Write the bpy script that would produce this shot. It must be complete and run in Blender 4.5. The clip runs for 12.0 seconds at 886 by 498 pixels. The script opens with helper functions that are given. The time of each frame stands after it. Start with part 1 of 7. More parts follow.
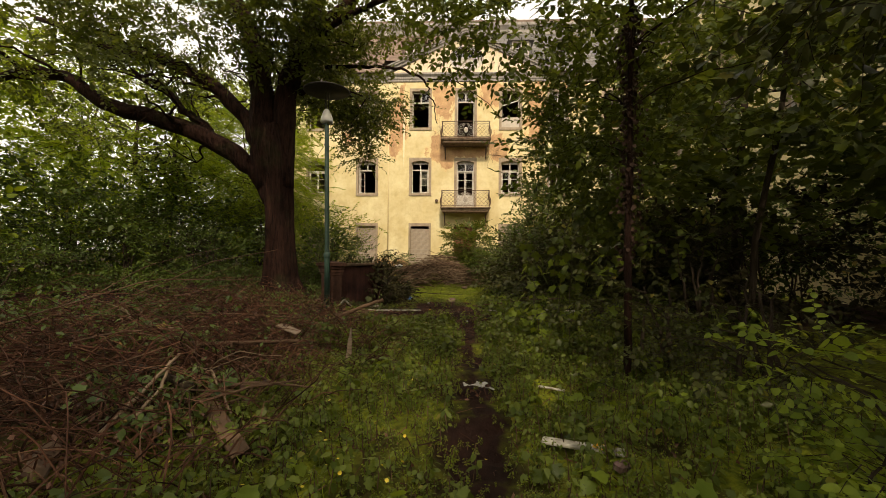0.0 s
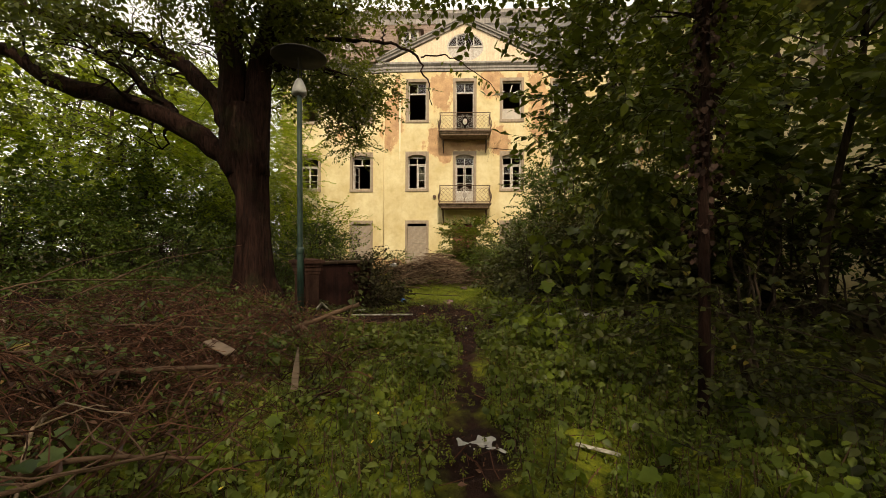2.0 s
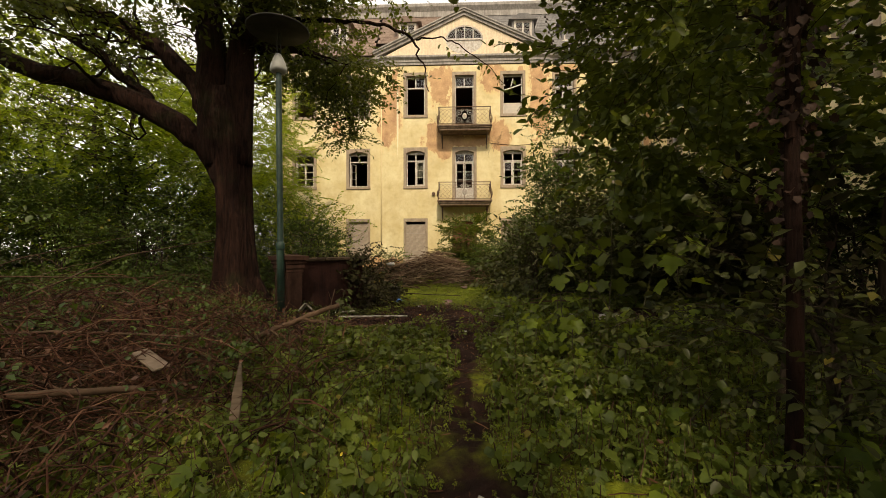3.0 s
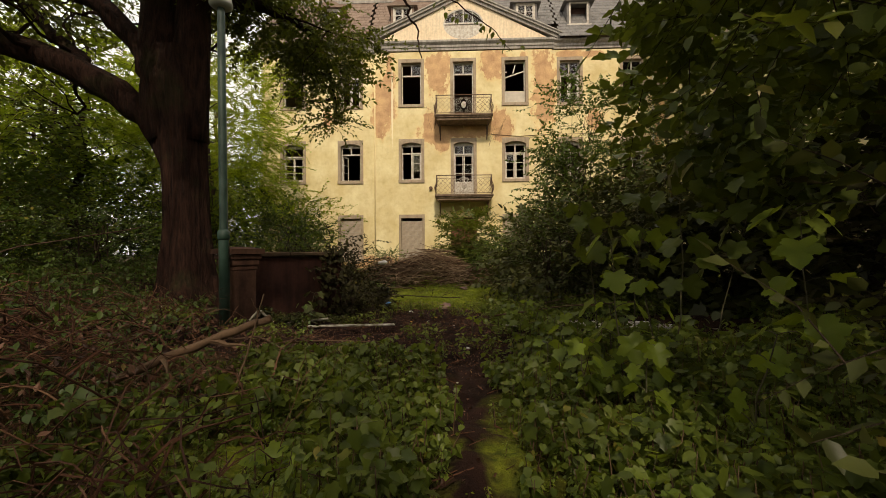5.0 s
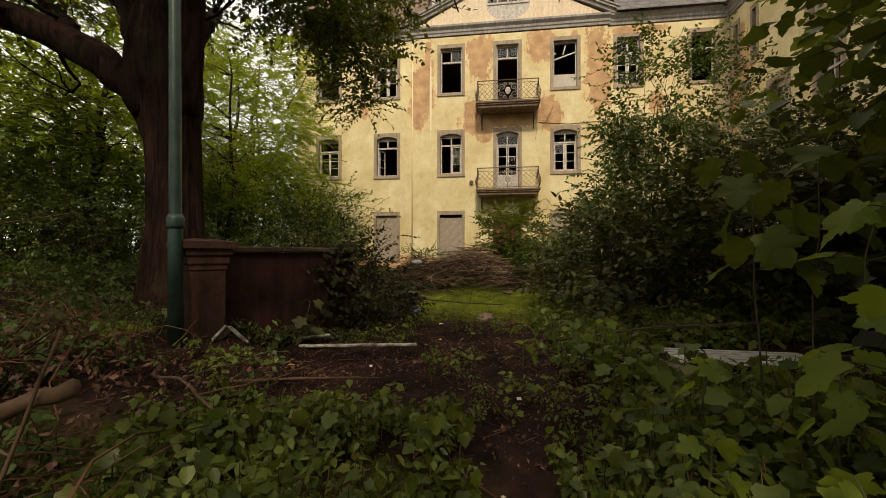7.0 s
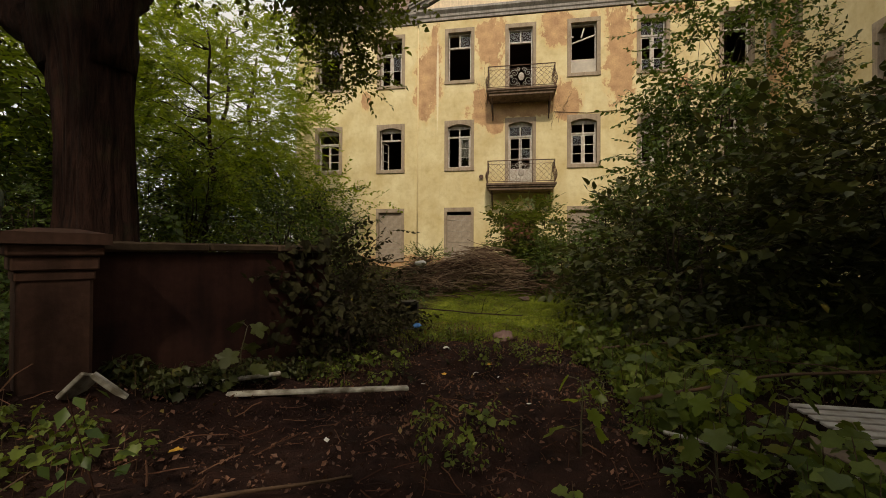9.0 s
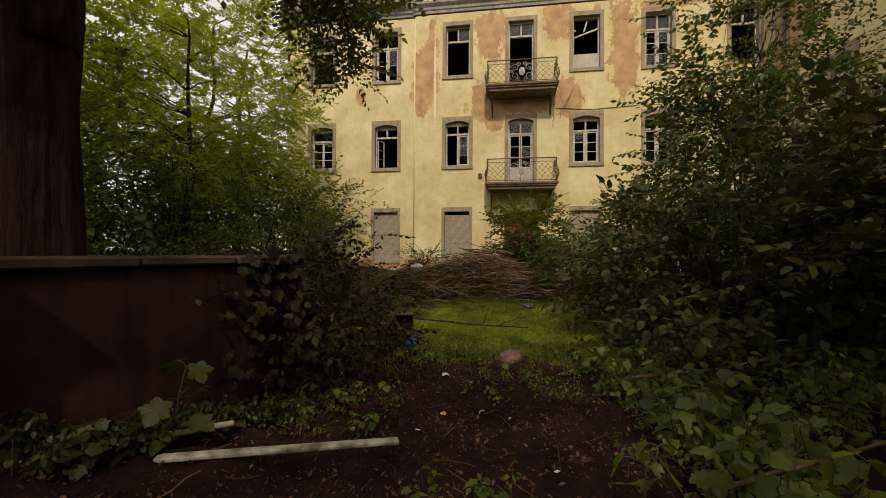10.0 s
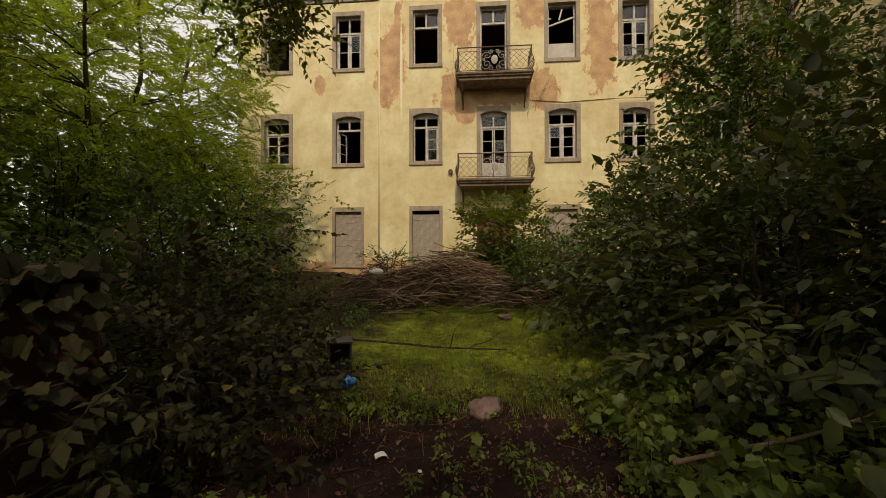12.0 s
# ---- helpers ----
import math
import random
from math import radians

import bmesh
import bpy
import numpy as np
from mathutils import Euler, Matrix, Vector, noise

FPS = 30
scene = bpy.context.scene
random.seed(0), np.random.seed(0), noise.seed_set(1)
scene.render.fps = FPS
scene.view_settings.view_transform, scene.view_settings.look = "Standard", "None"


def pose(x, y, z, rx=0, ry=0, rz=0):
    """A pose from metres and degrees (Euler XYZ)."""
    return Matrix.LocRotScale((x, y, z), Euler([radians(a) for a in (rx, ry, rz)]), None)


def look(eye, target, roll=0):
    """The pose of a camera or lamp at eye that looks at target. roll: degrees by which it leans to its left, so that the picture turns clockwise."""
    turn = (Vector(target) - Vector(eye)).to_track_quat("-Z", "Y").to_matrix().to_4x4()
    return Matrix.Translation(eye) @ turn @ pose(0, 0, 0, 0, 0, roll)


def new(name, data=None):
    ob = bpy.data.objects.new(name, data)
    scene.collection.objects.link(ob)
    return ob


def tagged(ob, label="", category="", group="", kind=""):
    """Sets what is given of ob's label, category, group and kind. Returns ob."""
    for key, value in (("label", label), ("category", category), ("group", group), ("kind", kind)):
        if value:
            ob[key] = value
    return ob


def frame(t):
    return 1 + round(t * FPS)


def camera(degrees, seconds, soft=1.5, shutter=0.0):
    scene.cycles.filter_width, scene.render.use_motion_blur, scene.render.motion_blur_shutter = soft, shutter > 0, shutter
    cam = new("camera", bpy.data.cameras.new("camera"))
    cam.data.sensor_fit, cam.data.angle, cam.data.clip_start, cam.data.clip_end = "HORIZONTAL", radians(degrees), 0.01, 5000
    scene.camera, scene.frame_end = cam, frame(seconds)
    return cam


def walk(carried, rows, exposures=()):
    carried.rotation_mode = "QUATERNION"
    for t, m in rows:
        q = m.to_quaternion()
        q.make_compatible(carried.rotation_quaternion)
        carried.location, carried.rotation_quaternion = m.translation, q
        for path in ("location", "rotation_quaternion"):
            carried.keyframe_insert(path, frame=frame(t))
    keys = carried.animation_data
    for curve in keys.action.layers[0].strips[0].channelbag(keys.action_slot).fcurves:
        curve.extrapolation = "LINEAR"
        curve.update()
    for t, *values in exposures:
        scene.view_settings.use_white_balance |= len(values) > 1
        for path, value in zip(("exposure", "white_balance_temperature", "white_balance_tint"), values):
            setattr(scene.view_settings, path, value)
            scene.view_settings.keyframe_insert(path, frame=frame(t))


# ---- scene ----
cam = camera(95.6, 12.0, soft=0.7)
PATH = [
    (0, (0.283, -2.583, 0.839), (0.208, -0.585, 0.854), 0.5),
    (0.5, (0.279, -2.327, 0.830), (0.209, -0.328, 0.845), 0.6),
    (1, (0.288, -2.047, 0.803), (0.218, -0.049, 0.82), 0.6),
    (1.5, (0.308, -1.772, 0.779), (0.237, 0.227, 0.794), 0.4),
    (2, (0.333, -1.476, 0.75), (0.257, 0.523, 0.766), 0.2),
    (2.5, (0.363, -1.175, 0.712), (0.28, 0.823, 0.728), 0.0),
    (3, (0.369, -0.845, 0.666), (0.289, 1.154, 0.684), -0.1),
    (5, (0.36, 0.464, 0.565), (0.285, 2.462, 0.585), -0.3),
    (5.5, (0.356, 0.793, 0.565), (0.266, 2.791, 0.582), -0.2),
    (6, (0.354, 1.141, 0.553), (0.203, 3.136, 0.573), -0.1),
    (6.5, (0.353, 1.496, 0.541), (0.13, 3.483, 0.561), -0.1),
    (7, (0.337, 1.847, 0.533), (0.055, 3.827, 0.553), 0.1),
    (9, (0.173, 3.14, 0.535), (-0.147, 5.114, 0.554), 0.3),
    (9.5, (0.107, 3.432, 0.582), (-0.215, 5.406, 0.599), 0.4),
    (10, (0.062, 3.724, 0.622), (-0.243, 5.701, 0.637), 0.4),
    (10.5, (0.047, 4.004, 0.646), (-0.176, 5.992, 0.661), 0.2),
    (11, (0.05, 4.329, 0.644), (-0.123, 6.322, 0.662), 0.0),
    (11.5, (0.066, 4.669, 0.634), (-0.107, 6.661, 0.658), -0.1),
    (12, (0.081, 4.994, 0.628), (-0.095, 6.986, 0.655), -0.1),
]
EXPOSURES = [(0, 0.3, 7400, 11), (3, 0.2, 7300, 11), (5.5, 0.0, 7100, 11), (7, -0.1, 7000, 11), (9.5, -0.36, 6900, 11), (12, -0.34, 6900, 11)]
walk(cam, [(t, look(eye, target, roll)) for t, eye, target, roll in PATH], EXPOSURES)

# ---- light ----
SUN_FROM = Vector((0.06, -0.72, 0.69)).normalized()
world = bpy.data.worlds.new("sky")
scene.world = world
world.use_nodes = True
wn = world.node_tree.nodes
sky = wn.new("ShaderNodeTexSky")
sky.sky_type, sky.sun_disc = "NISHITA", False
sky.sun_elevation = math.asin(SUN_FROM.z)
sky.sun_rotation = math.atan2(SUN_FROM.x, SUN_FROM.y)
sky.air_density, sky.dust_density, sky.ozone_density = 1.2, 4.0, 1.0
cloud = wn.new("ShaderNodeMix")          # thin bright cloud over the whole sky
cloud.data_type = "RGBA"
cloud.inputs[0].default_value = 0.75
cloud.inputs[7].default_value = (8.6, 8.3, 7.7, 1)
world.node_tree.links.new(sky.outputs[0], cloud.inputs[6])
world.node_tree.links.new(cloud.outputs[2], wn["Background"].inputs[0])
wn["Background"].inputs[1].default_value = 0.15
sun = new("sun", bpy.data.lights.new("sun", "SUN"))
sun.data.energy, sun.data.angle, sun.data.color = 2.5, radians(1.2), (1.0, 0.88, 0.68)
sun.matrix_world = look(SUN_FROM * 60, (0, 0, 0))


# ---- materials ----
class Nodes:
    """Short hand for one node material."""

    def __init__(self, name):
        self.mat = bpy.data.materials.new(name)
        self.mat.use_nodes = True
        self.tree = self.mat.node_tree
        self.bsdf = self.tree.nodes["Principled BSDF"]
        self.out = self.tree.nodes["Material Output"]
        self.coord = self.tree.nodes.new("ShaderNodeTexCoord").outputs["Object"]
        self.geo = self.tree.nodes.new("ShaderNodeNewGeometry")

    def link(self, a, b):
        self.tree.links.new(a, b)

    def put(self, socket, value):
        if hasattr(value, "is_linked"):
            self.link(value, socket)
        else:
            socket.default_value = value

    def noise(self, scale, detail=4.0, rough=0.55, where=None, distort=0.0):
        n = self.tree.nodes.new("ShaderNodeTexNoise")
        n.inputs["Scale"].default_value, n.inputs["Detail"].default_value = scale, detail
        n.inputs["Roughness"].default_value, n.inputs["Distortion"].default_value = rough, distort
        self.link(where or self.coord, n.inputs["Vector"])
        return n.outputs["Fac"]

    def stretch(self, x, y, z, where=None):
        n = self.tree.nodes.new("ShaderNodeMapping")
        n.inputs["Scale"].default_value = (x, y, z)
        self.link(where or self.coord, n.inputs["Vector"])
        return n.outputs[0]

    def ramp(self, fac, *stops):
        n = self.tree.nodes.new("ShaderNodeValToRGB")
        e = n.color_ramp.elements
        while len(e) < len(stops):
            e.new(0.5)
        for s, (p, c) in zip(e, stops):
            s.position = p
            s.color = (*c, 1) if isinstance(c, tuple) else (c, c, c, 1)
        self.put(n.inputs[0], fac)
        return n.outputs[0]

    def mix(self, fac, a, b, how="MIX"):
        n = self.tree.nodes.new("ShaderNodeMix")
        n.data_type, n.blend_type = "RGBA", how
        for i, v in ((0, fac), (6, a), (7, b)):
            self.put(n.inputs[i], (*v, 1) if isinstance(v, tuple) else v)
        return n.outputs[2]

    def math(self, how, a, b=0.0):
        n = self.tree.nodes.new("ShaderNodeMath")
        n.operation = how
        self.put(n.inputs[0], a)
        self.put(n.inputs[1], b)
        return n.outputs[0]

    def blob(self, cx, cz, rx, rz):
        """1 inside an ellipse of the x-z plane, falling to 0 outside."""
        m = self.tree.nodes.new("ShaderNodeMapping")
        m.inputs["Location"].default_value = (-cx / rx, 0, -cz / rz)
        m.inputs["Scale"].default_value = (1 / rx, 0, 1 / rz)
        self.link(self.coord, m.inputs["Vector"])
        v = self.tree.nodes.new("ShaderNodeVectorMath")
        v.operation = "LENGTH"
        self.link(m.outputs[0], v.inputs[0])
        return self.math("SUBTRACT", 1.25, v.outputs["Value"])

    def bump(self, height, strength=0.4, distance=0.02):
        n = self.tree.nodes.new("ShaderNodeBump")
        n.inputs["Strength"].default_value, n.inputs["Distance"].default_value = strength, distance
        self.link(height, n.inputs["Height"])
        self.link(n.outputs[0], self.bsdf.inputs["Normal"])

    def done(self, colour, rough=0.8, metal=0.0):
        self.put(self.bsdf.inputs["Base Color"], (*colour, 1) if isinstance(colour, tuple) else colour)
        self.put(self.bsdf.inputs["Roughness"], rough)
        self.bsdf.inputs["Metallic"].default_value = metal
        return self.mat


def leaf_material(name, dark, light, see=0.35, yellow=0.05, rough=0.42, gloss=0.35):
    """Leaves: two greens by leaf, a few yellowing, thin enough to let light through."""
    m = Nodes(name)
    rnd = m.geo.outputs["Random Per Island"]
    tone = m.ramp(rnd, (0.0, dark), (0.9 - yellow, light), (1.0 - yellow * 0.6, light), (1.0, (0.26, 0.2, 0.04)))
    patch = m.noise(1.3, 2.0)
    col = m.mix(m.math("MULTIPLY", patch, 0.5), tone, m.mix(0.5, tone, dark))
    fine = m.noise(60.0, 2.0)
    col = m.mix(0.35, col, m.ramp(fine, (0.3, 0.45), (0.7, 1.0)), "MULTIPLY")
    m.done(col, rough)
    m.bsdf.inputs["Specular IOR Level"].default_value = gloss
    tr = m.tree.nodes.new("ShaderNodeBsdfTranslucent")
    m.link(m.mix(0.5, col, (light[0] * 1.5, light[1] * 1.3, light[2] * 0.6)), tr.inputs[0])
    mx = m.tree.nodes.new("ShaderNodeMixShader")
    mx.inputs[0].default_value = see
    m.link(m.bsdf.outputs[0], mx.inputs[1])
    m.link(tr.outputs[0], mx.inputs[2])
    m.link(mx.outputs[0], m.out.inputs[0])
    return m.mat


def stone_like(name, a, b, scale=6.0, rough=0.85, bump=0.4, streak=0.0):
    m = Nodes(name)
    col = m.mix(m.ramp(m.noise(scale, 6.0), (0.3, 0.0), (0.7, 1.0)), a, b)
    col = m.mix(0.5, col, m.ramp(m.noise(scale * 9, 3.0), (0.25, 0.55), (0.7, 1.0)), "MULTIPLY")
    if streak:
        col = m.mix(streak, col, m.ramp(m.noise(3.0, 4.0, where=m.stretch(4, 4, 0.35)), (0.35, 0.35), (0.65, 1.0)), "MULTIPLY")
    m.bump(m.noise(scale * 8, 5.0), bump, 0.01)
    m.bsdf.inputs["Specular IOR Level"].default_value = 0.2
    return m.done(col, rough)


def plaster_material(name, patches, runs=()):
    """Yellow limewash over ochre render; patches are places where the paint has come off."""
    m = Nodes(name)
    yellow = m.mix(m.ramp(m.noise(0.8, 9.0, 0.66), (0.34, 0.0), (0.64, 1.0)), (0.60, 0.485, 0.245), (0.76, 0.675, 0.42))
    yellow = m.mix(0.4, yellow, m.ramp(m.noise(0.9, 8.0, where=m.stretch(1.2, 1.2, 0.55)), (0.3, (0.66, 0.56, 0.42)), (0.58, (1.0, 1.0, 1.0))), "MULTIPLY")
    grime = m.ramp(m.noise(3.5, 8.0, 0.7), (0.32, (0.56, 0.47, 0.36)), (0.52, (1.0, 1.0, 1.0)))
    yellow = m.mix(0.30, yellow, grime, "MULTIPLY")
    ochre = m.mix(m.ramp(m.noise(2.2, 6.0), (0.35, 0.0), (0.65, 1.0)), (0.43, 0.25, 0.135), (0.63, 0.405, 0.21))
    ochre = m.mix(0.5, ochre, m.ramp(m.noise(16.0, 5.0), (0.3, 0.6), (0.65, 1.0)), "MULTIPLY")
    field = None
    for p in patches:
        b = m.blob(*p)
        field = b if field is None else m.math("MAXIMUM", field, b)
    ragged = m.math("MULTIPLY", m.math("SUBTRACT", m.noise(1.9, 10.0, 0.72, where=m.stretch(1.25, 1.25, 0.7)), 0.5), 3.1)
    bare = m.math("ADD", field, ragged)
    mask = m.ramp(bare, (0.29, 0.0), (0.37, 1.0))
    halo = m.ramp(bare, (0.0, 0.0), (0.42, 0.55))
    col = m.mix(mask, m.mix(halo, yellow, (0.72, 0.51, 0.24)), ochre)
    drips = m.noise(2.6, 6.0, 0.6, where=m.stretch(5, 5, 0.16))           # rain has run down from the sills
    col = m.mix(m.ramp(drips, (0.60, 0.0), (0.76, 0.4)), col, m.mix(0.5, col, (0.30, 0.20, 0.11)))
    for p in runs:                                                         # pale runs of limewash
        col = m.mix(m.ramp(m.math("ADD", m.blob(*p), m.math("MULTIPLY", m.math("SUBTRACT", m.noise(9.0, 4.0), 0.5), 0.8)), (0.25, 0.0), (0.6, 0.8)), col, (0.80, 0.73, 0.52))
    m.bump(m.math("ADD", m.math("MULTIPLY", m.noise(22.0, 6.0), 0.4), m.math("MULTIPLY", mask, -0.6)), 0.35, 0.02)
    return m.done(col, 0.9)


def plain_material(name, a, b, scale, rough, metal=0.0, bump=0.15, streched=None):
    m = Nodes(name)
    where = m.stretch(*streched) if streched else None
    f = m.noise(scale, 6.0, where=where)
    col = m.mix(m.ramp(f, (0.35, 0.0), (0.65, 1.0)), a, b)
    m.bump(m.noise(scale * 4, 4.0, where=where), bump, 0.006)
    return m.done(col, rough, metal)


def bark_material(name, a, b):
    m = Nodes(name)
    where = m.stretch(9, 9, 1.3)
    ridge = m.noise(2.2, 7.0, 0.65, where=where, distort=0.6)
    col = m.mix(m.ramp(ridge, (0.35, 0.0), (0.62, 1.0)), a, b)
    moss = m.ramp(m.noise(1.7, 5.0), (0.55, 0.0), (0.7, 0.45))
    col = m.mix(moss, col, (0.035, 0.036, 0.014))
    m.bump(ridge, 1.0, 0.06)
    m.bsdf.inputs["Specular IOR Level"].default_value = 0.12
    return m.done(col, 0.9)


def ground_material():
    m = Nodes("forest_soil")
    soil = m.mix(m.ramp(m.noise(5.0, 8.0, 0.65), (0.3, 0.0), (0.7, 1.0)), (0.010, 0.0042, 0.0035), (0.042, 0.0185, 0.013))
    moss = m.mix(m.ramp(m.noise(18.0, 5.0), (0.35, 0.0), (0.65, 1.0)), (0.075, 0.098, 0.009), (0.235, 0.262, 0.022))
    xyz = m.tree.nodes.new("ShaderNodeSeparateXYZ")
    m.link(m.coord, xyz.inputs[0])
    x, y = xyz.outputs[0], xyz.outputs[1]
    # worn rut along the way, and bare leaf-strewn soil beside the garden wall
    rut = m.math("ABSOLUTE", m.math("SUBTRACT", x, 0.42))
    rut = m.math("ADD", rut, m.math("MULTIPLY", m.math("SUBTRACT", m.noise(3.0, 6.0), 0.5), 0.8))
    green = m.ramp(m.math("MULTIPLY", rut, 2.0), (0.18, 0.0), (0.5, 1.0))
    wide = m.ramp(m.math("MULTIPLY", m.math("SUBTRACT", y, 2.2), 0.5), (0.1, 1.0), (0.7, 0.0))
    far = m.ramp(m.math("MULTIPLY", m.math("SUBTRACT", y, 7.7), 0.6), (0.1, 0.0), (0.8, 1.0))
    cover = m.math("MAXIMUM", m.math("MULTIPLY", green, wide), far)
    cover = m.math("MULTIPLY", cover, m.ramp(m.noise(2.4, 7.0, 0.65), (0.36, 0.15), (0.58, 1.0)))
    bank = m.ramp(m.math("MULTIPLY", m.math("ADD", x, 2.4), 0.5), (0.25, 0.12), (0.62, 1.0))      # litter and dead stems instead of moss on the heap
    cover = m.math("MULTIPLY", cover, bank)
    col = m.mix(cover, soil, moss)
    m.bump(m.noise(30.0, 7.0, 0.7), 0.9, 0.03)
    m.bsdf.inputs["Specular IOR Level"].default_value = 0.15
    return m.done(col, 0.95)


PATCHES = [(-3.29, 7.77, 0.6, 1.5), (-0.57, 9.45, 0.66, 1.22), (2.13, 9.81, 0.74, 0.82), (-0.64, 6.56, 0.82, 0.9), (1.0, 6.5, 1.3, 0.36), (2.48, 6.76, 0.62, 0.8), (4.56, 8.55, 0.62, 2.12),
           (-6.1, 7.23, 0.24, 0.45), (-2.9, 8.92, 0.26, 1.4), (3.6, 9.6, 0.22, 0.7), (-0.39, 5.79, 0.4, 0.26), (-5.2, 0.1, 6.0, 0.28), (7.0, 7.0, 0.5, 0.5), (6.2, 10.2, 1.2, 0.2)]
RUNS = [(-2.83, 7.75, 0.06, 2.2), (0.13, 8.96, 0.05, 0.65), (-1.6, 8.4, 0.04, 0.9), (3.3, 8.2, 0.05, 0.8)]
PLASTER = plaster_material("yellow_limewash", PATCHES, RUNS)
PLASTER_WING = plaster_material("yellow_limewash_wing", [(0.6, 8.0, 0.9, 1.9), (0.2, 6.4, 0.5, 1.2), (5.0, 2.0, 2.0, 0.6)])
PLASTER_GABLE = stone_like("cream_plaster", (0.80, 0.64, 0.45), (0.86, 0.72, 0.54), 1.2, streak=0.25)
STONE = stone_like("grey_sandstone", (0.32, 0.25, 0.18), (0.46, 0.375, 0.285), 4.0, streak=0.3)
CORNICE = stone_like("weathered_cornice", (0.30, 0.275, 0.255), (0.46, 0.43, 0.40), 3.0, streak=0.5)
BLOCK = stone_like("grey_building_block", (0.28, 0.225, 0.175), (0.43, 0.36, 0.29), 5.0)
MORTAR = stone_like("mortar", (0.36, 0.32, 0.28), (0.46, 0.42, 0.37), 9.0)
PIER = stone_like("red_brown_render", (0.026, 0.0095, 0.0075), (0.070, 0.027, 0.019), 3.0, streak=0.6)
# paler copy of the wall render: frontal light in the colour, plus weathering
PIER_LIT = stone_like("lit_weathered_pier_render", (0.05, 0.024, 0.017), (0.125, 0.062, 0.042), 4.0, streak=0.6)
COPING = stone_like("mossy_coping", (0.045, 0.028, 0.018), (0.09, 0.06, 0.036), 6.0)
# indoor darkness is put into this plaster so the rooms stay unlit
ROOM = stone_like("shade_dark_room_plaster", (0.085, 0.045, 0.034), (0.14, 0.08, 0.06), 1.5)
BALCONY_STONE = stone_like("balcony_stone", (0.15, 0.10, 0.07), (0.29, 0.21, 0.15), 5.0, streak=0.5)
TILE = stone_like("brown_roof_tile", (0.17, 0.12, 0.10), (0.27, 0.20, 0.16), 3.0)
SLATE = stone_like("grey_slate", (0.13, 0.125, 0.125), (0.22, 0.21, 0.205), 3.0)
WHITE = plain_material("flaking_white_paint", (0.56, 0.53, 0.485), (0.36, 0.31, 0.26), 9.0, 0.65)
BOARD = plain_material("grey_board", (0.42, 0.38, 0.33), (0.52, 0.47, 0.40), 5.0, 0.8)
IRON = plain_material("rusty_wrought_iron", (0.075, 0.055, 0.045), (0.16, 0.085, 0.05), 25.0, 0.7, 0.3)
IRON_PALE = plain_material("flaking_grey_iron", (0.42, 0.40, 0.37), (0.26, 0.20, 0.16), 25.0, 0.7, 0.2)
DOOR_RED = plain_material("red_brown_door_paint", (0.13, 0.035, 0.025), (0.20, 0.07, 0.045), 6.0, 0.6)
ZINC = plain_material("dull_zinc", (0.42, 0.41, 0.39), (0.55, 0.50, 0.42), 3.0, 0.55, 0.4)
POST = plain_material("green_lamp_paint", (0.018, 0.045, 0.033), (0.035, 0.07, 0.055), 8.0, 0.45, 0.0)
LAMP_GREY = plain_material("grey_lamp_housing", (0.36, 0.36, 0.34), (0.46, 0.45, 0.42), 8.0, 0.5)
LAMP_HAT = plain_material("weathered_lamp_hat", (0.022, 0.019, 0.016), (0.05, 0.043, 0.037), 6.0, 0.7)
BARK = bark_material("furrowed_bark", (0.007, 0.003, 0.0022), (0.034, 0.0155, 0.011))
BARK_THIN = bark_material("smooth_grey_bark", (0.026, 0.018, 0.013), (0.07, 0.05, 0.036))


def stem_material(name, *tones):
    """Dead stems and twigs: each one of its own tone."""
    m = Nodes(name)
    n = len(tones) - 1
    col = m.ramp(m.geo.outputs["Random Per Island"], *[(k / n, c) for k, c in enumerate(tones)])
    col = m.mix(0.55, col, m.ramp(m.noise(40.0, 4.0), (0.3, 0.4), (0.65, 1.0)), "MULTIPLY")
    m.bsdf.inputs["Specular IOR Level"].default_value = 0.15
    return m.done(col, 0.85)


TWIG = stem_material("dead_wood", (0.05, 0.028, 0.018), (0.12, 0.072, 0.045), (0.2, 0.13, 0.085))
DRY = stem_material("dry_red_brown_stem", (0.03, 0.014, 0.009), (0.075, 0.032, 0.019), (0.10, 0.042, 0.025), (0.19, 0.10, 0.06))
WOOD_GREY = plain_material("weathered_grey_wood", (0.13, 0.09, 0.06), (0.26, 0.19, 0.135), 4.0, 0.85, streched=(2, 2, 12))
WOOD_WHITE = plain_material("mouldy_white_board", (0.56, 0.53, 0.46), (0.13, 0.11, 0.075), 11.0, 0.7)
BARK_SHEET = plain_material("fallen_bark", (0.06, 0.032, 0.018), (0.14, 0.08, 0.042), 9.0, 0.9)
PAPER = plain_material("wet_white_cloth", (0.75, 0.74, 0.72), (0.60, 0.58, 0.55), 8.0, 0.7)
BLUE = plain_material("blue_plastic", (0.03, 0.12, 0.38), (0.05, 0.18, 0.48), 5.0, 0.35)
ROCK = stone_like("pale_pink_stone", (0.12, 0.07, 0.062), (0.28, 0.185, 0.165), 9.0)
BRASS_LEAF = leaf_material("fallen_leaf", (0.03, 0.013, 0.009), (0.21, 0.10, 0.06), 0.1, 0.05, 0.55)
LEAF_TREE = leaf_material("old_tree_leaf", (0.040, 0.058, 0.009), (0.125, 0.155, 0.022), 0.5, 0.04)
# darker green with shade put into it, for shaded plants
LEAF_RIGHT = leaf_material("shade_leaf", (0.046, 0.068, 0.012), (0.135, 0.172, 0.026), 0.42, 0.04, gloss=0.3)
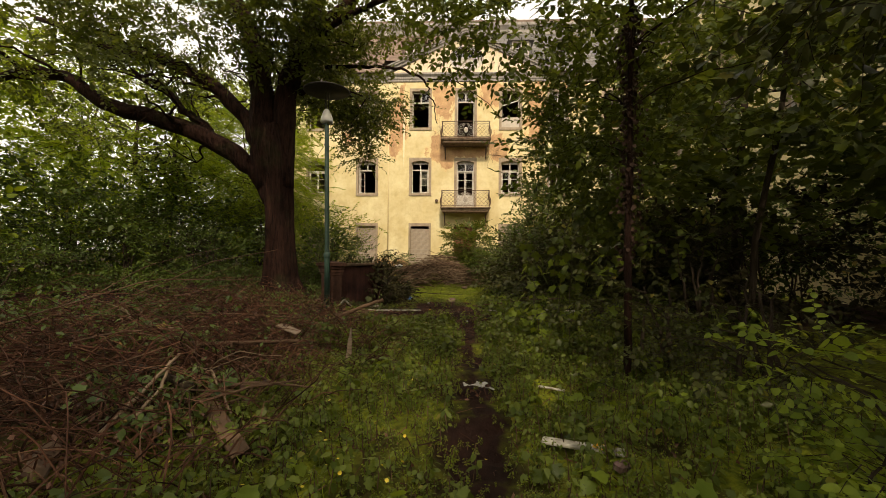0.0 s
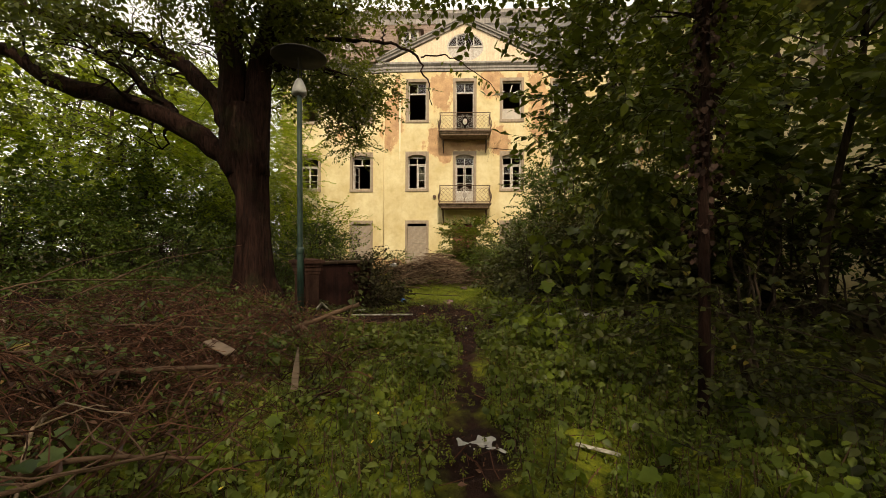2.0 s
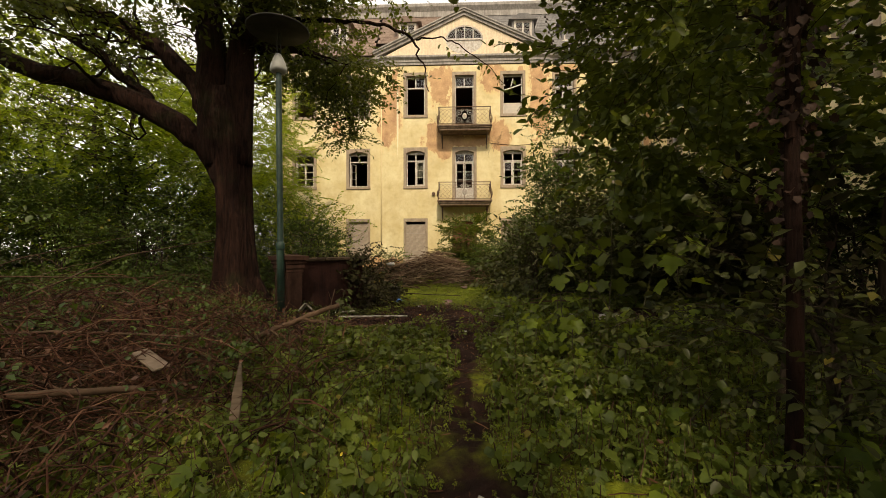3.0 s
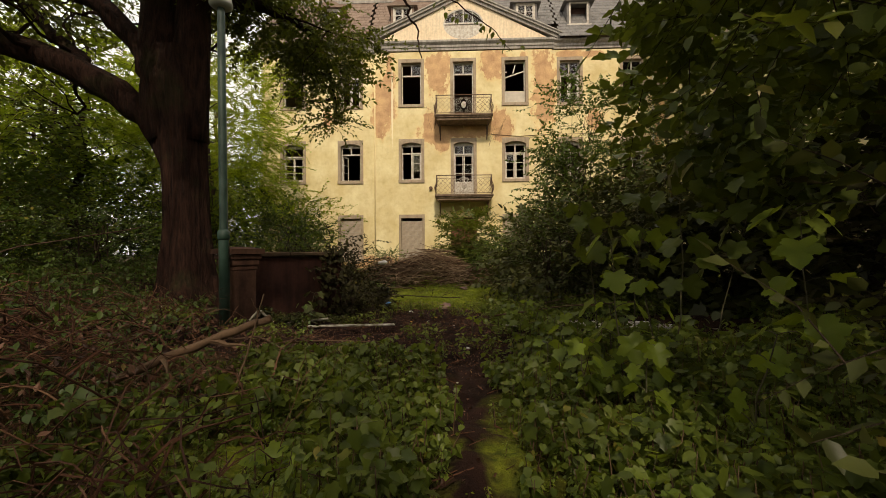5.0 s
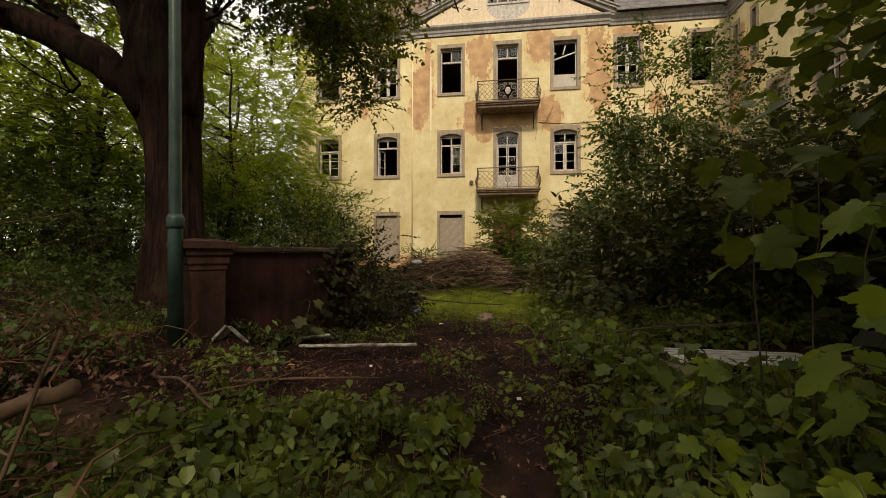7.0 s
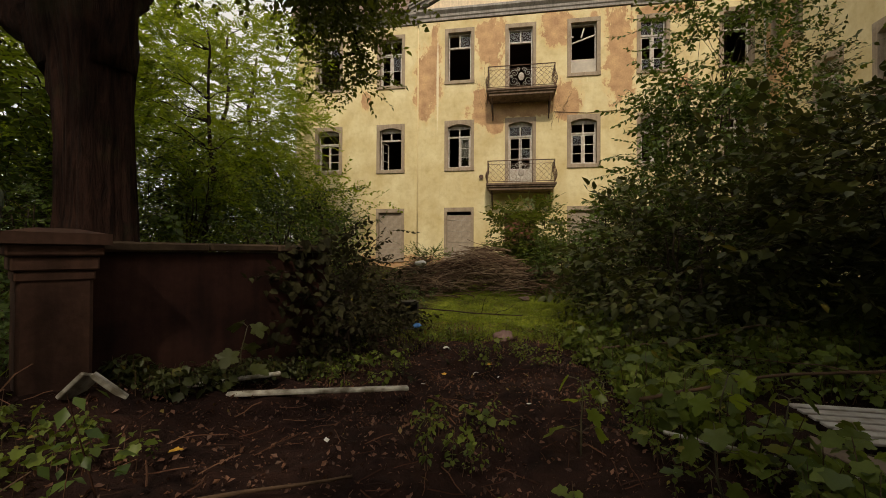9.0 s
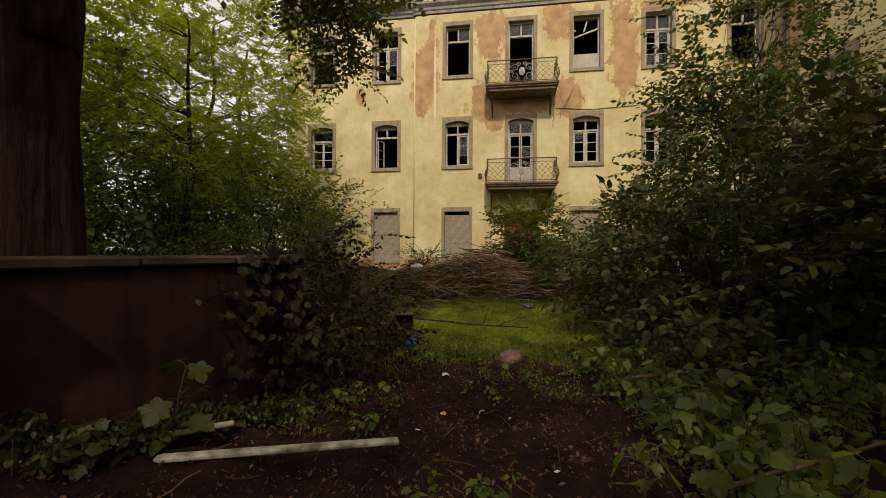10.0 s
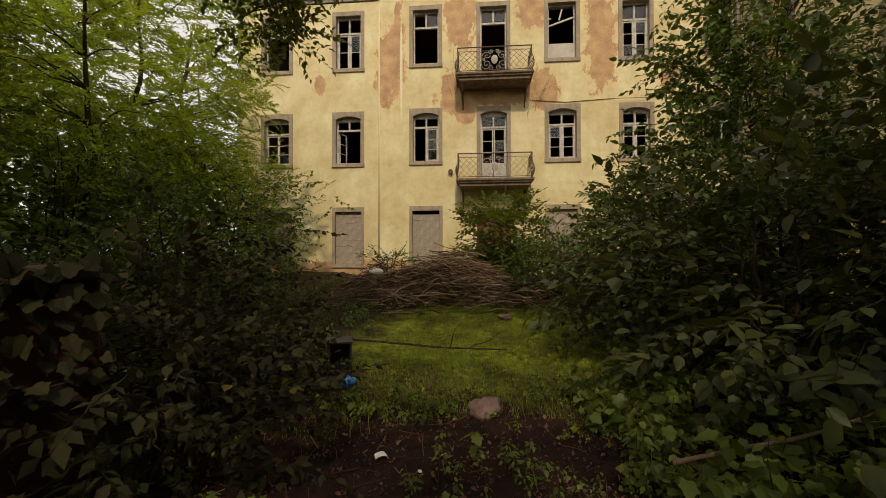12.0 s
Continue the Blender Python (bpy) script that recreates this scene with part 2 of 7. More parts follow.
# thicket shade and its reddish tint are put into this leaf colour
LEAF_SHADED = leaf_material("shade_dark_leaf", (0.032, 0.038, 0.013), (0.085, 0.095, 0.027), 0.28, 0.03, gloss=0.2)
DEADWOOD = plain_material("bleached_dead_wood", (0.15, 0.10, 0.062), (0.25, 0.175, 0.11), 7.0, 0.85)
# lit leaf copy: sun and backlight put into a brighter, thinner green
LEAF_BRIGHT = leaf_material("sun_bright_leaf", (0.09, 0.16, 0.014), (0.28, 0.37, 0.034), 0.55, 0.05)
LEAF_MID = leaf_material("shrub_leaf", (0.038, 0.070, 0.012), (0.108, 0.162, 0.028), 0.35, 0.05)
LEAF_LUSH = leaf_material("lush_young_leaf", (0.10, 0.16, 0.02), (0.26, 0.34, 0.045), 0.58, 0.03, gloss=0.3)
LEAF_FRESH = leaf_material("fresh_herb_leaf", (0.05, 0.08, 0.014), (0.185, 0.235, 0.042), 0.42, 0.06, gloss=0.25)
# dark ivy green, also the darkest shade copy for the hazels
LEAF_IVY_SHADED = leaf_material("ivy_and_shaded_leaf", (0.022, 0.020, 0.011), (0.058, 0.054, 0.023), 0.18, 0.02, 0.55, 0.06)
LEAF_WITHER = leaf_material("withered_ivy_leaf", (0.022, 0.012, 0.009), (0.075, 0.043, 0.030), 0.12, 0.03, 0.6, 0.15)
ORANGE_LEAF = plain_material("orange_fallen_leaf", (0.55, 0.24, 0.02), (0.62, 0.38, 0.05), 30.0, 0.7)
FLOWER = plain_material("yellow_petal", (0.62, 0.46, 0.03), (0.75, 0.60, 0.08), 20.0, 0.6)
GREEN_STEM = plain_material("green_brown_shoot", (0.045, 0.040, 0.018), (0.09, 0.075, 0.035), 20.0, 0.7)
GRASS = leaf_material("grass_blade", (0.09, 0.145, 0.012), (0.25, 0.31, 0.030), 0.4, 0.08)
SOIL = ground_material()


def glass_material():
    m = Nodes("dusty_old_glass")
    m.bsdf.inputs["Transmission Weight"].default_value = 1.0
    m.bsdf.inputs["IOR"].default_value = 1.45
    m.bsdf.inputs["Specular IOR Level"].default_value = 0.3
    return m.done((0.55, 0.58, 0.56), m.ramp(m.noise(6.0, 4.0), (0.3, 0.01), (0.8, 0.06)))


GLASS = glass_material()
PIPE_YELLOW = plain_material("yellow_painted_zinc", (0.66, 0.54, 0.30), (0.74, 0.62, 0.38), 3.0, 0.7)
CURTAIN = plain_material("grey_net_curtain", (0.50, 0.47, 0.41), (0.36, 0.33, 0.28), 4.0, 0.9)


# ---- mesh helpers ----
rng = np.random.default_rng(7)


def thing(name, loc=(0, 0, 0), rz=0.0, label="", category="", group="", kind=""):
    ob = new(name)
    ob.empty_display_size = 0.1
    ob.matrix_basis = pose(*loc, 0, 0, rz)
    return tagged(ob, label, category, group, kind)


def part(name, bm, material, parent=None, label="", smooth=False, bevel=0.0):
    """Link a bmesh as one mesh object under a thing or a part."""
    if bevel:
        bmesh.ops.bevel(bm, geom=bm.edges[:], offset=bevel, segments=1, affect="EDGES", clamp_overlap=True)
    bmesh.ops.recalc_face_normals(bm, faces=bm.faces[:])
    me = bpy.data.meshes.new(name)
    bm.to_mesh(me)
    bm.free()
    me.materials.append(material)
    if smooth:
        me.polygons.foreach_set("use_smooth", [True] * len(me.polygons))
    ob = new(name, me)
    ob.parent = parent
    return tagged(ob, label)


def box(bm, x0, x1, y0, y1, z0, z1, m=None):
    vs = [Vector((x, y, z)) for x in (x0, x1) for y in (y0, y1) for z in (z0, z1)]
    vs = [bm.verts.new(m @ v if m else v) for v in vs]
    for f in ((0, 1, 3, 2), (4, 6, 7, 5), (0, 4, 5, 1), (2, 3, 7, 6), (0, 2, 6, 4), (1, 5, 7, 3)):
        bm.faces.new([vs[i] for i in f])
    return bm


def boxes(*dims):
    bm = bmesh.new()
    for d in dims:
        box(bm, *d)
    return bm


def prism(bm, outline, y0, y1):
    """Extrude an outline of (x, z) from y0 to y1."""
    a = [bm.verts.new((x, y0, z)) for x, z in outline]
    b = [bm.verts.new((x, y1, z)) for x, z in outline]
    bm.faces.new(a)
    bm.faces.new(b[::-1])
    n = len(a)
    for i in range(n):
        bm.faces.new((a[i], b[i], b[(i + 1) % n], a[(i + 1) % n]))
    return bm


def run(bm, profile, x0, x1):
    """Extrude a profile of (y, z) along x."""
    a = [bm.verts.new((x0, y, z)) for y, z in profile]
    b = [bm.verts.new((x1, y, z)) for y, z in profile]
    bm.faces.new(a)
    bm.faces.new(b[::-1])
    n = len(a)
    for i in range(n):
        bm.faces.new((a[i], b[i], b[(i + 1) % n], a[(i + 1) % n]))
    return bm


def lathe(bm, profile, sides=20, centre=(0, 0)):
    """Turn a profile of (radius, z) about a vertical axis."""
    rings = []
    for r, z in profile:
        rings.append([bm.verts.new((centre[0] + r * math.cos(2 * math.pi * i / sides), centre[1] + r * math.sin(2 * math.pi * i / sides), z)) for i in range(sides)])
    for a, b in zip(rings, rings[1:]):
        for i in range(sides):
            j = (i + 1) % sides
            bm.faces.new((a[i], a[j], b[j], b[i]))
    bm.faces.new(rings[0][::-1])
    bm.faces.new(rings[-1])
    return bm


class Geo:
    """Gathers triangles from arrays and makes one mesh of them."""

    def __init__(self):
        self.v, self.f, self.m, self.n = [], [], [], 0

    def add(self, verts, tris, slot=0):
        self.v.append(np.asarray(verts, np.float32))
        self.f.append(np.asarray(tris, np.int32) + self.n)
        self.m.append(np.full(len(tris), slot, np.int32))
        self.n += len(verts)

    def tube(self, pts, radii, sides=6, slot=0, lump=0.0, caps=True):
        pts = np.asarray(pts, float)
        radii = np.broadcast_to(np.asarray(radii, float), (len(pts),))
        d = np.gradient(pts, axis=0)
        d /= np.linalg.norm(d, axis=1)[:, None] + 1e-9
        up = np.array((0.31, 0.17, 0.93)) if abs(d[0][2]) < 0.8 else np.array((0.95, 0.28, 0.1))
        a = np.cross(d, up)
        a /= np.linalg.norm(a, axis=1)[:, None] + 1e-9
        b = np.cross(d, a)
        ang = np.arange(sides) * 2 * np.pi / sides
        r = radii[:, None] * (1 + lump * rng.standard_normal((len(pts), sides))) if lump else np.repeat(radii[:, None], sides, 1)
        ring = pts[:, None, :] + r[:, :, None] * (np.cos(ang)[None, :, None] * a[:, None, :] + np.sin(ang)[None, :, None] * b[:, None, :])
        k = len(pts)
        verts = np.vstack((ring.reshape(-1, 3), pts[:1], pts[-1:]))
        i = np.arange(k - 1)[:, None] * sides
        s = np.arange(sides)[None, :]
        t = (s + 1) % sides
        q = np.stack((i + s, i + t, i + sides + t, i + sides + s), -1).reshape(-1, 4)
        tris = np.vstack((q[:, (0, 1, 2)], q[:, (0, 2, 3)]))
        if not caps:
            self.add(ring.reshape(-1, 3), tris, slot)
            return
        s, t = np.arange(sides), (np.arange(sides) + 1) % sides
        caps = np.vstack((np.stack((t, s, np.full(sides, k * sides)), 1), np.stack(((k - 1) * sides + s, (k - 1) * sides + t, np.full(sides, k * sides + 1)), 1)))
        self.add(verts, np.vstack((tris, caps)), slot)

    def scatter(self, verts, tris, places, turns, sizes, slots=None):
        """Copies of one small shape: places (n, 3), turns (n, 3, 3), sizes (n,)."""
        n, k = len(places), len(verts)
        if not n:
            return
        v = np.einsum("nij,kj->nki", turns, verts) * np.asarray(sizes)[:, None, None] + np.asarray(places)[:, None, :]
        f = tris[None] + (np.arange(n) * k)[:, None, None]
        self.v.append(v.reshape(-1, 3).astype(np.float32))
        self.f.append((f.reshape(-1, 3) + self.n).astype(np.int32))
        self.m.append(np.tile(slots if slots is not None else np.zeros(len(tris), np.int32), n))
        self.n += n * k

    def make(self, name, mats, parent=None, label="", smooth=False):
        v, f, m = np.vstack(self.v), np.vstack(self.f), np.concatenate(self.m)
        me = bpy.data.meshes.new(name)
        me.vertices.add(len(v))
        me.vertices.foreach_set("co", v.ravel())
        me.loops.add(len(f) * 3)
        me.loops.foreach_set("vertex_index", f.ravel())
        me.polygons.add(len(f))
        me.polygons.foreach_set("loop_start", np.arange(len(f), dtype=np.int32) * 3)
        for x in mats if isinstance(mats, (list, tuple)) else [mats]:
            me.materials.append(x)
        me.polygons.foreach_set("material_index", m)
        me.polygons.foreach_set("use_smooth", np.full(len(f), smooth))
        me.update(calc_edges=True)
        me.validate()
        ob = new(name, me)
        ob.parent = parent
        return tagged(ob, label)


def turns(n, tilt=0.5, yaw=None, rise=0.0):
    """Random turns: any heading, leaning by about tilt radians."""
    yaw = rng.uniform(0, 2 * np.pi, n) if yaw is None else np.broadcast_to(yaw, (n,))
    p = rng.normal(rise, tilt, n)
    r = rng.normal(0, tilt, n)
    cy, sy, cp, sp, cr, sr = np.cos(yaw), np.sin(yaw), np.cos(p), np.sin(p), np.cos(r), np.sin(r)
    o, l = np.zeros(n), np.ones(n)
    z = np.stack((cy, -sy, o, sy, cy, o, o, o, l), -1).reshape(n, 3, 3)
    x = np.stack((l, o, o, o, cp, -sp, o, sp, cp), -1).reshape(n, 3, 3)
    y = np.stack((cr, o, sr, o, l, o, -sr, o, cr), -1).reshape(n, 3, 3)
    return z @ x @ y


# leaf shapes: the stalk at the origin, the tip along +y, one unit long
OVATE = (np.array([(0, 0, 0), (0, 1, -0.12), (-0.25, 0.17, 0.05), (-0.29, 0.52, 0.04), (0.25, 0.17, 0.05), (0.29, 0.52, 0.04)]),
         np.array([(0, 4, 5), (0, 5, 1), (0, 1, 3), (0, 3, 2)]))
SIMPLE = (np.array([(0, 0, 0), (0, 1, -0.1), (-0.3, 0.42, 0.06), (0.3, 0.42, 0.06)]), np.array([(0, 1, 2), (0, 3, 1)]))


def fan(half, mid, fold, droop):
    """A leaf from one half of its outline, fanned round a point of its midrib; its halves fold up and its tip hangs."""
    line = half + [(-x, y) for x, y in half[-2:0:-1]]
    n = len(line)
    return (np.array([(x, y, fold * abs(x) - droop * y * y) for x, y in line] + [(0, mid, -droop * mid * mid - 0.02)]), np.array([(i, (i + 1) % n, n) for i in range(n)]))


MAPLE = fan([(0, 0), (0.12, -0.07), (0.28, -0.10), (0.40, -0.03), (0.37, 0.06), (0.44, 0.13), (0.36, 0.22), (0.47, 0.27), (0.52, 0.37), (0.64, 0.46), (0.60, 0.53), (0.48, 0.55),
             (0.44, 0.62), (0.32, 0.58), (0.27, 0.62), (0.30, 0.72), (0.24, 0.77), (0.20, 0.86), (0.10, 0.91), (0, 1.0)], 0.36, 0.16, 0.16)
MAPLE_LOW = fan([(0, 0), (0.27, -0.09), (0.45, 0.08), (0.41, 0.26), (0.60, 0.47), (0.36, 0.60), (0.25, 0.82), (0, 1.0)], 0.36, 0.14, 0.15)
ROUND = fan([(0, 0), (0.32, 0.02), (0.44, 0.40), (0.27, 0.78), (0, 1.0)], 0.4, 0.16, 0.12)
BLADE = (np.array([(-0.016, 0, 0), (0.016, 0, 0), (0.013, 0.09, 0.5), (-0.013, 0.09, 0.5), (0, 0.36, 0.86)]), np.array([(0, 1, 2), (0, 2, 3), (3, 2, 4)]))

BROAD = fan([(0, 0), (0.27, 0.15), (0.31, 0.52), (0, 1.0)], 0.42, 0.22, 0.14)


def spray(leaf, count, leaf_size, length, droop=0.15, pinnate=False, flat=0.35):
    """A twig with leaves on both sides, along +y. Returns verts, tris, slots (0 leaf, 1 twig)."""
    g = Geo()
    t = np.linspace(0, 1, 3)
    wob = rng.normal(0, 0.05 * length, 2)
    line = np.stack((wob[0] * np.sin(t * 3), length * t, -droop * length * t * t + wob[1] * np.sin(t * 4)), 1)
    g.tube(line, np.linspace(0.007, 0.002, 3) * max(0.5, length), 3, 1, caps=False)
    s = np.linspace(0.12, 1.0, count)
    px = np.interp(s, t, line[:, 0])
    pz = np.interp(s, t, line[:, 2])
    places = np.stack((px, s * length, pz), 1)
    side = np.where(np.arange(count) % 2 == 0, 1, -1)
    yaw = -side * rng.uniform(0.7, 1.25, count) if not pinnate else -side * rng.uniform(1.1, 1.3, count)
    yaw[-1] = 0.0
    tn = turns(count, flat if not pinnate else 0.12, yaw, -0.2)
    g.scatter(*leaf, places, tn, leaf_size * rng.uniform(0.6, 1.15, count))
    return np.vstack(g.v), np.vstack(g.f), np.concatenate(g.m)


def wander(a, b, n=8, sag=0.0, wild=0.06):
    """A bent line from a to b."""
    a, b = np.asarray(a, float), np.asarray(b, float)
    t = np.linspace(0, 1, n)
    p = a + (b - a) * t[:, None]
    size = np.linalg.norm(b - a)
    w = rng.normal(0, wild * size, (n, 3)).cumsum(0) * 0.5
    w -= w[0] + (w[-1] - w[0]) * t[:, None]
    p += w
    p[:, 2] += sag * size * np.sin(np.pi * t)
    return p


def outward(d, tilt=0.45):
    """Turns that point +y along the directions d, with the leaf side upward."""
    d = d / (np.linalg.norm(d, axis=1)[:, None] + 1e-9)
    yaw = np.arctan2(-d[:, 0], d[:, 1]) + rng.normal(0, tilt, len(d))
    base = turns(len(d), tilt * 0.5, yaw, 0.0)
    lift = np.clip(np.arcsin(np.clip(d[:, 2], -1, 1)) * 0.6, -0.8, 0.9)
    c, s = np.cos(lift), np.sin(lift)
    o, l = np.zeros(len(d)), np.ones(len(d))
    x = np.stack((l, o, o, o, c, -s, o, s, c), -1).reshape(-1, 3, 3)
    return base @ x


def ground_z(x, y):
    """Height of the ground."""
    x, y = np.asarray(x, float), np.asarray(y, float)
    z = np.interp(y, (-30, -6, -2.5, 0.4, 3.8, 6, 8, 13, 17, 20, 40), (0.2, -0.05, -0.15, -0.21, -0.36, -0.44, -0.5, -0.55, -0.4, -0.25, -0.2))
    left = np.clip((-0.9 - x) / 2.2, 0, 1) * np.interp(y, (-4, -1, 1.5, 3.6, 4.6, 6), (0.1, 0.16, 0.26, 0.24, 0.1, 0.0))
    bank = np.clip((-2.9 - x) / 2.5, 0, 1) * np.interp(y, (4, 6, 9, 16), (0.0, 0.45, 0.6, 0.2))
    right = np.clip((x - 1.2) / 3.0, 0, 1) * 0.15
    rough = 0.03 * np.sin(2.3 * x + 1.1 * y) + 0.025 * np.sin(4.1 * x - 3.3 * y + 1) + 0.02 * np.sin(1.3 * x * 3 + 5.7 * y)
    knoll = 0.24 * np.exp(-((x + 2.5) / 0.9) ** 2 - ((y - 4.6) / 0.9) ** 2)
    far = np.clip((np.hypot(x, y - 8) - 30) / 30, 0, 1)
    return z + left + bank + right + knoll + rough * (1 - far)


# ---- ground ----
def build_ground():
    ax = np.concatenate((np.linspace(-400, -30, 12), np.linspace(-24, -8, 22), np.linspace(-7.7, 7.7, 140), np.linspace(8, 24, 22), np.linspace(30, 400, 12)))
    ay = np.concatenate((np.linspace(-400, -20, 12), np.linspace(-16, -4, 16), np.linspace(-3.8, 13.8, 160), np.linspace(14, 40, 34), np.linspace(50, 500, 12)))
    gx, gy = np.meshgrid(ax, ay)
    gz = ground_z(gx, gy)
    near = np.clip(1.2 - np.hypot(gx - 0.3, gy - 4) / 14, 0, 1)
    gz += near * 0.018 * rng.standard_normal(gz.shape)
    nx, ny = len(ax), len(ay)
    i = (np.arange(ny - 1)[:, None] * nx + np.arange(nx - 1)[None, :]).ravel()
    g = Geo()
    g.add(np.stack((gx, gy, gz), -1).reshape(-1, 3), np.vstack((np.stack((i, i + 1, i + nx + 1), 1), np.stack((i, i + nx + 1, i + nx), 1))))
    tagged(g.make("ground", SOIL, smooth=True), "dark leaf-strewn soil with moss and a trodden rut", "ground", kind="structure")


build_ground()

# ---- manor house ----
FY = 20.0            # front face of the middle bays
SIDE = 20.12         # front face of the outer bays
COLS = {"a": (-8.47, -7.17), "b": (-5.57, -4.30), "c": (-2.52, -1.26), "d": (0.025, 1.287), "e": (2.52, 3.81), "f": (5.21, 6.45), "g": (8.22, 9.45)}
ROW2, ROW1, ROW0 = (7.70, 10.07), (4.00, 6.15), (0.12, 2.45)
LEFT, RIGHT, MID0, MID1 = -9.42, 9.86, -3.66, 4.95
TOP = 10.42


def wall_with_openings(name, u0, u1, z0, z1, holes, thick, material, matrix, label):
    """A wall in the plane y = 0 (its outside towards -y) with openings right through it."""
    us = sorted({u0, u1, *(h[0] for h in holes), *(h[1] for h in holes)})
    zs = sorted({z0, z1, *(h[2] for h in holes), *(h[3] for h in holes)})
    solid = {}
    for i in range(len(us) - 1):
        for j in range(len(zs) - 1):
            cu, cz = (us[i] + us[i + 1]) / 2, (zs[j] + zs[j + 1]) / 2
            solid[i, j] = not any(h[0] < cu < h[1] and h[2] < cz < h[3] for h in holes)
    bm = bmesh.new()
    vert = {}

    def v(i, j, back):
        if (i, j, back) not in vert:
            vert[i, j, back] = bm.verts.new((us[i], thick if back else 0.0, zs[j]))
        return vert[i, j, back]

    for (i, j), s in solid.items():
        if not s:
            continue
        bm.faces.new((v(i, j, 0), v(i + 1, j, 0), v(i + 1, j + 1, 0), v(i, j + 1, 0)))
        bm.faces.new((v(i, j, 1), v(i, j + 1, 1), v(i + 1, j + 1, 1), v(i + 1, j, 1)))
        for di, dj, a, b in ((-1, 0, (0, 0), (0, 1)), (1, 0, (1, 0), (1, 1)), (0, -1, (0, 0), (1, 0)), (0, 1, (0, 1), (1, 1))):
            if not solid.get((i + di, j + dj), False):
                p, q = (i + a[0], j + a[1]), (i + b[0], j + b[1])
                bm.faces.new((v(*p, 0), v(*q, 0), v(*q, 1), v(*p, 1)))
    ob = part(name, bm, material)
    ob.matrix_basis = matrix
    return tagged(ob, label, "wall", kind="structure")


def hole(col, row, inset=0.1):
    (a, b), (c, d) = COLS[col], row
    return (a + inset, b - inset, c + inset, d - inset)


def facade():
    lab = "yellow limewashed facade with peeling patches of ochre render"
    mid = [hole(c, r) for c in "ce" for r in (ROW2, ROW1, ROW0)]
    mid += [(COLS["d"][0] + 0.1, COLS["d"][1] - 0.1, 7.02, 9.97), (COLS["d"][0] + 0.1, COLS["d"][1] - 0.1, 3.28, 6.05), (COLS["d"][0], COLS["d"][1], -0.3, 2.3)]
    wall_with_openings("wall_front_middle", MID0, MID1, -0.6, TOP, mid, 0.55, PLASTER, pose(0, FY, 0), lab)
    wall_with_openings("wall_front_west", LEFT, MID0, -0.6, TOP, [hole(c, r) for c in "ab" for r in (ROW2, ROW1, ROW0)], 0.45, PLASTER, pose(0, SIDE, 0), lab)
    wall_with_openings("wall_front_east", MID1, RIGHT + 0.4, -0.6, TOP, [hole(c, r) for c in "fg" for r in (ROW2, ROW1, ROW0)], 0.45, PLASTER, pose(0, SIDE, 0), lab)
    # gable end, rear wall, floors and cross walls of the empty rooms
    tagged(part("wall_west_end", boxes((LEFT, LEFT + 0.45, SIDE + 0.45, 29, -0.6, TOP)), PLASTER), "yellow limewashed end wall", "wall", kind="structure")
    tagged(part("wall_rear", boxes((LEFT, RIGHT + 9, 29, 29.4, -0.6, TOP)), ROOM), "bare plaster rear wall inside the empty rooms, shade in its colour", "wall", kind="structure")
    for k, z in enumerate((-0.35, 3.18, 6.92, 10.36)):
        tagged(part("floor_%d" % (k + 1), boxes((LEFT + 0.45, RIGHT + 8, SIDE + 0.45, 29, z - 0.2, z)), ROOM), "floor of the empty rooms, shade in its colour", "floor", kind="structure")
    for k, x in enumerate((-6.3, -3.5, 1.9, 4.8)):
        tagged(part("wall_inner_%d" % (k + 1), boxes((x, x + 0.2, SIDE + 0.46, 28.99, -0.34, 10.15)), ROOM), "bare plaster partition between rooms, shade in its colour", "wall", kind="structure")


facade()
WING = pose(RIGHT, SIDE, 0, 0, 0, -90)   # local x runs towards the garden, local y into the wing
WING_HOLES = [(0.28, 0.73, 7.75, 10.0), (1.42, 1.9, 7.75, 10.0), (2.35, 3.55, 4.6, 6.75), (4.5, 5.7, 4.6, 6.75), (4.2, 5.3, 7.75, 10.0), (7.4, 8.6, 4.6, 6.75), (7.4, 8.6, 7.75, 10.0), (10.4, 11.6, 4.6, 6.75), (10.4, 11.6, 7.75, 10.0)]
wall_with_openings("wall_wing", 0.0, 15.0, -0.6, TOP, [(a + 0.1, b - 0.1, c + 0.1, d - 0.1) for a, b, c, d in WING_HOLES], 0.45, PLASTER_WING, WING, "yellow limewashed wall of the projecting wing")
tagged(part("wall_wing_end", boxes((RIGHT, RIGHT + 9, SIDE - 15.45, SIDE - 15.0, -0.6, TOP)), PLASTER), "yellow limewashed end wall of the wing", "wall", kind="structure")
tagged(part("wall_wing_inner", boxes((RIGHT + 5, RIGHT + 5.2, SIDE - 15, 28.9, -0.6, TOP)), ROOM), "bare plaster corridor wall in the wing, shade in its colour", "wall", kind="structure")
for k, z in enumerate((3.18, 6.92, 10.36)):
    tagged(part("floor_wing_%d" % (k + 1), boxes((RIGHT + 0.45, RIGHT + 5, SIDE - 15, SIDE + 0.4, z - 0.2, z)), ROOM), "floor in the wing, shade in its colour", "floor", kind="structure")


def arc(u0, u1, z, rise, n=8):
    """Points of a flat arch from (u0, z) to (u1, z)."""
    out = []
    for i in range(n + 1):
        t = i / n
        out.append((u0 + (u1 - u0) * t, z + rise * 4 * t * (1 - t)))
    return out


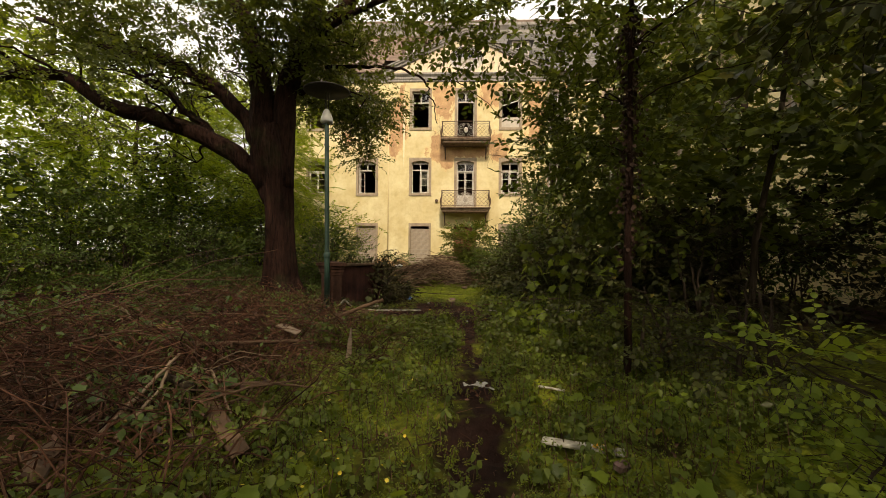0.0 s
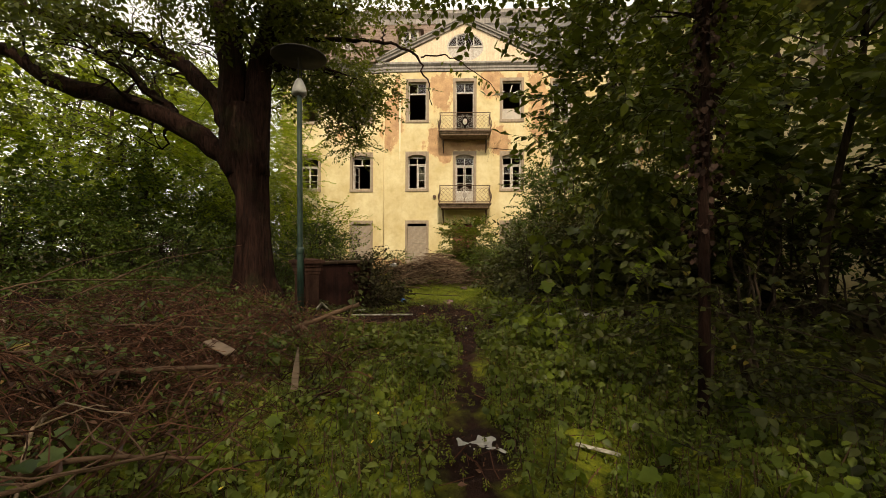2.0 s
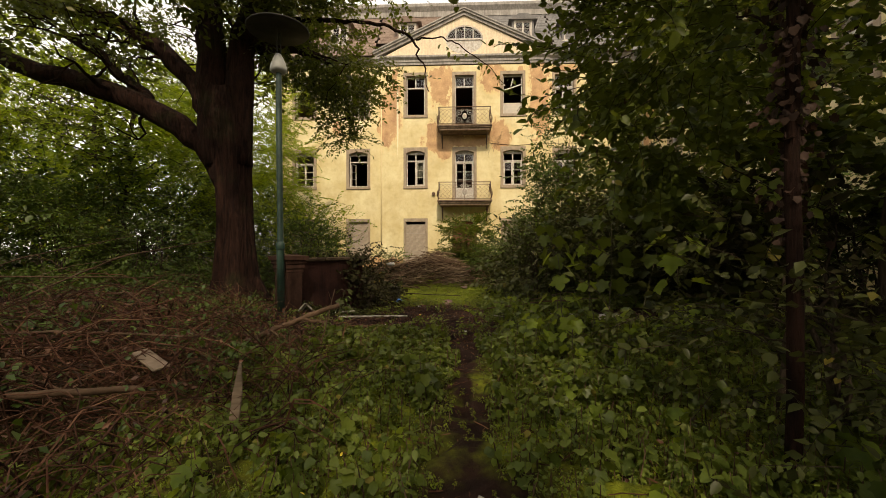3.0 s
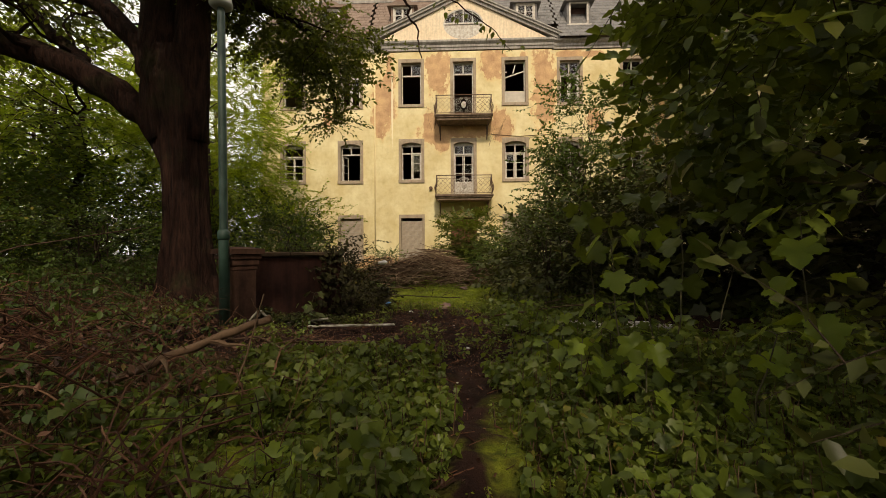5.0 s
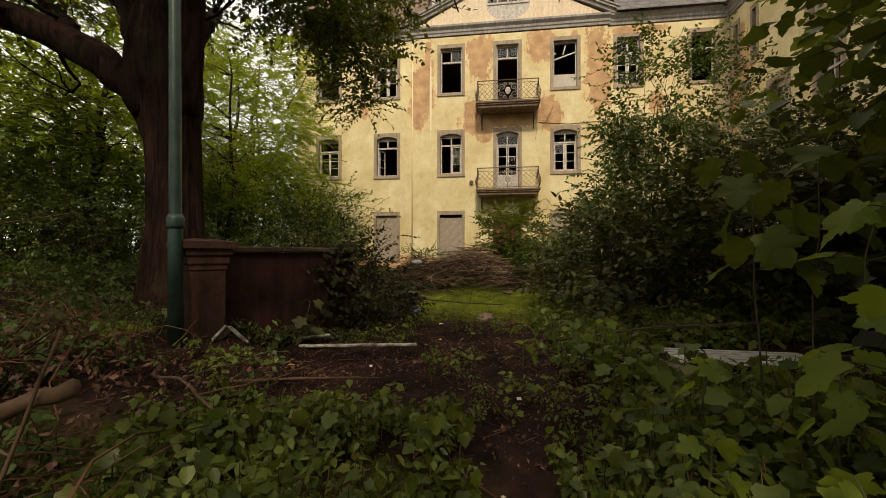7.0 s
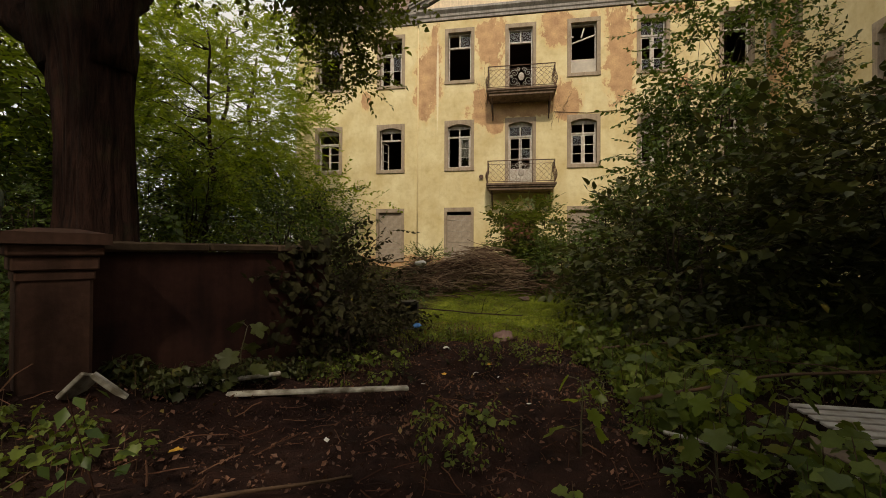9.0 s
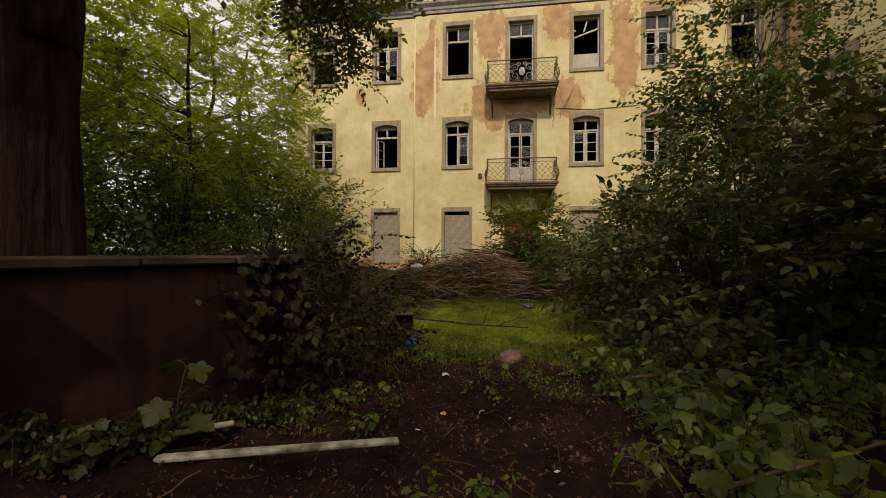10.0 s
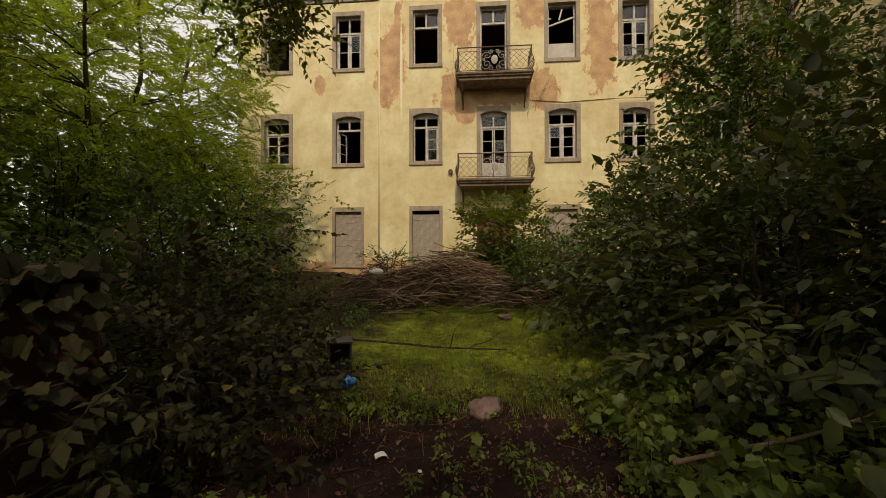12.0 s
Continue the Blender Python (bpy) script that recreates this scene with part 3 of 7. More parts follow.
def sash(w, h, cols, rows, rail=0.046, bar=0.024, foot=0.0):
    """A casement's frame and glazing bars as one mesh, origin at its lower left; foot: height of a solid panel."""
    dims = [(0, rail, -0.022, 0.022, 0, h), (w - rail, w, -0.022, 0.022, 0, h), (rail, w - rail, -0.02, 0.02, 0, rail), (rail, w - rail, -0.02, 0.02, h - rail, h)]
    if foot:
        dims += [(rail, w - rail, -0.012, 0.012, rail, foot), (rail, w - rail, -0.02, 0.02, foot, foot + rail), (rail + 0.08, w - rail - 0.08, -0.018, 0.0, rail + 0.1, foot - 0.1)]
    z0 = foot + (rail if foot else rail)
    for i in range(1, cols):
        x = rail + (w - 2 * rail) * i / cols
        dims.append((x - bar / 2, x + bar / 2, -0.015, 0.015, z0, h - rail))
    for j in range(1, rows):
        z = z0 + (h - rail - z0) * j / rows
        dims.append((rail, w - rail, -0.014, 0.014, z - bar / 2, z + bar / 2))
    cells = []
    for i in range(cols):
        for j in range(rows):
            x0, x1 = rail + (w - 2 * rail) * i / cols, rail + (w - 2 * rail) * (i + 1) / cols
            c0, c1 = z0 + (h - rail - z0) * j / rows, z0 + (h - rail - z0) * (j + 1) / rows
            cells.append((x0, x1, c0, c1))
    return boxes(*dims), cells


def hang(name, parent, at, w, h, cols, rows, panes, swing=0.0, foot=0.0, material=None):
    """Hang a casement under a window, with those of its panes that are still whole."""
    bm, cells = sash(w, h, cols, rows, foot=foot)
    ob = part(name, bm, material or WHITE, parent)
    ob.matrix_basis = pose(*at, 0, 0, swing)
    for k in panes:
        if k < len(cells):
            x0, x1, z0, z1 = cells[k]
            p = part("pane", boxes((x0, x1, -0.002, 0.002, z0, z1)), GLASS, ob)
            p.visible_shadow = False
    return ob


NUMBER = [0]


def opening(u0, u1, z0, z1, matrix, label, arched=0.0, sill=True, jamb=0.145, kind="window"):
    """Stone surround of an opening; returns its Empty, whose origin is the outer lower left corner, and the clear size."""
    NUMBER[0] += 1
    ob = new("%s_%d" % (kind, NUMBER[0]))
    ob.matrix_basis = matrix @ pose(u0, 0, z0)
    tagged(ob, label, kind, kind="structure")
    w, h = u1 - u0, z1 - z0
    foot = 0.15 if sill else 0.0
    head = 0.17
    part("jamb", boxes((0, jamb, -0.03, 0.32, foot, h - head)), STONE, ob, bevel=0.008)
    part("jamb", boxes((w - jamb, w, -0.03, 0.32, foot, h - head)), STONE, ob, bevel=0.008)
    if sill:
        part("sill", boxes((-0.01, w + 0.01, -0.055, 0.33, 0, foot - 0.002)), STONE, ob, bevel=0.01)
    top = arc(jamb, w - jamb, h - head - arched, arched) if arched else [(jamb, h - head), (w - jamb, h - head)]
    bm = bmesh.new()
    if arched:
        # lintel: voussoirs between the arch and the flat upper edge, with its ends on the jambs
        for (xa, za), (xb, zb) in zip(top, top[1:]):
            prism(bm, [(xa, za), (xb, zb), (xb, h), (xa, h)], -0.032, 0.3)
        prism(bm, [(0, h - head + 0.002), (jamb, h - head + 0.002), (jamb, h), (0, h)], -0.032, 0.3)
        prism(bm, [(w - jamb, h - head + 0.002), (w, h - head + 0.002), (w, h), (w - jamb, h)], -0.032, 0.3)
        bmesh.ops.remove_doubles(bm, verts=bm.verts[:], dist=0.0005)
    else:
        box(bm, 0, w, -0.032, 0.3, h - head + 0.002, h)
    part("lintel", bm, STONE, ob)
    return ob, jamb, foot, w - 2 * jamb, h - head - foot


def timber(ob, u, z, w, h, split=0.7, mullion="full", arched=0.0, depth=0.16, material=None):
    """Fixed timber frame in an opening: two stiles, head, foot, a transom and a mullion."""
    m = material or WHITE
    part("window_frame", boxes((u, u + 0.05, depth, depth + 0.07, z, z + h), (u + w - 0.05, u + w, depth, depth + 0.07, z, z + h), (u + 0.05, u + w - 0.05, depth, depth + 0.07, z, z + 0.05),
                               (u + 0.05, u + w - 0.05, depth, depth + 0.07, z + h - 0.06 - arched, z + h)), m, ob)
    part("transom", boxes((u + 0.05, u + w - 0.05, depth - 0.02, depth + 0.075, z + h * split, z + h * split + 0.07)), m, ob)
    z0, z1 = {"full": (z + 0.05, z + h - 0.06 - arched), "top": (z + h * split + 0.07, z + h - 0.06 - arched), "none": (0, 0)}[mullion]
    if z1 > z0:
        part("mullion", boxes((u + w / 2 - 0.03, u + w / 2 + 0.03, depth - 0.012, depth + 0.072, z0, z1)), m, ob)


def top_panes(ob, u, z, w, h, split, which, depth=0.16, arched=0.0):
    z0, z1 = z + h * split + 0.07, z + h - 0.06 - arched
    for k in which:
        a = u + 0.05 if k == 0 else u + w / 2 + 0.03
        p = part("pane", boxes((a, a + w / 2 - 0.08, depth + 0.03, depth + 0.034, z0, z1)), GLASS, ob)
        p.visible_shadow = False


def infill(ob, u, z, w, h, skip=0.0):
    """Wall up an opening with hollow blocks; skip leaves a gap under the lintel."""
    part("mortar_bed", boxes((u - 0.02, u + w + 0.02, 0.10, 0.28, z - 0.02, z + h - skip)), MORTAR, ob)
    rows = int((h - skip) / 0.215)
    ch = (h - skip) / rows
    shapes = {}
    for r in range(rows):
        xs = [u] + ([u + w * 0.36, u + w * 0.76] if r % 2 else [u + w * 0.22, u + w * 0.6]) + [u + w]
        for a, b in zip(xs, xs[1:]):
            key = round(b - a, 3)
            if key not in shapes:
                bm = boxes((0.006, b - a - 0.006, 0, 0.1, 0.006, ch - 0.006))
                bmesh.ops.bevel(bm, geom=bm.edges[:], offset=0.006, segments=1, affect="EDGES")
                me = bpy.data.meshes.new("block")
                bm.to_mesh(me)
                bm.free()
                me.materials.append(BLOCK)
                shapes[key] = me
            p = new("block", shapes[key])
            p.parent = ob
            p.matrix_basis = pose(a, 0.085 + rng.uniform(0, 0.012), z + r * ch)


def front_windows():
    mid, side = pose(0, FY, 0), pose(0, SIDE, 0)

    def at(col):
        return mid if col in "cde" else side

    # upper storey
    up = "stone-framed upper window, "
    ob, u, z, w, h = opening(*COLS["a"], *ROW2, side, up + "empty and dark with part of a white frame")
    timber(ob, u, z, w, h, 0.68, "top")
    top_panes(ob, u, z, w, h, 0.68, (0, 1))
    ob, u, z, w, h = opening(*COLS["b"], *ROW2, side, up + "white cross frame with broken panes")
    timber(ob, u, z, w, h, 0.68)
    hang("sash", ob, (u + 0.05, 0.19, z + 0.05), w / 2 - 0.08, h * 0.68 - 0.06, 1, 2, ())
    hang("sash", ob, (u + w / 2 + 0.03, 0.19, z + 0.05), w / 2 - 0.08, h * 0.68 - 0.06, 1, 2, (1,))
    ob, u, z, w, h = opening(*COLS["c"], *ROW2, mid, up + "sashes gone below, one dusty pane above")
    timber(ob, u, z, w, h, 0.69, "top")
    top_panes(ob, u, z, w, h, 0.69, (1,))
    ob, u, z, w, h = opening(*COLS["e"], *ROW2, mid, up + "smashed frame over a grey board")
    part("window_frame", boxes((u, u + 0.05, 0.16, 0.23, z, z + h), (u + w - 0.05, u + w, 0.16, 0.23, z, z + h), (u + 0.05, u + w - 0.05, 0.16, 0.23, z + h - 0.06, z + h)), WHITE, ob)
    part("board", boxes((u + 0.05, u + w - 0.05, 0.17, 0.19, z, z + 0.62)), BOARD, ob, "grey board across the lower third")
    for name, x, zz, ln, tilt in (("broken_transom", u + 0.05, z + h * 0.62, w * 0.98, -18), ("broken_mullion", u + w * 0.42, z + h * 0.72, 0.42, -75), ("loose_catch", u - 0.02, z + h * 0.75, 0.14, -5)):
        p = part(name, boxes((0, ln, -0.02, 0.02, -0.03, 0.03)), WHITE, ob)
        p.matrix_basis = pose(x, 0.15, zz, 0, tilt, 0)
    for c in "fg":
        ob, u, z, w, h = opening(*COLS[c], *ROW2, side, up + ("white cross frame with small panes" if c == "f" else "white frame, lower sashes missing"))
        timber(ob, u, z, w, h, 0.68, "full" if c == "f" else "top")
        top_panes(ob, u, z, w, h, 0.68, (0, 1))
        if c == "f":
            hang("sash", ob, (u + 0.05, 0.19, z + 0.05), w / 2 - 0.08, h * 0.68 - 0.06, 1, 3, (0,))
            hang("sash", ob, (u + w / 2 + 0.03, 0.19, z + 0.05), w / 2 - 0.08, h * 0.68 - 0.06, 1, 3, (0, 2))
    # middle storey, flat arches
    ml = "arched stone-framed window, "
    A = 0.12
    ob, u, z, w, h = opening(*COLS["a"], *ROW1, side, ml + "white casement below a dark light", A)
    timber(ob, u, z, w, h, 0.66, "none", A)
    hang("sash", ob, (u + 0.05, 0.19, z + 0.05), w / 2 - 0.05, h * 0.66 - 0.06, 1, 3, ())
    hang("sash", ob, (u + w / 2, 0.19, z + 0.05), w / 2 - 0.05, h * 0.66 - 0.06, 1, 3, (0,))
    ob, u, z, w, h = opening(*COLS["b"], *ROW1, side, ml + "one casement swung inwards, the rest empty", A)
    timber(ob, u, z, w, h, 0.70, "top", A)
    hang("sash", ob, (u + 0.06, 0.24, z + 0.05), w / 2 - 0.06, h * 0.70 - 0.06, 1, 3, (0, 1), 68)
    ob, u, z, w, h = opening(*COLS["c"], *ROW1, mid, ml + "one casement gone, net curtain behind the other", A)
    timber(ob, u, z, w, h, 0.70, "full", A)
    hang("sash", ob, (u + w / 2 + 0.03, 0.19, z + 0.05), w / 2 - 0.08, h * 0.70 - 0.06, 1, 3, (0, 1, 2))
    bm = bmesh.new()
    prev = None
    for i in range(25):
        x = u + w / 2 + 0.04 + (w / 2 - 0.1) * i / 24
        y = 0.31 + 0.02 * math.sin(i * 1.5)
        lo = z + 0.32 + 0.22 * abs(math.sin(i * 0.42))
        row = [bm.verts.new((x, y, zz)) for zz in (lo, z + h * 0.45, z + h * 0.7)]
        if prev:
            for k in range(2):
                bm.faces.new((prev[k], row[k], row[k + 1], prev[k + 1]))
        prev = row
    bmesh.ops.solidify(bm, geom=bm.faces[:], thickness=0.004)
    part("curtain", bm, CURTAIN, ob, "torn grey net curtain", smooth=True)
    for c in "ef":
        ob, u, z, w, h = opening(*COLS[c], *ROW1, at(c), ml + "both white casements closed, some panes out", A)
        timber(ob, u, z, w, h, 0.68, "full", A)
        hang("sash", ob, (u + 0.05, 0.19, z + 0.05), w / 2 - 0.08, h * 0.68 - 0.06, 1, 3, (2,))
        hang("sash", ob, (u + w / 2 + 0.03, 0.19, z + 0.05), w / 2 - 0.08, h * 0.68 - 0.06, 1, 3, ())
    ob, u, z, w, h = opening(*COLS["g"], *ROW1, side, ml + "dark and half hidden by leaves", A)
    timber(ob, u, z, w, h, 0.68, "full", A)
    # ground storey, walled up
    for c in "abcefg":
        ob, u, z, w, h = opening(*COLS[c], *ROW0, at(c), "stone-framed ground-floor window walled up with grey blocks", jamb=0.12)
        infill(ob, u, z, w, h, 0.14 if c in "ac" else 0.0)
    # balcony doors
    ob, u, z, w, h = opening(*COLS["d"], 6.92, 10.07, mid, "tall balcony doorway, leaves missing, two panes above", sill=False, kind="door")
    timber(ob, u, z, w, h, 0.80, "top")
    top_panes(ob, u, z, w, h, 0.80, (0, 1))
    ob, u, z, w, h = opening(*COLS["d"], 3.18, 6.15, mid, "tall arched balcony doorway with a closed white glazed door", A, sill=False, kind="door")
    timber(ob, u, z, w, h, 0.78, "top", A)
    top_panes(ob, u, z, w, h, 0.78, (0, 1), arched=A)
    hang("door_leaf", ob, (u + 0.05, 0.19, z + 0.03), w / 2 - 0.06, h * 0.78 - 0.04, 1, 3, (), foot=0.8)
    hang("door_leaf", ob, (u + w / 2 + 0.01, 0.19, z + 0.03), w / 2 - 0.06, h * 0.78 - 0.04, 1, 3, (1,), foot=0.8)
    NUMBER[0] += 1
    ob = new("door_%d" % NUMBER[0])
    ob.matrix_basis = pose(COLS["d"][0], FY + 0.22, -0.3)
    tagged(ob, "red-brown panelled garden door under the balcony", "door", kind="structure")
    part("door_leaf", boxes((0, 0.62, 0, 0.05, 0, 2.55), (0.1, 0.52, -0.015, 0, 0.3, 1.1), (0.1, 0.52, -0.015, 0, 1.3, 2.3)), DOOR_RED, ob)
    part("door_leaf", boxes((0.64, 1.26, 0, 0.05, 0, 2.55), (0.74, 1.16, -0.015, 0, 0.3, 1.1), (0.74, 1.16, -0.015, 0, 1.3, 2.3)), DOOR_RED, ob)
    # the wing's windows
    for a, b, c, d in WING_HOLES:
        low = c < 6
        ob, u, z, w, h = opening(a, b, c, d, WING, "arched stone-framed window of the wing" if low else "stone-framed upper window of the wing", 0.16 if low else 0.0, jamb=0.12 if b - a < 0.6 else 0.17)
        if b - a > 0.6:
            timber(ob, u, z, w, h, 0.68, "full", 0.16 if low else 0.0)


front_windows()


def eaves_and_pediment():
    prof = [(0.02, 0.04), (-0.05, 0.04), (-0.05, 0.14), (-0.09, 0.18), (-0.09, 0.28), (-0.17, 0.36), (-0.2, 0.39), (-0.2, 0.48), (0.02, 0.48)]

    def cornice(name, x0, x1, y, z, matrix=None):
        bm = run(bmesh.new(), [(y + a, z + b) for a, b in prof], x0, x1)
        ob = part(name, bm, CORNICE)
        if matrix:
            ob.matrix_basis = matrix
        tagged(ob, "weathered grey moulded eaves cornice", "cornice", kind="structure")

    cornice("cornice_west", LEFT - 0.3, MID0 - 0.1, SIDE, TOP)
    cornice("cornice_middle", MID0 - 0.1, MID1 + 0.1, FY, TOP)
    cornice("cornice_east", MID1 + 0.1, RIGHT, SIDE, TOP)
    cornice("cornice_wing", 0, 15.3, 0, TOP, WING)
    x0, x1, xm, base, apex = MID0 - 0.1, MID1 + 0.1, (MID0 + MID1) / 2, TOP + 0.48, 13.05
    # tympanum with an oval opening
    n, cx, cz, rx, rz = 40, xm + 0.03, 11.77, 0.98, 0.75
    bm = bmesh.new()
    ell = [(cx + rx * math.cos(2 * math.pi * i / n), cz + rz * math.sin(2 * math.pi * i / n)) for i in range(n)]
    tri = [(x0 + 0.1, base), (x1 - 0.1, base), (xm, apex + 0.05)]

    def edge(px, pz):
        # where the ray from the oval's middle through a point meets the triangle
        best = None
        for (ax, az), (bx, bz) in zip(tri, tri[1:] + tri[:1]):
            dx, dz, ex, ez = px - cx, pz - cz, bx - ax, bz - az
            det = dx * -ez + ex * dz
            if abs(det) > 1e-9:
                s = ((ax - cx) * -ez + ex * (az - cz)) / det
                t = (dx * (az - cz) - dz * (ax - cx)) / det
                if s > 0 and -1e-6 <= t <= 1 + 1e-6:
                    best = s if best is None else min(best, s)
        return cx + (px - cx) * best, cz + (pz - cz) * best

    outer = [edge(*p) for p in ell]
    for px, pz in tri:
        turn = math.atan2((pz - cz) / rz, (px - cx) / rx)
        outer[round(turn / (2 * math.pi) * n) % n] = (px, pz)
    a = [bm.verts.new((x, FY + 0.02, z)) for x, z in ell]
    b = [bm.verts.new((x, FY + 0.02, z)) for x, z in outer]
    c = [bm.verts.new((x, FY + 0.3, z)) for x, z in ell]
    for i in range(n):
        j = (i + 1) % n
        bm.faces.new((a[i], a[j], b[j], b[i]))
        bm.faces.new((a[i], c[i], c[j], a[j]))
    tagged(part("wall_pediment", bm, PLASTER_GABLE), "yellow plaster field of the triangular pediment", "wall", kind="structure")
    # raking cornices
    for k, (ax, bx) in enumerate(((x0 - 0.25, xm), (x1 + 0.25, xm))):
        bm = bmesh.new()
        dx, dz = bx - ax, apex - base
        ln = math.hypot(dx, dz)
        nx, nz = -dz / ln * (1 if dx > 0 else -1), abs(dx) / ln
        for (o0, o1), (y0, y1) in (((-0.02, 0.12), (-0.08, 0.35)), ((0.12, 0.22), (-0.17, 0.35)), ((0.22, 0.28), (-0.22, 0.35))):
            prism(bm, [(ax + nx * o0, base + nz * o0), (bx, apex + o0 / nz), (bx, apex + o1 / nz), (ax + nx * o1, base + nz * o1)], FY + y0, FY + y1)
        tagged(part("cornice_raking_%d" % (k + 1), bm, CORNICE), "weathered grey raking cornice of the pediment", "cornice", kind="structure")
    # oval window: glazed upper half, white panel below
    NUMBER[0] += 1
    ob = new("window_%d" % NUMBER[0])
    ob.matrix_basis = pose(cx, FY + 0.03, cz)
    tagged(ob, "oval pediment window, four lights above a white panel", "window", kind="structure")
    bm = bmesh.new()
    for i in range(n):
        t0, t1 = 2 * math.pi * i / n, 2 * math.pi * (i + 1) / n
        prism(bm, [(rx * k * math.cos(t), rz * k * math.sin(t)) for k, t in ((1.0, t0), (1.0, t1), (0.92, t1), (0.92, t0))], 0.0, 0.06)
    part("window_frame", bm, WHITE, ob)
    part("panel", prism(bmesh.new(), [(rx * 0.93 * math.cos(t), rz * 0.93 * math.sin(t) - 0.0) for t in np.linspace(math.pi, 2 * math.pi, 24)], 0.02, 0.05), WHITE, ob, "white boarded lower half")
    part("transom", boxes((-rx * 0.95, rx * 0.95, -0.02, 0.06, -0.02, 0.06)), WHITE, ob)
    for x in (-0.45, 0.0, 0.45):
        part("mullion", boxes((x - 0.03, x + 0.03, -0.005, 0.055, 0.05, rz * 0.95 * math.sqrt(1 - (x / rx) ** 2))), WHITE, ob)
    for x in (-0.45, 0.0, 0.45):
        part("batten", boxes((x - 0.008, x + 0.008, 0.012, 0.02, -rz * 0.9 * math.sqrt(1 - (x / rx) ** 2), -0.02)), CORNICE, ob)
    for x0p, x1p in ((-0.86, -0.48), (-0.42, -0.03), (0.03, 0.42), (0.48, 0.86)):
        xs = np.linspace(x0p, x1p, 6)
        p = part("pane", prism(bmesh.new(), [(x0p, 0.06), (x1p, 0.06)] + [(x, max(0.07, rz * 0.92 * math.sqrt(max(0, 1 - (x / rx) ** 2)))) for x in xs[::-1]], 0.03, 0.034), GLASS, ob)
    # dark sheet standing in for the unlit space behind the oval
    part("shade_backing", boxes((-1.1, 1.1, 0.6, 0.62, -0.8, 0.8)), ROOM, ob)


eaves_and_pediment()


def roof():
    eave_y, eave_z, break_y, break_z, ridge_y, ridge_z = FY - 0.3, TOP + 0.46, 22.0, 14.2, 25.0, 16.8

    def courses(name, x0, x1, y0, z0, y1, z1, rows, mats, label):
        """A slope laid in overlapping courses; each course is a strip of tiles with joints between."""
        g = Geo()
        dy, dz = (y1 - y0) / rows, (z1 - z0) / rows
        tile = 0.19
        for r in range(rows):
            ya, za, yb, zb = y0 + dy * r, z0 + dz * r, y0 + dy * (r + 1), z0 + dz * (r + 1)
            n = int((x1 - x0) / tile)
            xs = x0 + tile * (np.arange(n) + (0.5 if r % 2 else 0.0))
            lift = 0.03 + rng.uniform(0, 0.012, n)
            w = tile - 0.01
            v = np.stack([np.stack((xs + a, np.full(n, b), c + lift * d), 1) for a, b, c, d in
                          ((0, ya, za, 1), (w, ya, za, 1), (w, yb + dy * 0.2, zb + dz * 0.2, 0.15), (0, yb + dy * 0.2, zb + dz * 0.2, 0.15), (0, ya, za, 0), (w, ya, za, 0))], 1)
            base = np.array([(0, 1, 2), (0, 2, 3), (4, 5, 1), (4, 1, 0)])
            g.add(v.reshape(-1, 3), (base[None] + (np.arange(n) * 6)[:, None, None]).reshape(-1, 3))
        tagged(g.make(name, mats, label=label), label, "roof", kind="structure")

    gable_y = FY + 0.36
    gable_z = eave_z + (break_z - eave_z) * (gable_y - eave_y) / (break_y - eave_y)
    courses("roof_west", LEFT - 0.2, MID0 - 0.3, eave_y, eave_z, break_y, break_z, 14, [TILE], "brown weathered tile slope above the eaves")
    courses("roof_west_gable", MID0 - 0.3, 0.6, gable_y, gable_z, break_y, break_z, 10, [TILE], "brown weathered tile slope behind the pediment")
    courses("roof_east_gable", 0.6, MID1 + 0.3, gable_y, gable_z, break_y, break_z, 10, [SLATE], "grey slate slope behind the pediment")
    courses("roof_east", MID1 + 0.3, RIGHT + 6, eave_y, eave_z, break_y, break_z, 14, [SLATE], "grey slate slope above the eaves")
    courses("roof_upper", LEFT - 0.2, RIGHT + 6, break_y + 0.1, break_z + 0.66, ridge_y, ridge_z, 10, [TILE], "brown tiled upper roof slope")
    tagged(part("cornice_roof", run(bmesh.new(), [(break_y + 0.2, break_z - 0.1), (break_y - 0.12, break_z - 0.1), (break_y - 0.12, break_z + 0.2), (break_y - 0.28, break_z + 0.42), (break_y - 0.28, break_z + 0.58), (break_y + 0.2, break_z + 0.66)], LEFT - 0.2, RIGHT + 6), CORNICE),
           "pale moulded band between the two roof slopes", "cornice", kind="structure")
    tagged(part("roof_back", run(bmesh.new(), [(ridge_y, ridge_z), (30, 11), (30, 10.9), (ridge_y, ridge_z - 0.15)], LEFT - 0.2, RIGHT + 9), TILE), "brown tiled rear roof slope", "roof", kind="structure")
    bm = bmesh.new()
    bm.faces.new([bm.verts.new(p) for p in ((LEFT - 0.2, eave_y, eave_z), (LEFT - 0.2, 30, 10.9), (LEFT - 0.2, ridge_y, ridge_z), (LEFT - 0.2, break_y, break_z))])
    tagged(part("roof_west_end", bm, TILE), "tiled west end of the roof", "roof", kind="structure")
    # roof over the wing
    bm = bmesh.new()
    run(bm, [(-0.35, TOP + 0.46), (-0.35, TOP + 0.5), (3.0, 13.7), (3.0, 13.5)], -0.2, 15.4)
    ob = part("roof_wing", bm, SLATE)
    ob.matrix_basis = WING
    tagged(ob, "grey slate roof of the wing", "roof", kind="structure")

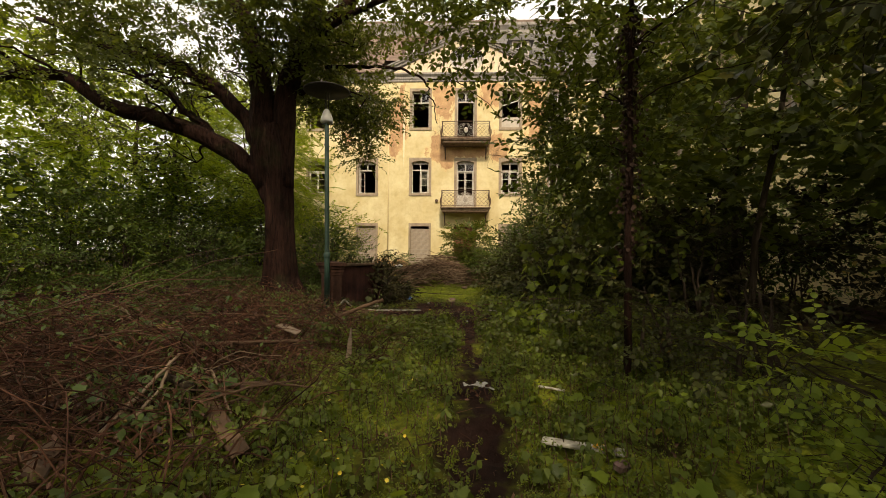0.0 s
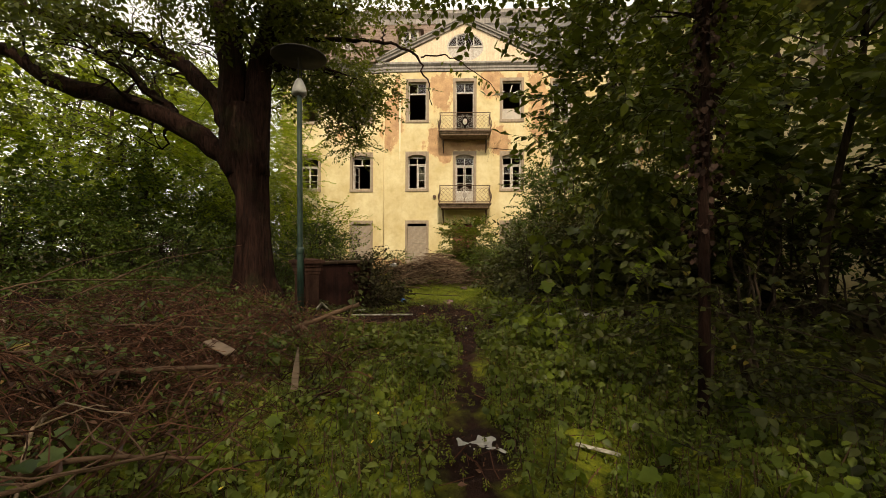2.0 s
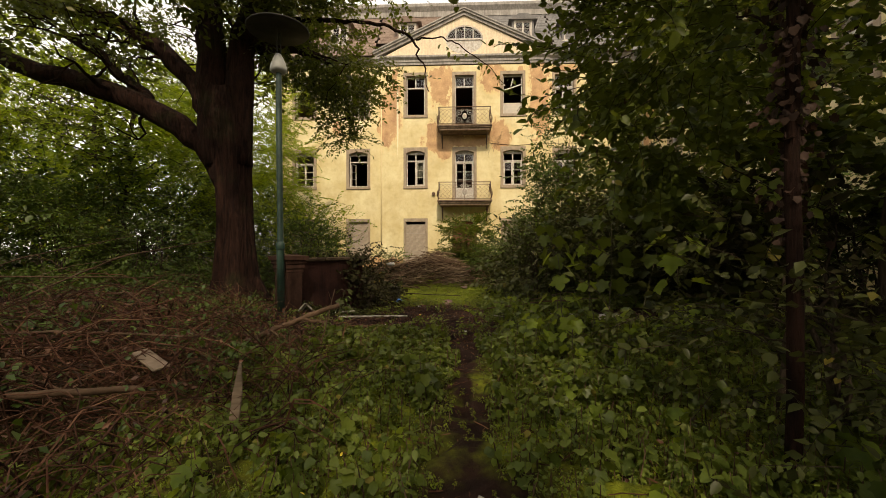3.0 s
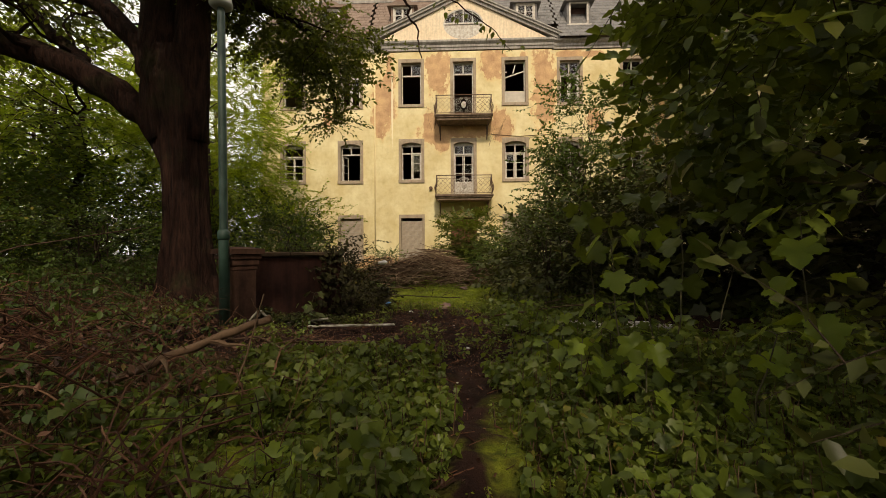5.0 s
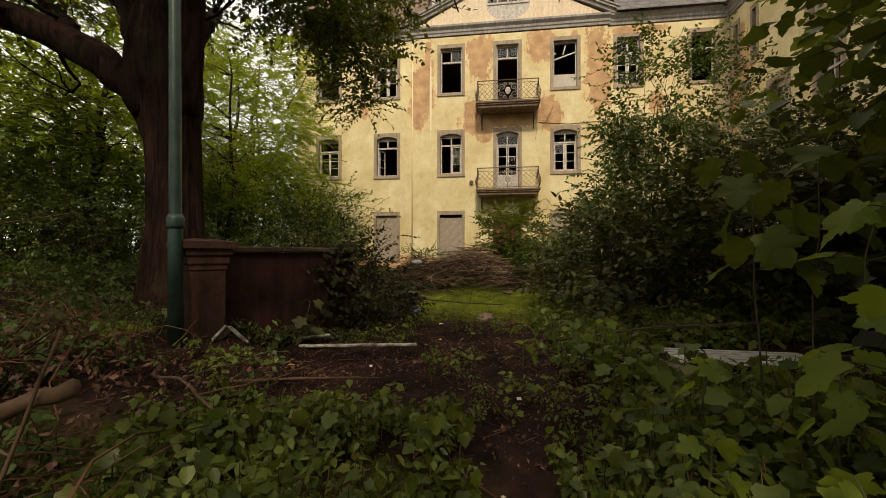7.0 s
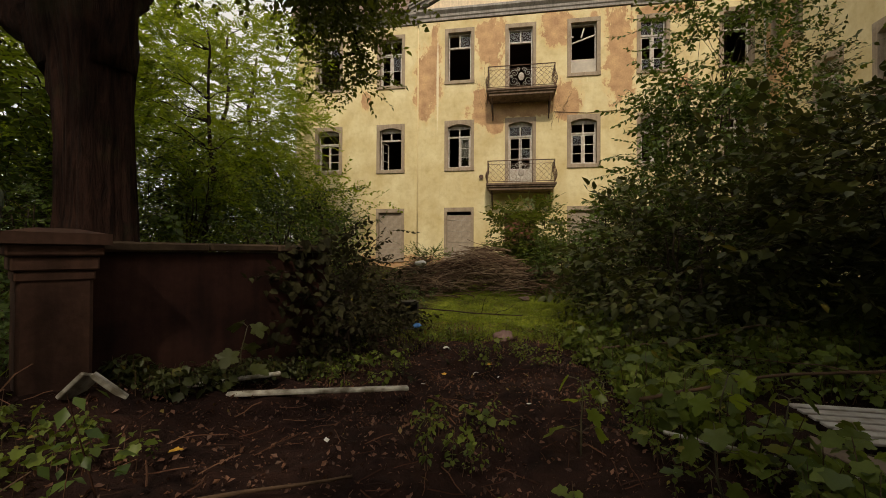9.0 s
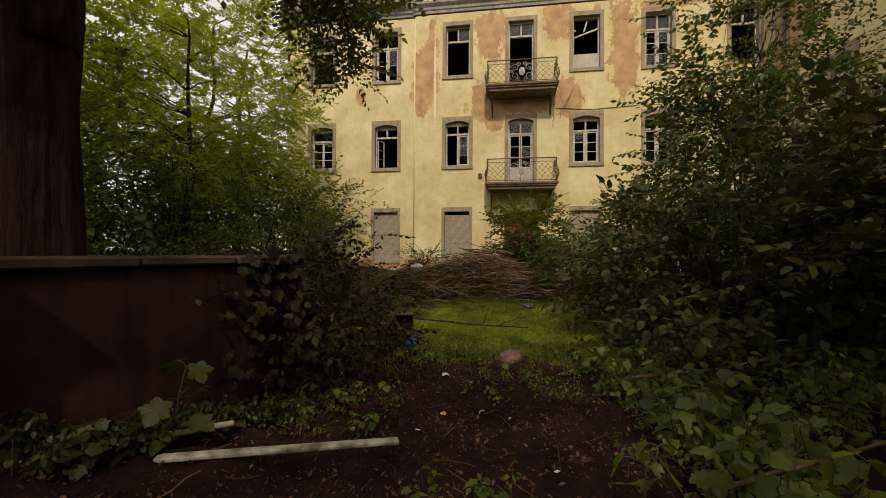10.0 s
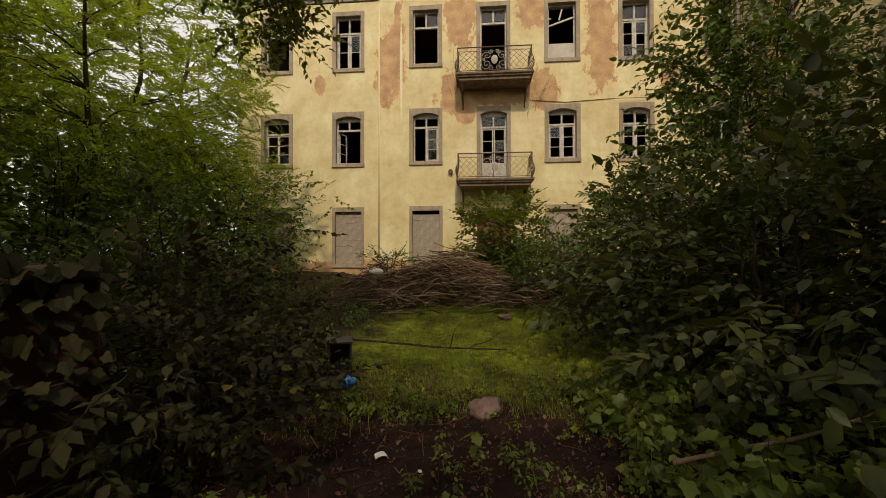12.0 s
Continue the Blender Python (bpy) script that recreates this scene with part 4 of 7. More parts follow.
    def dormer(x, w, h, material, dark):
        z0 = 11.75
        y = eave_y + (z0 - eave_z) / (break_z - eave_z) * (break_y - eave_y) + 0.05
        NUMBER[0] += 1
        ob = new("window_%d" % NUMBER[0])
        ob.matrix_basis = pose(x - w / 2, y, z0)
        tagged(ob, "roof dormer with a dark empty opening" if dark else "roof dormer with a white casement and louvred cheek", "window", kind="structure")
        part("cheek", boxes((-0.1, 0.0, 0, 1.3, -0.2, h)), material, ob)
        part("cheek", boxes((w, w + 0.1, 0, 1.3, -0.2, h)), material, ob)
        part("dormer_roof", prism(bmesh.new(), [(-0.28, h - 0.02), (w + 0.28, h - 0.02), (w * 0.75, h + 0.28), (w * 0.25, h + 0.28)], -0.16, 1.6), material, ob)
        part("window_frame", boxes((0, 0.08, -0.03, 0.06, 0, h), (w - 0.08, w, -0.03, 0.06, 0, h), (0.08, w - 0.08, -0.03, 0.06, 0, 0.08), (0.08, w - 0.08, -0.03, 0.06, h - 0.08, h), (-0.12, w + 0.12, -0.1, 0.05, -0.06, 0)), WHITE, ob)
        # dark sheet standing in for the unlit loft
        part("shade_backing", boxes((0, w, 0.5, 0.52, -0.1, h)), ROOM, ob)
        if not dark:
            hang("sash", ob, (0.08, 0.02, 0.08), w / 2 - 0.08, h - 0.16, 1, 3, (0, 1, 2))
            hang("sash", ob, (w / 2, 0.02, 0.08), w / 2 - 0.08, h - 0.16, 1, 3, (0, 1, 2))

    dormer(-2.35, 0.95, 1.15, TILE, False)
    dormer(3.75, 0.95, 1.15, SLATE, False)
    dormer(6.35, 0.95, 1.15, SLATE, True)
    dormer(-6.0, 0.95, 1.15, TILE, False)


roof()


# ---- balconies ----
def balcony(z, label, rail):
    """Stone slab on iron consoles with a bellied wrought-iron railing; z: top of the slab."""
    w, d = 2.62, 0.95
    cx = 0.655
    ob = thing("balcony", (cx, FY, z), 0, label, "balcony", "balconies on the facade")
    half = w / 2
    part("slab", boxes((-half, half, -d, -0.002, -0.13, 0), (-half - 0.05, half + 0.05, -d - 0.05, -0.002, -0.06, 0.03), (-half + 0.06, half - 0.06, -d + 0.06, -0.002, -0.24, -0.13)), BALCONY_STONE, ob, bevel=0.015)
    for s in (-1, 1):
        g = Geo()
        x = s * (half - 0.18)
        t = np.linspace(0, 1, 14)
        g.tube(np.stack((np.full(14, x), -0.03 - (d - 0.2) * t, -0.8 + 0.54 * t ** 2.2), 1), 0.028, 6)
        g.tube(np.stack((np.full(2, x), (-0.02, -0.02), (-0.95, -0.25)), 1), 0.024, 6)
        a = np.linspace(0, 7.5, 22)
        g.tube(np.stack((np.full(22, x), -0.3 + 0.15 * (1 - a / 9) * np.cos(a), -0.42 + 0.15 * (1 - a / 9) * np.sin(a)), 1), 0.013, 5)
        g.make("bracket", [IRON], ob, "rusty scrolled iron bracket", True)

    def belly(s):
        return 0.09 * math.sin(math.pi * min(1, max(0, s * 1.5))) if s < 0.66 else 0.0

    H = 0.86
    # plan of the railing: left side, front, right side
    def on(u, s):
        """u along the railing from the wall round to the wall, s its height from 0 to 1."""
        out = belly(s)
        dd = d - 0.03
        hw = half - 0.02
        if u < dd:
            return (-hw - out, -u, 0.05 + H * s)
        if u < dd + 2 * hw:
            return (-hw + (u - dd), -dd - out, 0.05 + H * s)
        return (hw + out, -dd + (u - dd - 2 * hw), 0.05 + H * s)

    total = 2 * (d - 0.03) + 2 * (half - 0.02)
    corners = (0.0, d - 0.03, d - 0.03 + 2 * (half - 0.02), total - 1e-4)
    for name, s, r in (("top_rail", 1.0, 0.02), ("middle_rail", 0.84, 0.009), ("bottom_rail", 0.04, 0.014)):
        g = Geo()
        for a, b in zip(corners, corners[1:]):
            g.tube([on(a + 1e-4, s), on((a + b) / 2, s), on(b - 1e-4, s)], r, 5)
        g.make(name, [IRON], ob)
    for u in (corners[0] + 0.03, corners[1], (corners[1] + corners[2]) / 2 - 0.45, (corners[1] + corners[2]) / 2 + 0.45, corners[2], corners[3] - 0.03):
        g = Geo()
        g.tube([on(u, s) for s in np.linspace(0, 1.0, 9)], 0.012, 5)
        g.make("post", [IRON], ob)
    # lattice of crossing bars, left open where the cartouche sits
    mid0, mid1 = (corners[1] + corners[2]) / 2 - 0.45, (corners[1] + corners[2]) / 2 + 0.45
    for side, (a, b) in enumerate(((corners[0], corners[1]), (corners[1], mid0), (mid1, corners[2]), (corners[2], corners[3]))):
        cells = max(2, round((b - a) / 0.2))
        step = (b - a) / cells
        for k in range(-3, cells + 1):
            for way in (1, -1):
                pts = []
                for s in np.linspace(0.05, 0.84, 10):
                    run_u = (k + (s - 0.05) / 0.79 * 3) * step
                    u = a + run_u if way == 1 else b - run_u
                    if a - 1e-6 <= u <= b + 1e-6:
                        pts.append(on(u + 0.018 * math.sin(s * 16), s))
                if len(pts) > 2:
                    g = Geo()
                    g.tube(pts, 0.009, 3)
                    g.make("lattice_bar", [IRON], ob)
        for k in range(cells):
            g = Geo()
            uu = a + (k + 0.5) * step
            t = np.linspace(0, 2 * np.pi, 9)
            g.tube([on(min(b, max(a, uu + 0.06 * math.cos(q))), 0.92 + 0.06 * math.sin(q)) for q in t], 0.008, 3)
            g.make("ring", [rail], ob)
    # cartouche with scrolls
    uc = (mid0 + mid1) / 2
    for sx in (-1, 1):
        for cu, cs, r0, sgn in ((0.26, 0.62, 0.16, 1), (0.28, 0.25, 0.17, -1), (0.12, 0.82, 0.09, -1), (0.13, 0.1, 0.09, 1), (0.38, 0.44, 0.07, 1)):
            a = np.linspace(0, 9.5, 26)
            rr = r0 * (1 - a / 11)
            g = Geo()
            g.tube([on(uc + sx * (cu + r * math.cos(q)), min(0.98, max(0.02, cs + sgn * r * math.sin(q) / H))) for r, q in zip(rr, a)], 0.013, 4)
            g.make("scroll", [rail], ob, "pale flaking scroll")
    bm = bmesh.new()
    bmesh.ops.create_uvsphere(bm, u_segments=12, v_segments=8, radius=1.0)
    p0 = on(uc, 0.42)
    for v in bm.verts:
        v.co = Vector((p0[0] + v.co.x * 0.12, p0[1] - 0.02 + v.co.y * 0.025, p0[2] + v.co.z * 0.16))
    part("shield", bm, IRON_PALE, ob, "oval metal shield", smooth=True)


balcony(7.0, "weathered stone balcony with a bellied wrought-iron railing, upper storey", IRON_PALE)
balcony(3.26, "weathered stone balcony with rusty railing above the garden door", IRON_PALE)


def downpipe(name, x, y, z0, z1, label, material):
    ob = thing(name, (x, y, z0), 0, label, "downpipe")
    g = Geo()
    g.tube([(0, 0, 0), (0, 0, (z1 - z0) / 2), (0, 0, z1 - z0)], 0.036, 10)
    g.make("pipe", [material], ob, smooth=True)
    for z in np.arange(0.4, z1 - z0, 1.9):
        g = Geo()
        g.tube([(0, 0, z), (0, 0, z + 0.05)], 0.044, 10)
        g.make("clamp", [material], ob)


downpipe("downpipe", MID0 - 0.04, SIDE - 0.037, 0.0, TOP, "painted downpipe beside the projecting middle bays", PIPE_YELLOW)
downpipe("downpipe", RIGHT - 0.1, SIDE - 0.08, 0.0, TOP, "dull zinc downpipe in the inner corner", ZINC)
downpipe("downpipe", LEFT + 0.06, SIDE - 0.08, 0.0, TOP, "dull zinc downpipe at the corner of the house", ZINC)
g = Geo()
g.tube([(2.0, FY - 0.02, 6.32), (3.3, FY - 0.02, 6.2), (5.0, FY - 0.02, 6.28), (7.0, FY + 0.08, 6.3)], 0.012, 4)
tagged(g.make("cable", [IRON]), "thin sagging cable across the facade", "cable")
g = Geo()
g.tube([(-0.95, FY + 0.05, 3.72), (-0.95, FY - 0.1, 3.72)], 0.09, 10)
tagged(g.make("vent_pipe", [IRON]), "short rusty flue stub in the facade", "pipe")


def dead_creeper(label, roots, reach, count, spread):
    """Bare creeper stems clinging to the facade, fanned out from a root."""
    x0, z0 = roots
    ob = thing("dead_creeper", (x0, FY - 0.012, z0), 0, label, "creeper")
    for _ in range(count):
        dx, dz = reach[0] * rng.uniform(0.6, 1.1) + rng.normal(0, spread), reach[1] * rng.uniform(0.55, 1.1)
        w = wander((rng.normal(0, spread), 0, rng.normal(0, spread)), (dx, 0, dz), 9, 0.0, 0.03)
        w[:, 1] = -np.abs(w[:, 1]) * 0.2
        g = Geo()
        g.tube(w, np.linspace(0.006, 0.003, 9), 4)
        for _ in range(3):
            j = rng.integers(2, 8)
            e = wander(w[j], w[j] + np.array((rng.normal(0, 0.22), 0, rng.normal(0, 0.22))), 5, 0.0, 0.05)
            e[:, 1] = w[j, 1] - 0.004
            g.tube(e, np.linspace(0.004, 0.002, 5), 3)
        g.make("stem", [DEADWOOD], ob, smooth=True)


dead_creeper("bare twiggy creeper on the wall beside the upper balcony", (-0.75, 6.6), (0.1, 2.2), 8, 0.18)
dead_creeper("bare twiggy creeper on the wall beside the upper balcony", (2.15, 5.9), (0.35, 1.3), 7, 0.16)


# ---- lamp and garden wall ----
def street_lamp():
    ob = thing("street_lamp", (-2.05, 4.53, -0.22), 0, "green park lamp with wide flat hat beside the pier", "lamp")
    ob.matrix_basis = pose(-2.05, 4.53, -0.22, 0, -0.7, 0)
    pole = part("pole", lathe(bmesh.new(), [(0.052, 0), (0.05, 0.96), (0.047, 1.0), (0.042, 1.03), (0.038, 3.36), (0.033, 3.39)], 18), POST, ob, smooth=True)
    part("collar", lathe(bmesh.new(), [(0.052, 0.93), (0.06, 0.95), (0.06, 1.01), (0.045, 1.04)], 18), POST, pole, smooth=True)
    part("housing", lathe(bmesh.new(), [(0.04, 3.34), (0.08, 3.345), (0.112, 3.37), (0.112, 3.395), (0.096, 3.47), (0.06, 3.56), (0.035, 3.6), (0.02, 3.61)], 22), LAMP_GREY, ob, "grey bell-shaped lamp housing", smooth=True)
    hat = part("hat", lathe(bmesh.new(), [(0.40, 3.92), (0.41, 3.935), (0.33, 3.97), (0.12, 4.0), (0.03, 4.03)], 30), LAMP_HAT, ob, "wide dark dished hat", smooth=True)
    for a in (0.4, 2.5, 4.6):
        part("stem", lathe(bmesh.new(), [(0.009, 3.58), (0.009, 3.97)], 8, (0.03 * math.cos(a), 0.03 * math.sin(a))), LAMP_HAT, hat)


street_lamp()
WALL_TURN = math.degrees(math.atan2(1.15, 0.52))   # the wall's line


def garden_wall():
    # pier: local x runs along the wall, away from the gateway
    pier = thing("wall_pier", (-2.06, 4.80, -0.4), 60, "red-brown rendered gate pier with a moulded stone cap", "pier")
    part("shaft", boxes((-0.135, 0.135, -0.135, 0.135, 0, 0.89)), PIER_LIT, pier, bevel=0.015)
    part("plinth", boxes((-0.148, 0.148, -0.148, 0.148, 0, 0.16)), PIER_LIT, pier, bevel=0.015)
    part("neck", boxes((-0.143, 0.143, -0.143, 0.143, 0.79, 0.84), (-0.155, 0.155, -0.155, 0.155, 0.84, 0.91), (-0.172, 0.172, -0.172, 0.172, 0.91, 0.965)), PIER_LIT, pier, bevel=0.008)
    bm = boxes((-0.195, 0.195, -0.195, 0.195, 0.967, 1.02))
    top = [bm.verts.new((x * 0.18, y * 0.18, 1.021)) for x, y in ((-1, -1), (1, -1), (1, 1), (-1, 1))]
    tip = [bm.verts.new((x * 0.08, y * 0.08, 1.045)) for x, y in ((-1, -1), (1, -1), (1, 1), (-1, 1))]
    for i in range(4):
        bm.faces.new((top[i], top[(i + 1) % 4], tip[(i + 1) % 4], tip[i]))
    bm.faces.new(tip)
    part("cap", bm, PIER_LIT, pier, "chipped flat stone cap")
    wall = thing("garden_wall", (-2.1, 5.12, -0.4), WALL_TURN, "low dark red-brown garden wall with stone coping, ivy at its end", "wall")
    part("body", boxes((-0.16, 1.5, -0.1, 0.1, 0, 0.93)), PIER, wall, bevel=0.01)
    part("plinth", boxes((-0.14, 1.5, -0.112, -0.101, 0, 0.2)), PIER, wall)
    for k in range(3):
        part("coping", boxes((0.006 + k * 0.5 - 0.14 * (k == 0), 0.494 + k * 0.5, -0.14, 0.14, 0.932 + 0.004 * (k % 2), 0.99)), COPING, wall, bevel=0.012)
    kerb = thing("kerb_stone", (-3.6, 6.2, float(ground_z(-3.6, 6.2)) - 0.05), 8, "mossy kerb stone edging the upper bank", "kerb")
    part("stone", boxes((-1.1, 1.1, -0.1, 0.1, 0, 0.16)), COPING, kerb, bevel=0.02)


garden_wall()


# ---- trees ----
def crown_of(ob, name, sprays, places, dirs, size, mats, label="", tilt=0.45, spread=0.25):
    """A crown from several kinds of leafy twig, set at the places and growing along dirs."""
    g = Geo()
    kind = rng.integers(0, len(sprays), len(places))
    tn = outward(dirs, tilt)
    sz = size * rng.uniform(1 - spread, 1 + spread, len(places))
    for k, (v, f, m) in enumerate(sprays):
        pick = kind == k
        g.scatter(v, f, places[pick], tn[pick], sz[pick], m)
    return g.make(name, mats, ob, label, True)


def ball(n, centre, radii, hollow=0.5):
    """Places in an ellipsoid, fewer towards its middle, and their outward directions."""
    d = rng.normal(size=(n, 3))
    d /= np.linalg.norm(d, axis=1)[:, None]
    r = (hollow ** 3 + (1 - hollow ** 3) * rng.random(n)) ** (1 / 3)
    return np.asarray(centre) + d * r[:, None] * np.asarray(radii), d


def clumps(n_clumps, per, centre, radii, clump, hollow=0.55, keep=None):
    """Leafy clumps spread over a crown: an uneven outline with gaps between."""
    c, d = ball(n_clumps, centre, radii, hollow)
    if keep is not None:
        ok = keep(c)
        c, d = c[ok], d[ok]
    n = len(c)
    scale = clump * rng.uniform(0.6, 1.35, n)
    off = rng.normal(size=(n, per, 3)) * scale[:, None, None] * np.array((0.55, 0.55, 0.33))
    places = (c[:, None, :] + off).reshape(-1, 3)
    dirs = (d[:, None, :] * 0.8 + off / (scale[:, None, None] + 1e-6) + np.array((0, 0, 0.1))).reshape(-1, 3)
    return places, dirs, c


TREE_SPRAYS = [spray(OVATE if k % 3 == 0 else SIMPLE, 12, 0.10, 0.5, 0.3, flat=0.5) for k in range(6)]
PINNATE_SPRAYS = [spray(SIMPLE, 17, 0.085, 0.42, 0.4, True) for _ in range(5)]
SHRUB_SPRAYS = [spray(SIMPLE if k % 2 else OVATE, 11, 0.075, 0.42, 0.1, flat=0.45) for k in range(6)]
HAZEL_SPRAYS = [spray(OVATE if k % 3 == 0 else BROAD, 11, 0.088, 0.5, 0.15, flat=0.4) for k in range(6)]
FAR_SPRAYS = [spray(SIMPLE if k % 2 else OVATE, 9, 0.10, 0.5, 0.15, flat=0.4) for k in range(5)]
DOGWOOD_SPRAYS = [spray(ROUND, 10, 0.066, 0.42, 0.1, flat=0.35) for _ in range(4)]
ELDER_SPRAYS = [spray(OVATE, 9, 0.15, 0.5, 0.3, True) for _ in range(4)]
MAPLE_SPRAYS = [spray(MAPLE_LOW, 7, 0.14, 0.45, 0.2, flat=0.4) for _ in range(5)]


def old_tree():
    ob = thing("old_tree", (-3.8, 6.5, 0.0), 0, "huge old spreading tree with dark furrowed trunk and low limbs", "tree")
    base = np.array((-3.8, 6.5, 0.0))
    g = Geo()
    z = np.array((-0.4, -0.1, 0.2, 0.9, 1.6, 2.0, 2.5, 3.2, 3.7))
    r = np.array((0.56, 0.46, 0.37, 0.31, 0.295, 0.30, 0.34, 0.40, 0.30))
    x = np.array((0.05, 0.03, 0, 0, -0.03, -0.05, -0.09, -0.16, -0.2))
    zz = np.linspace(-0.4, 3.7, 40)
    sides = 96
    ang = np.arange(sides) * 2 * np.pi / sides
    prof = np.interp(zz, z, r)
    flute = 1 + 0.07 * np.sin(ang * 5 + 0.6)[None, :] + 0.03 * np.sin(ang * 11)[None, :] + 0.022 * np.sin(ang[None, :] * 27 + 1.5 * np.sin(zz[:, None] * 2.6)) + 0.014 * np.sin(ang[None, :] * 41 + 2 * np.sin(zz[:, None] * 3.7 + 1)) + 0.02 * np.sin(zz[:, None] * 4 + ang[None, :] * 3)
    flare = 1 + 0.22 * np.clip(0.4 - zz, 0, 1)[:, None] * (np.sin(ang * 4)[None, :])
    rad = prof[:, None] * flute * flare
    ring = np.stack((np.interp(zz, z, x)[:, None] + rad * np.cos(ang), rad * np.sin(ang), np.repeat(zz[:, None], sides, 1)), -1)
    i = np.arange(39)[:, None] * sides
    s = np.arange(sides)[None, :]
    t = (s + 1) % sides
    q = np.stack((i + s, i + t, i + sides + t, i + sides + s), -1).reshape(-1, 4)
    g.add(ring.reshape(-1, 3), np.vstack((q[:, (0, 1, 2)], q[:, (0, 2, 3)])))
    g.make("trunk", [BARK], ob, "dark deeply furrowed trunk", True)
    # main limbs: from, through, to, girth
    limbs = [
        ([(-0.1, 0, 1.9), (-0.35, -0.02, 2.4), (-0.62, -0.05, 2.72), (-1.04, -0.1, 3.12), (-1.78, -0.2, 3.48), (-2.78, -0.3, 3.84), (-3.65, -0.4, 4.0), (-3.95, -0.45, 4.12), (-4.35, -0.5, 4.52), (-4.85, -0.55, 4.76), (-5.45, -0.6, 4.84), (-6.1, -0.6, 4.56), (-7.5, -0.5, 4.6)], 0.25, 0.07),
        ([(-0.2, 0.05, 2.8), (-0.66, 0.1, 3.5), (-1.14, 0.2, 4.25), (-1.95, 0.3, 4.88), (-3.1, 0.4, 5.5), (-4.0, 0.45, 5.7), (-4.8, 0.5, 5.82), (-5.4, 0.5, 6.2), (-6.5, 0.5, 6.6)], 0.20, 0.06),
        ([(-0.25, 0, 2.3), (-0.42, 0, 3.4), (-0.50, 0.05, 4.6), (-0.56, 0.05, 5.3), (-0.82, 0.05, 6.0), (-1.17, 0, 6.7), (-1.9, -0.3, 8.6)], 0.30, 0.16),
        ([(0.02, 0, 2.3), (0.04, 0.02, 3.4), (0.06, 0.05, 4.5), (0.24, 0.05, 5.15), (0.46, 0.05, 5.75), (0.86, 0, 6.7), (1.3, -0.3, 8.6)], 0.27, 0.16),
        ([(0.15, 0, 4.6), (0.45, -0.05, 5.25), (0.95, -0.1, 5.95), (1.7, -0.2, 6.5), (2.7, -0.5, 7.3)], 0.21, 0.08),
        ([(0.5, -0.1, 5.3), (1.1, -0.5, 5.55), (1.8, -0.9, 5.75), (2.7, -1.2, 5.9), (3.9, -1.6, 6.2), (5.2, -2.0, 6.4)], 0.09, 0.02),
        ([(-1.6, -0.15, 3.4), (-1.9, 0.2, 3.75), (-2.6, 0.5, 4.2), (-3.3, 0.6, 4.9), (-4.1, 0.7, 5.3)], 0.13, 0.04),
        ([(0.35, 0.2, 4.6), (0.7, 1.2, 5.1), (0.9, 2.6, 5.5), (0.9, 4.0, 5.2), (0.9, 4.8, 4.5)], 0.12, 0.02),
        ([(0.9, 0.3, 5.2), (1.8, 0.8, 5.45), (2.6, 1.1, 5.5), (3.2, 1.25, 5.3), (3.4, 1.3, 4.75), (3.5, 1.35, 4.2)], 0.05, 0.010),
        ([(3.25, 1.25, 5.25), (3.7, 1.3, 5.35), (4.2, 1.4, 5.2), (4.8, 1.5, 4.8), (5.2, 1.6, 4.4)], 0.02, 0.006),
        ([(-0.2, 0.2, 3.0), (-0.9, 1.5, 4.4), (-1.8, 3.0, 5.6), (-2.6, 4.2, 6.4)], 0.2, 0.05),
    ]
    for pts, r0, r1 in limbs:
        p = np.array(pts, float)
        k = np.linspace(0, len(p) - 1, 26)
        line = np.stack([np.interp(k, np.arange(len(p)), p[:, a]) for a in range(3)], 1)
        for _ in range(3):
            line[1:-1] = (line[:-2] + 2 * line[1:-1] + line[2:]) / 4
        line[2:] += rng.normal(0, 0.02, (24, 3))
        g = Geo()
        g.tube(line, np.linspace(r0, r1, 26), 14 if r0 > 0.1 else 7, lump=0.05)
        # smaller boughs along the limb
        for _ in range(int(4 + r0 * 16)):
            j = rng.integers(7, 25)
            if p[-1][0] > 3 and r0 < 0.1:
                break
            d = rng.normal(size=3) * np.array((1, 1, 0.6)) + np.array((0, 0, 0.5))
            d /= np.linalg.norm(d)
            w = wander(line[j], line[j] + d * rng.uniform(0.7, 2.0), 8, wild=0.09)
            g.tube(w, np.linspace(0.045, 0.008, 8) * rng.uniform(0.5, 1.1), 5)
            for _ in range(2):
                e = wander(w[5], w[5] + rng.normal(size=3) * 0.6, 6, wild=0.1)
                g.tube(e, np.linspace(0.014, 0.004, 6), 4)
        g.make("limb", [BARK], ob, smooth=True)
    # crown
    P, D = [], []
    def put(n, per, c, r, size, hollow=0.3, keep=None):
        a, b, _ = clumps(int(n * 0.78), per, c, r, size * 0.85, hollow, keep)
        P.append(a)
        D.append(b)
    put(92, 13, (-0.8, -0.3, 7.4), (4.8, 4.6, 2.3), 0.85)
    put(46, 13, (-1.6, -1.6, 5.6), (2.6, 1.4, 0.9), 0.6)
    put(18, 13, (-3.4, 1.0, 6.4), (2.2, 1.6, 1.2), 0.7)
    put(34, 12, (-4.4, -1.4, 4.9), (3.0, 2.2, 0.9), 0.7)
    put(22, 12, (-5.5, 1.5, 5.2), (2.6, 2.6, 1.6), 0.8)
    put(22, 12, (0.2, 2.2, 5.3), (0.9, 1.2, 0.8), 0.5)
    put(46, 13, (1.1, 1.6, 5.3), (1.0, 2.6, 0.8), 0.55)
    put(22, 12, (0.85, 3.6, 4.9), (0.45, 1.0, 0.6), 0.4)
    put(7, 9, (0.85, 4.4, 4.05), (0.55, 0.25, 0.22), 0.26)
